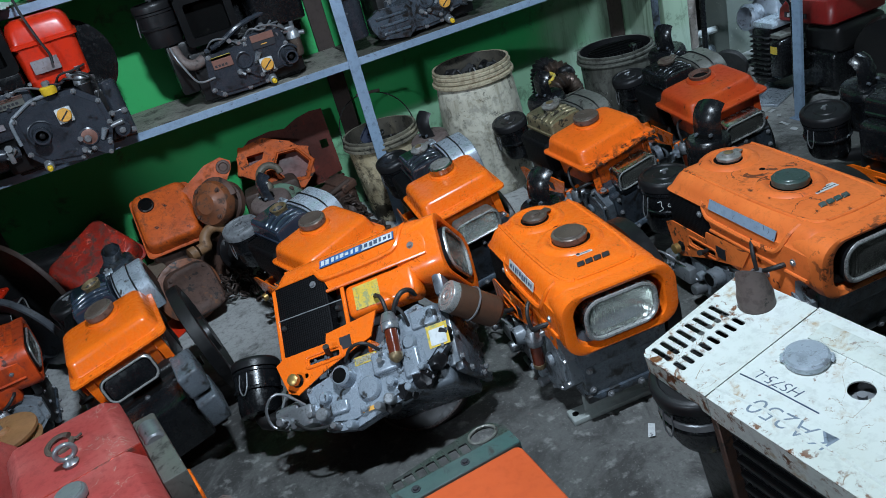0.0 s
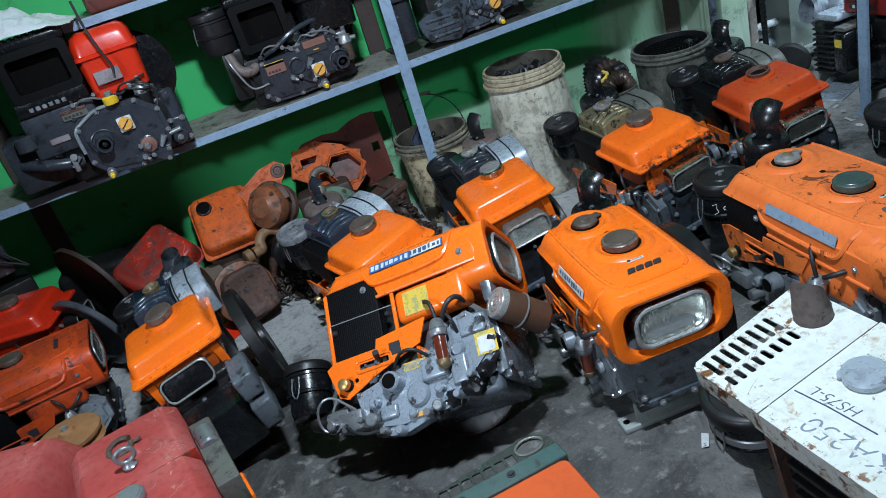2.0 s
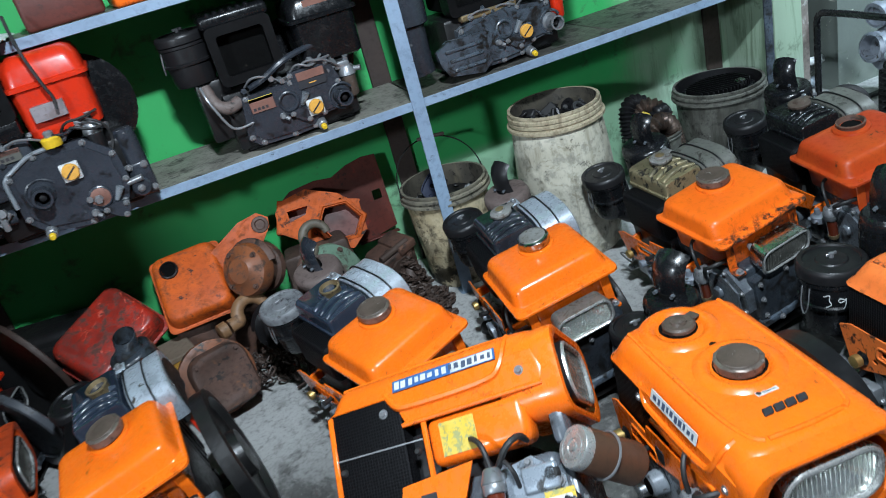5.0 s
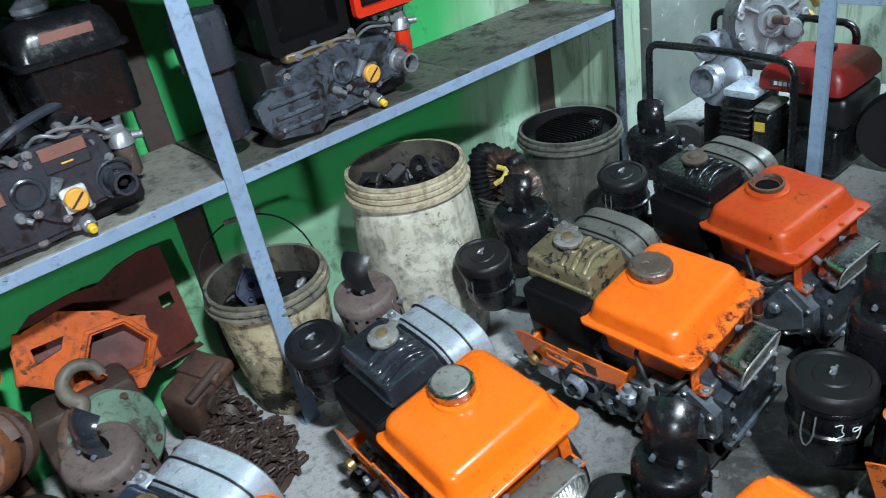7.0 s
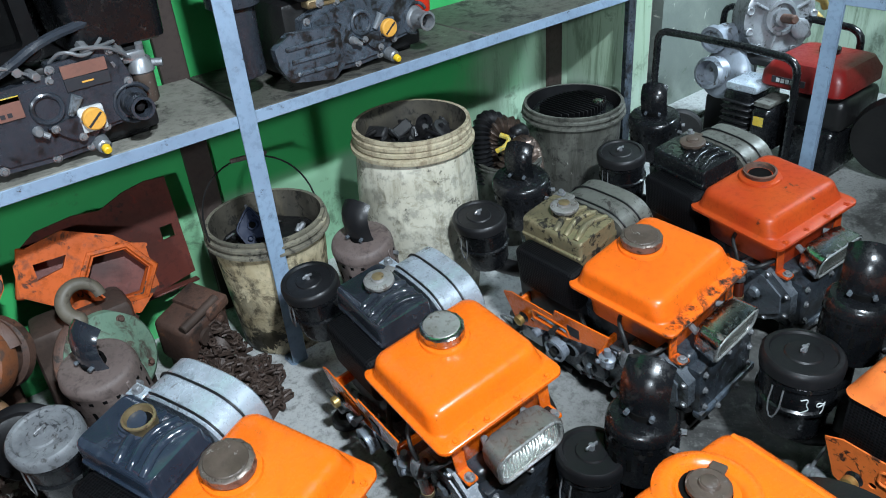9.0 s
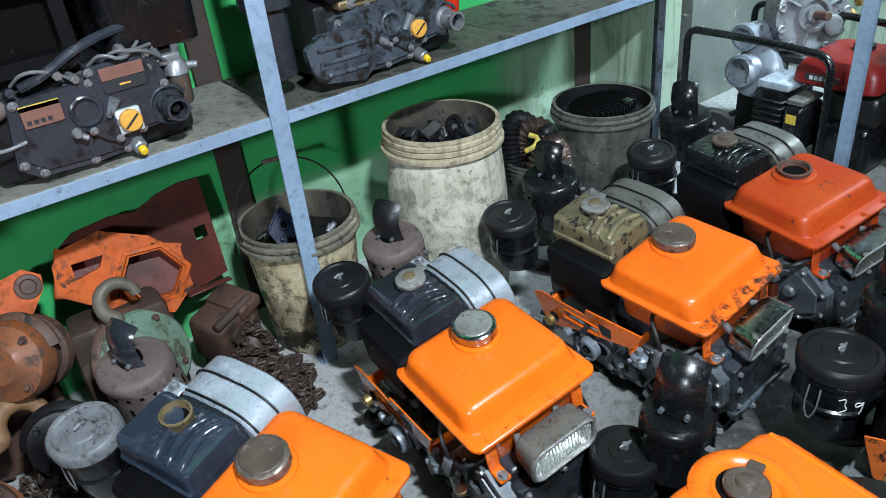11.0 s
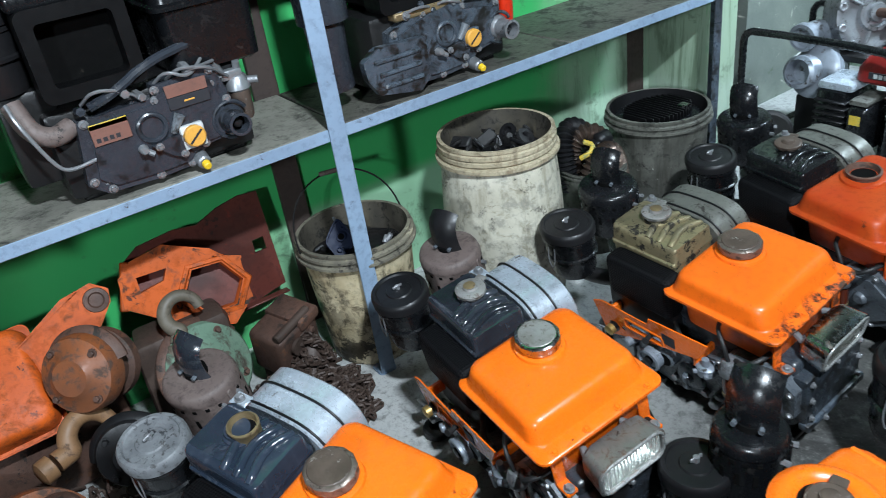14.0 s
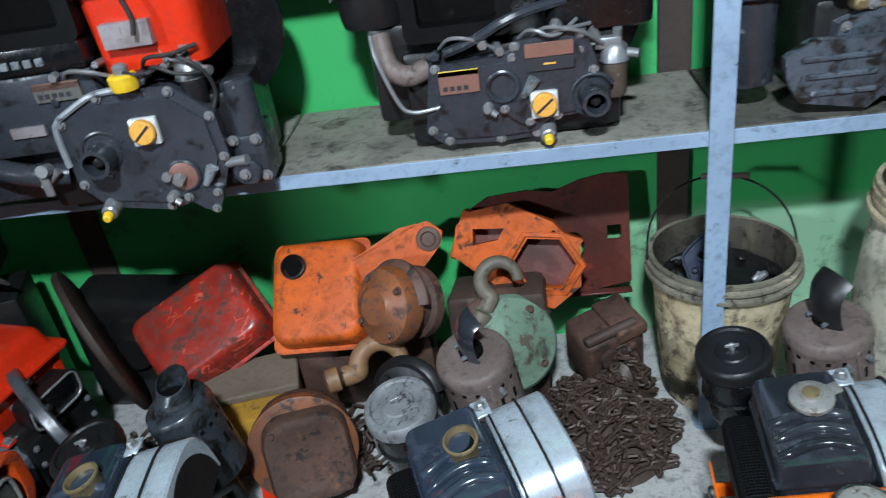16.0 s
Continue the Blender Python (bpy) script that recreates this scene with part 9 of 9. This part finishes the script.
scrap_in(drum, 0.142, 0.462, 30, ("soot", "iron", "soot", "iron", "rubber"), 0.032)
scrap_in(bucket, 0.128, 0.300, 20, ("soot", "iron", "soot", "iron", "steel"), 0.028)
tip = pose(-0.050, -0.015, 0.345, 52, 6, -22)
bm = mesh()
lobes = [((0.036 + 0.007 * math.cos(2 * q)) * 0.85 * math.cos(q), (0.036 + 0.010 * math.cos(2 * q + math.pi)) * 1.25 * math.sin(q)) for q in [2 * math.pi * i / 36 for i in range(36)]]
rings(bm, [[(x * f, y * f, z) for x, y in lobes] for f, z in ((0.9, -0.012), (1.0, -0.010), (1.0, 0.006), (0.97, 0.009), (0.88, 0.009), (0.85, 0.001), (0.2, 0.001))], tip)
cast = part("casting", bm, "blue_black", bucket, "blue-black scalloped engine casting in the bucket")
for x, y, r in ((0.004, 0.010, 0.013), (-0.004, -0.024, 0.007), (0.010, 0.034, 0.005)):
    bm = mesh()
    lathe(bm, [(r, 0.0), (r, 0.008), (r * 0.7, 0.009), (r * 0.65, 0.003), (0.001, 0.003)], 18, tip @ Matrix.Translation((x, y, 0.001)))
    part("casting_boss", bm, "blue_black", cast)
bm = mesh()
lathe(bm, [(0.008, 0.0045), (0.001, 0.0047)], 16, tip @ Matrix.Translation((0.004, 0.010, 0.001)))
part("casting_port", bm, "dark", cast)
bm = mesh()
arc = [(0.155 * math.cos(a), 0.054 * math.sin(a) ** 0.8, 0.335 + 0.168 * math.sin(a) ** 0.8 - 0.012 * math.cos(a)) for a in [math.pi * i / 24 for i in range(25)]]
tube(bm, arc, 0.0024, 6)
handle = part("wire_handle", bm, "iron", bucket)
bm = mesh()
rod(bm, (0.062, 0.053, 0.497), (-0.036, 0.053, 0.506), 0.0062, 12, None, 0.002)
part("grip", bm, "dusty_steel", handle, "thin tube grip")
# ribbed disc in the barrel
bm = mesh()
lathe(bm, [(0.002, 0.315), (0.135, 0.315), (0.14, 0.322), (0.133, 0.33), (0.002, 0.332)], 36)
lid = part("ribbed_disc", bm, "black", barrel, "black finned disc")
for k in range(15):
    x = -0.105 + 0.015 * k
    h = math.sqrt(max(0, 0.122 ** 2 - x * x)) * 0.75
    bm = mesh()
    box(bm, (x - 0.002, -h, 0.33), (x + 0.002, h, 0.355), 0.001, 1)
    part("fin", bm, "frame_black", lid)
bm = mesh()
box(bm, (0.03, -0.08, 0.335), (0.06, -0.05, 0.365), 0.006, 2)
part("shiny_fitting", bm, "chrome", barrel)


def corrugated(parent, pts, r, material):
    pts = [Vector(p) for p in pts]
    for _ in range(3):
        q = [pts[0]]
        for a, b in zip(pts, pts[1:]):
            q += [a * 0.75 + b * 0.25, a * 0.25 + b * 0.75]
        pts = q + [pts[-1]]
    bm = mesh()
    up, secs = None, []
    total = 0.0
    fine = []
    for a, b in zip(pts, pts[1:]):
        steps = max(1, int((b - a).length / 0.003))
        fine += [a.lerp(b, i / steps) for i in range(steps)]
    for i, p in enumerate(fine):
        d = (fine[min(i + 1, len(fine) - 1)] - fine[max(i - 1, 0)]).normalized()
        up = d.orthogonal().normalized() if up is None else (up - d * up.dot(d)).normalized()
        side = d.cross(up)
        rr = r * (1.0 + 0.16 * math.sin(i * math.pi / 2.0))
        secs.append([p + (up * math.cos(2 * math.pi * k / 14) + side * math.sin(2 * math.pi * k / 14)) * rr for k in range(14)])
    rings(bm, secs)
    return part("corrugated_hose", bm, material, parent, "corrugated metal exhaust hose", sharp=60)


corrugated(tin, [(-0.03, 0.05, 0.15), (-0.04, 0.06, 0.30), (0.0, 0.05, 0.36), (0.06, 0.02, 0.34), (0.08, -0.01, 0.22)], 0.030, "hose_brown")
corrugated(tin, [(-0.06, -0.04, 0.15), (-0.06, -0.05, 0.28), (-0.01, -0.06, 0.33), (0.05, -0.05, 0.30), (0.07, -0.05, 0.15)], 0.029, "hose_brown")
corrugated(tin, [(-0.075, 0.02, 0.20), (-0.07, 0.05, 0.33), (-0.03, 0.075, 0.38), (0.03, 0.07, 0.36), (0.07, 0.05, 0.25)], 0.028, "soot")
corrugated(tin, [(0.02, 0.02, 0.12), (0.0, 0.0, 0.30), (0.04, -0.01, 0.35), (0.075, 0.02, 0.31)], 0.024, "soot")
bm = mesh()
tube(bm, [(-0.065, -0.02, 0.315), (-0.05, -0.045, 0.332), (-0.02, -0.03, 0.345), (-0.03, 0.0, 0.35)], 0.008, 8, smooth=1)
part("yellow_cord", bm, "label_yellow", tin)

# ---- on the upper shelf ----
p = thing("plastic_sheet", "crumpled white plastic sheet on the upper shelf", "sheet", pose(-1.30, 0.05, SHELF_HIGH + 0.0055))
bm = mesh()
bmesh.ops.create_grid(bm, x_segments=60, y_segments=26, size=0.5, matrix=Matrix.Diagonal((0.64, 0.30, 1, 1)))
for v in bm.verts:
    e = max(0.0, 1 - (abs(v.co.x) / 0.33) ** 4) * max(0.0, 1 - (abs(v.co.y) / 0.16) ** 6)
    v.co.z = 0.004 + 0.11 * e * (0.55 + 0.45 * noise.noise(v.co * 5)) + 0.03 * e * noise.noise(v.co * 22) + 0.012 * noise.noise(v.co * 50) * e
    if v.co.z < 0.003:
        v.co.z = 0.003
part("sheet", bm, "bag", p)
for x, w, mt, lab in ((-0.845, 0.10, "red_brown", "rusty red tin box on the upper shelf"), (-0.60, 0.12, "orange_worn", "orange engine cover on the upper shelf")):
    p = thing("tin_box", lab, "box", pose(x, 0.13, SHELF_HIGH + 0.0055, 0, 0, 8))
    bm = mesh()
    box(bm, (-w, -0.09, 0), (w, 0.09, 0.10), 0.012, 3)
    part("box_body", bm, mt, p)

# ---- small things on the floor ----
p = thing("rubber_ring", "black rubber ring on the floor", "ring", pose(-0.035, -0.285, 0.012))
bm = mesh()
lathe(bm, [(0.017, -0.012), (0.030, -0.012), (0.034, -0.006), (0.034, 0.008), (0.030, 0.013), (0.019, 0.013), (0.016, 0.008), (0.016, -0.008)], 28)
part("ring", bm, "rubber", p)
p = thing("wire_loop", "bent wire loop on the floor", "wire", pose(0.66, -1.02, 0.003, 0, 0, 30))
bm = mesh()
tube(bm, [(-0.018, -0.02, 0), (0.02, -0.016, 0), (0.016, 0.02, 0.002), (-0.014, 0.024, 0)], 0.0022, 6, closed=True)
part("loop", bm, "steel", p)
for k in range(9):
    x, y = ((1.57, -0.36), (1.55, -0.42), (1.50, -0.50), (1.62, -0.32), (1.46, -0.38), (0.055, -1.575), (1.48, -0.57), (1.60, -0.50), (1.52, -0.62))[k]
    p = thing("paper_scrap", "small pale scrap of paper on the floor", "scrap", pose(x, y, 0.002, 0, 0, 47 * k), "scraps on the floor")
    bm = mesh()
    bmesh.ops.create_grid(bm, x_segments=5, y_segments=4, size=0.5, matrix=Matrix.Diagonal((0.028 + 0.008 * (k % 3), 0.016, 1, 1)))
    for v in bm.verts:
        v.co.z = 0.003 + 0.004 * noise.noise(v.co * 40 + Vector((k, 0, 0)))
    part("scrap", bm, "label_white", p)
p = thing("folded_sheet", "blue-grey folded sheet metal on the floor", "sheet", pose(1.70, -0.24, 0, 0, 0, 25))
bm = mesh()
box(bm, (-0.12, -0.06, 0.0), (0.12, 0.06, 0.012), 0.003, 1)
box(bm, (-0.12, 0.05, 0.0), (0.12, 0.058, 0.04), 0.002, 1)
part("sheet", bm, "alu", p)
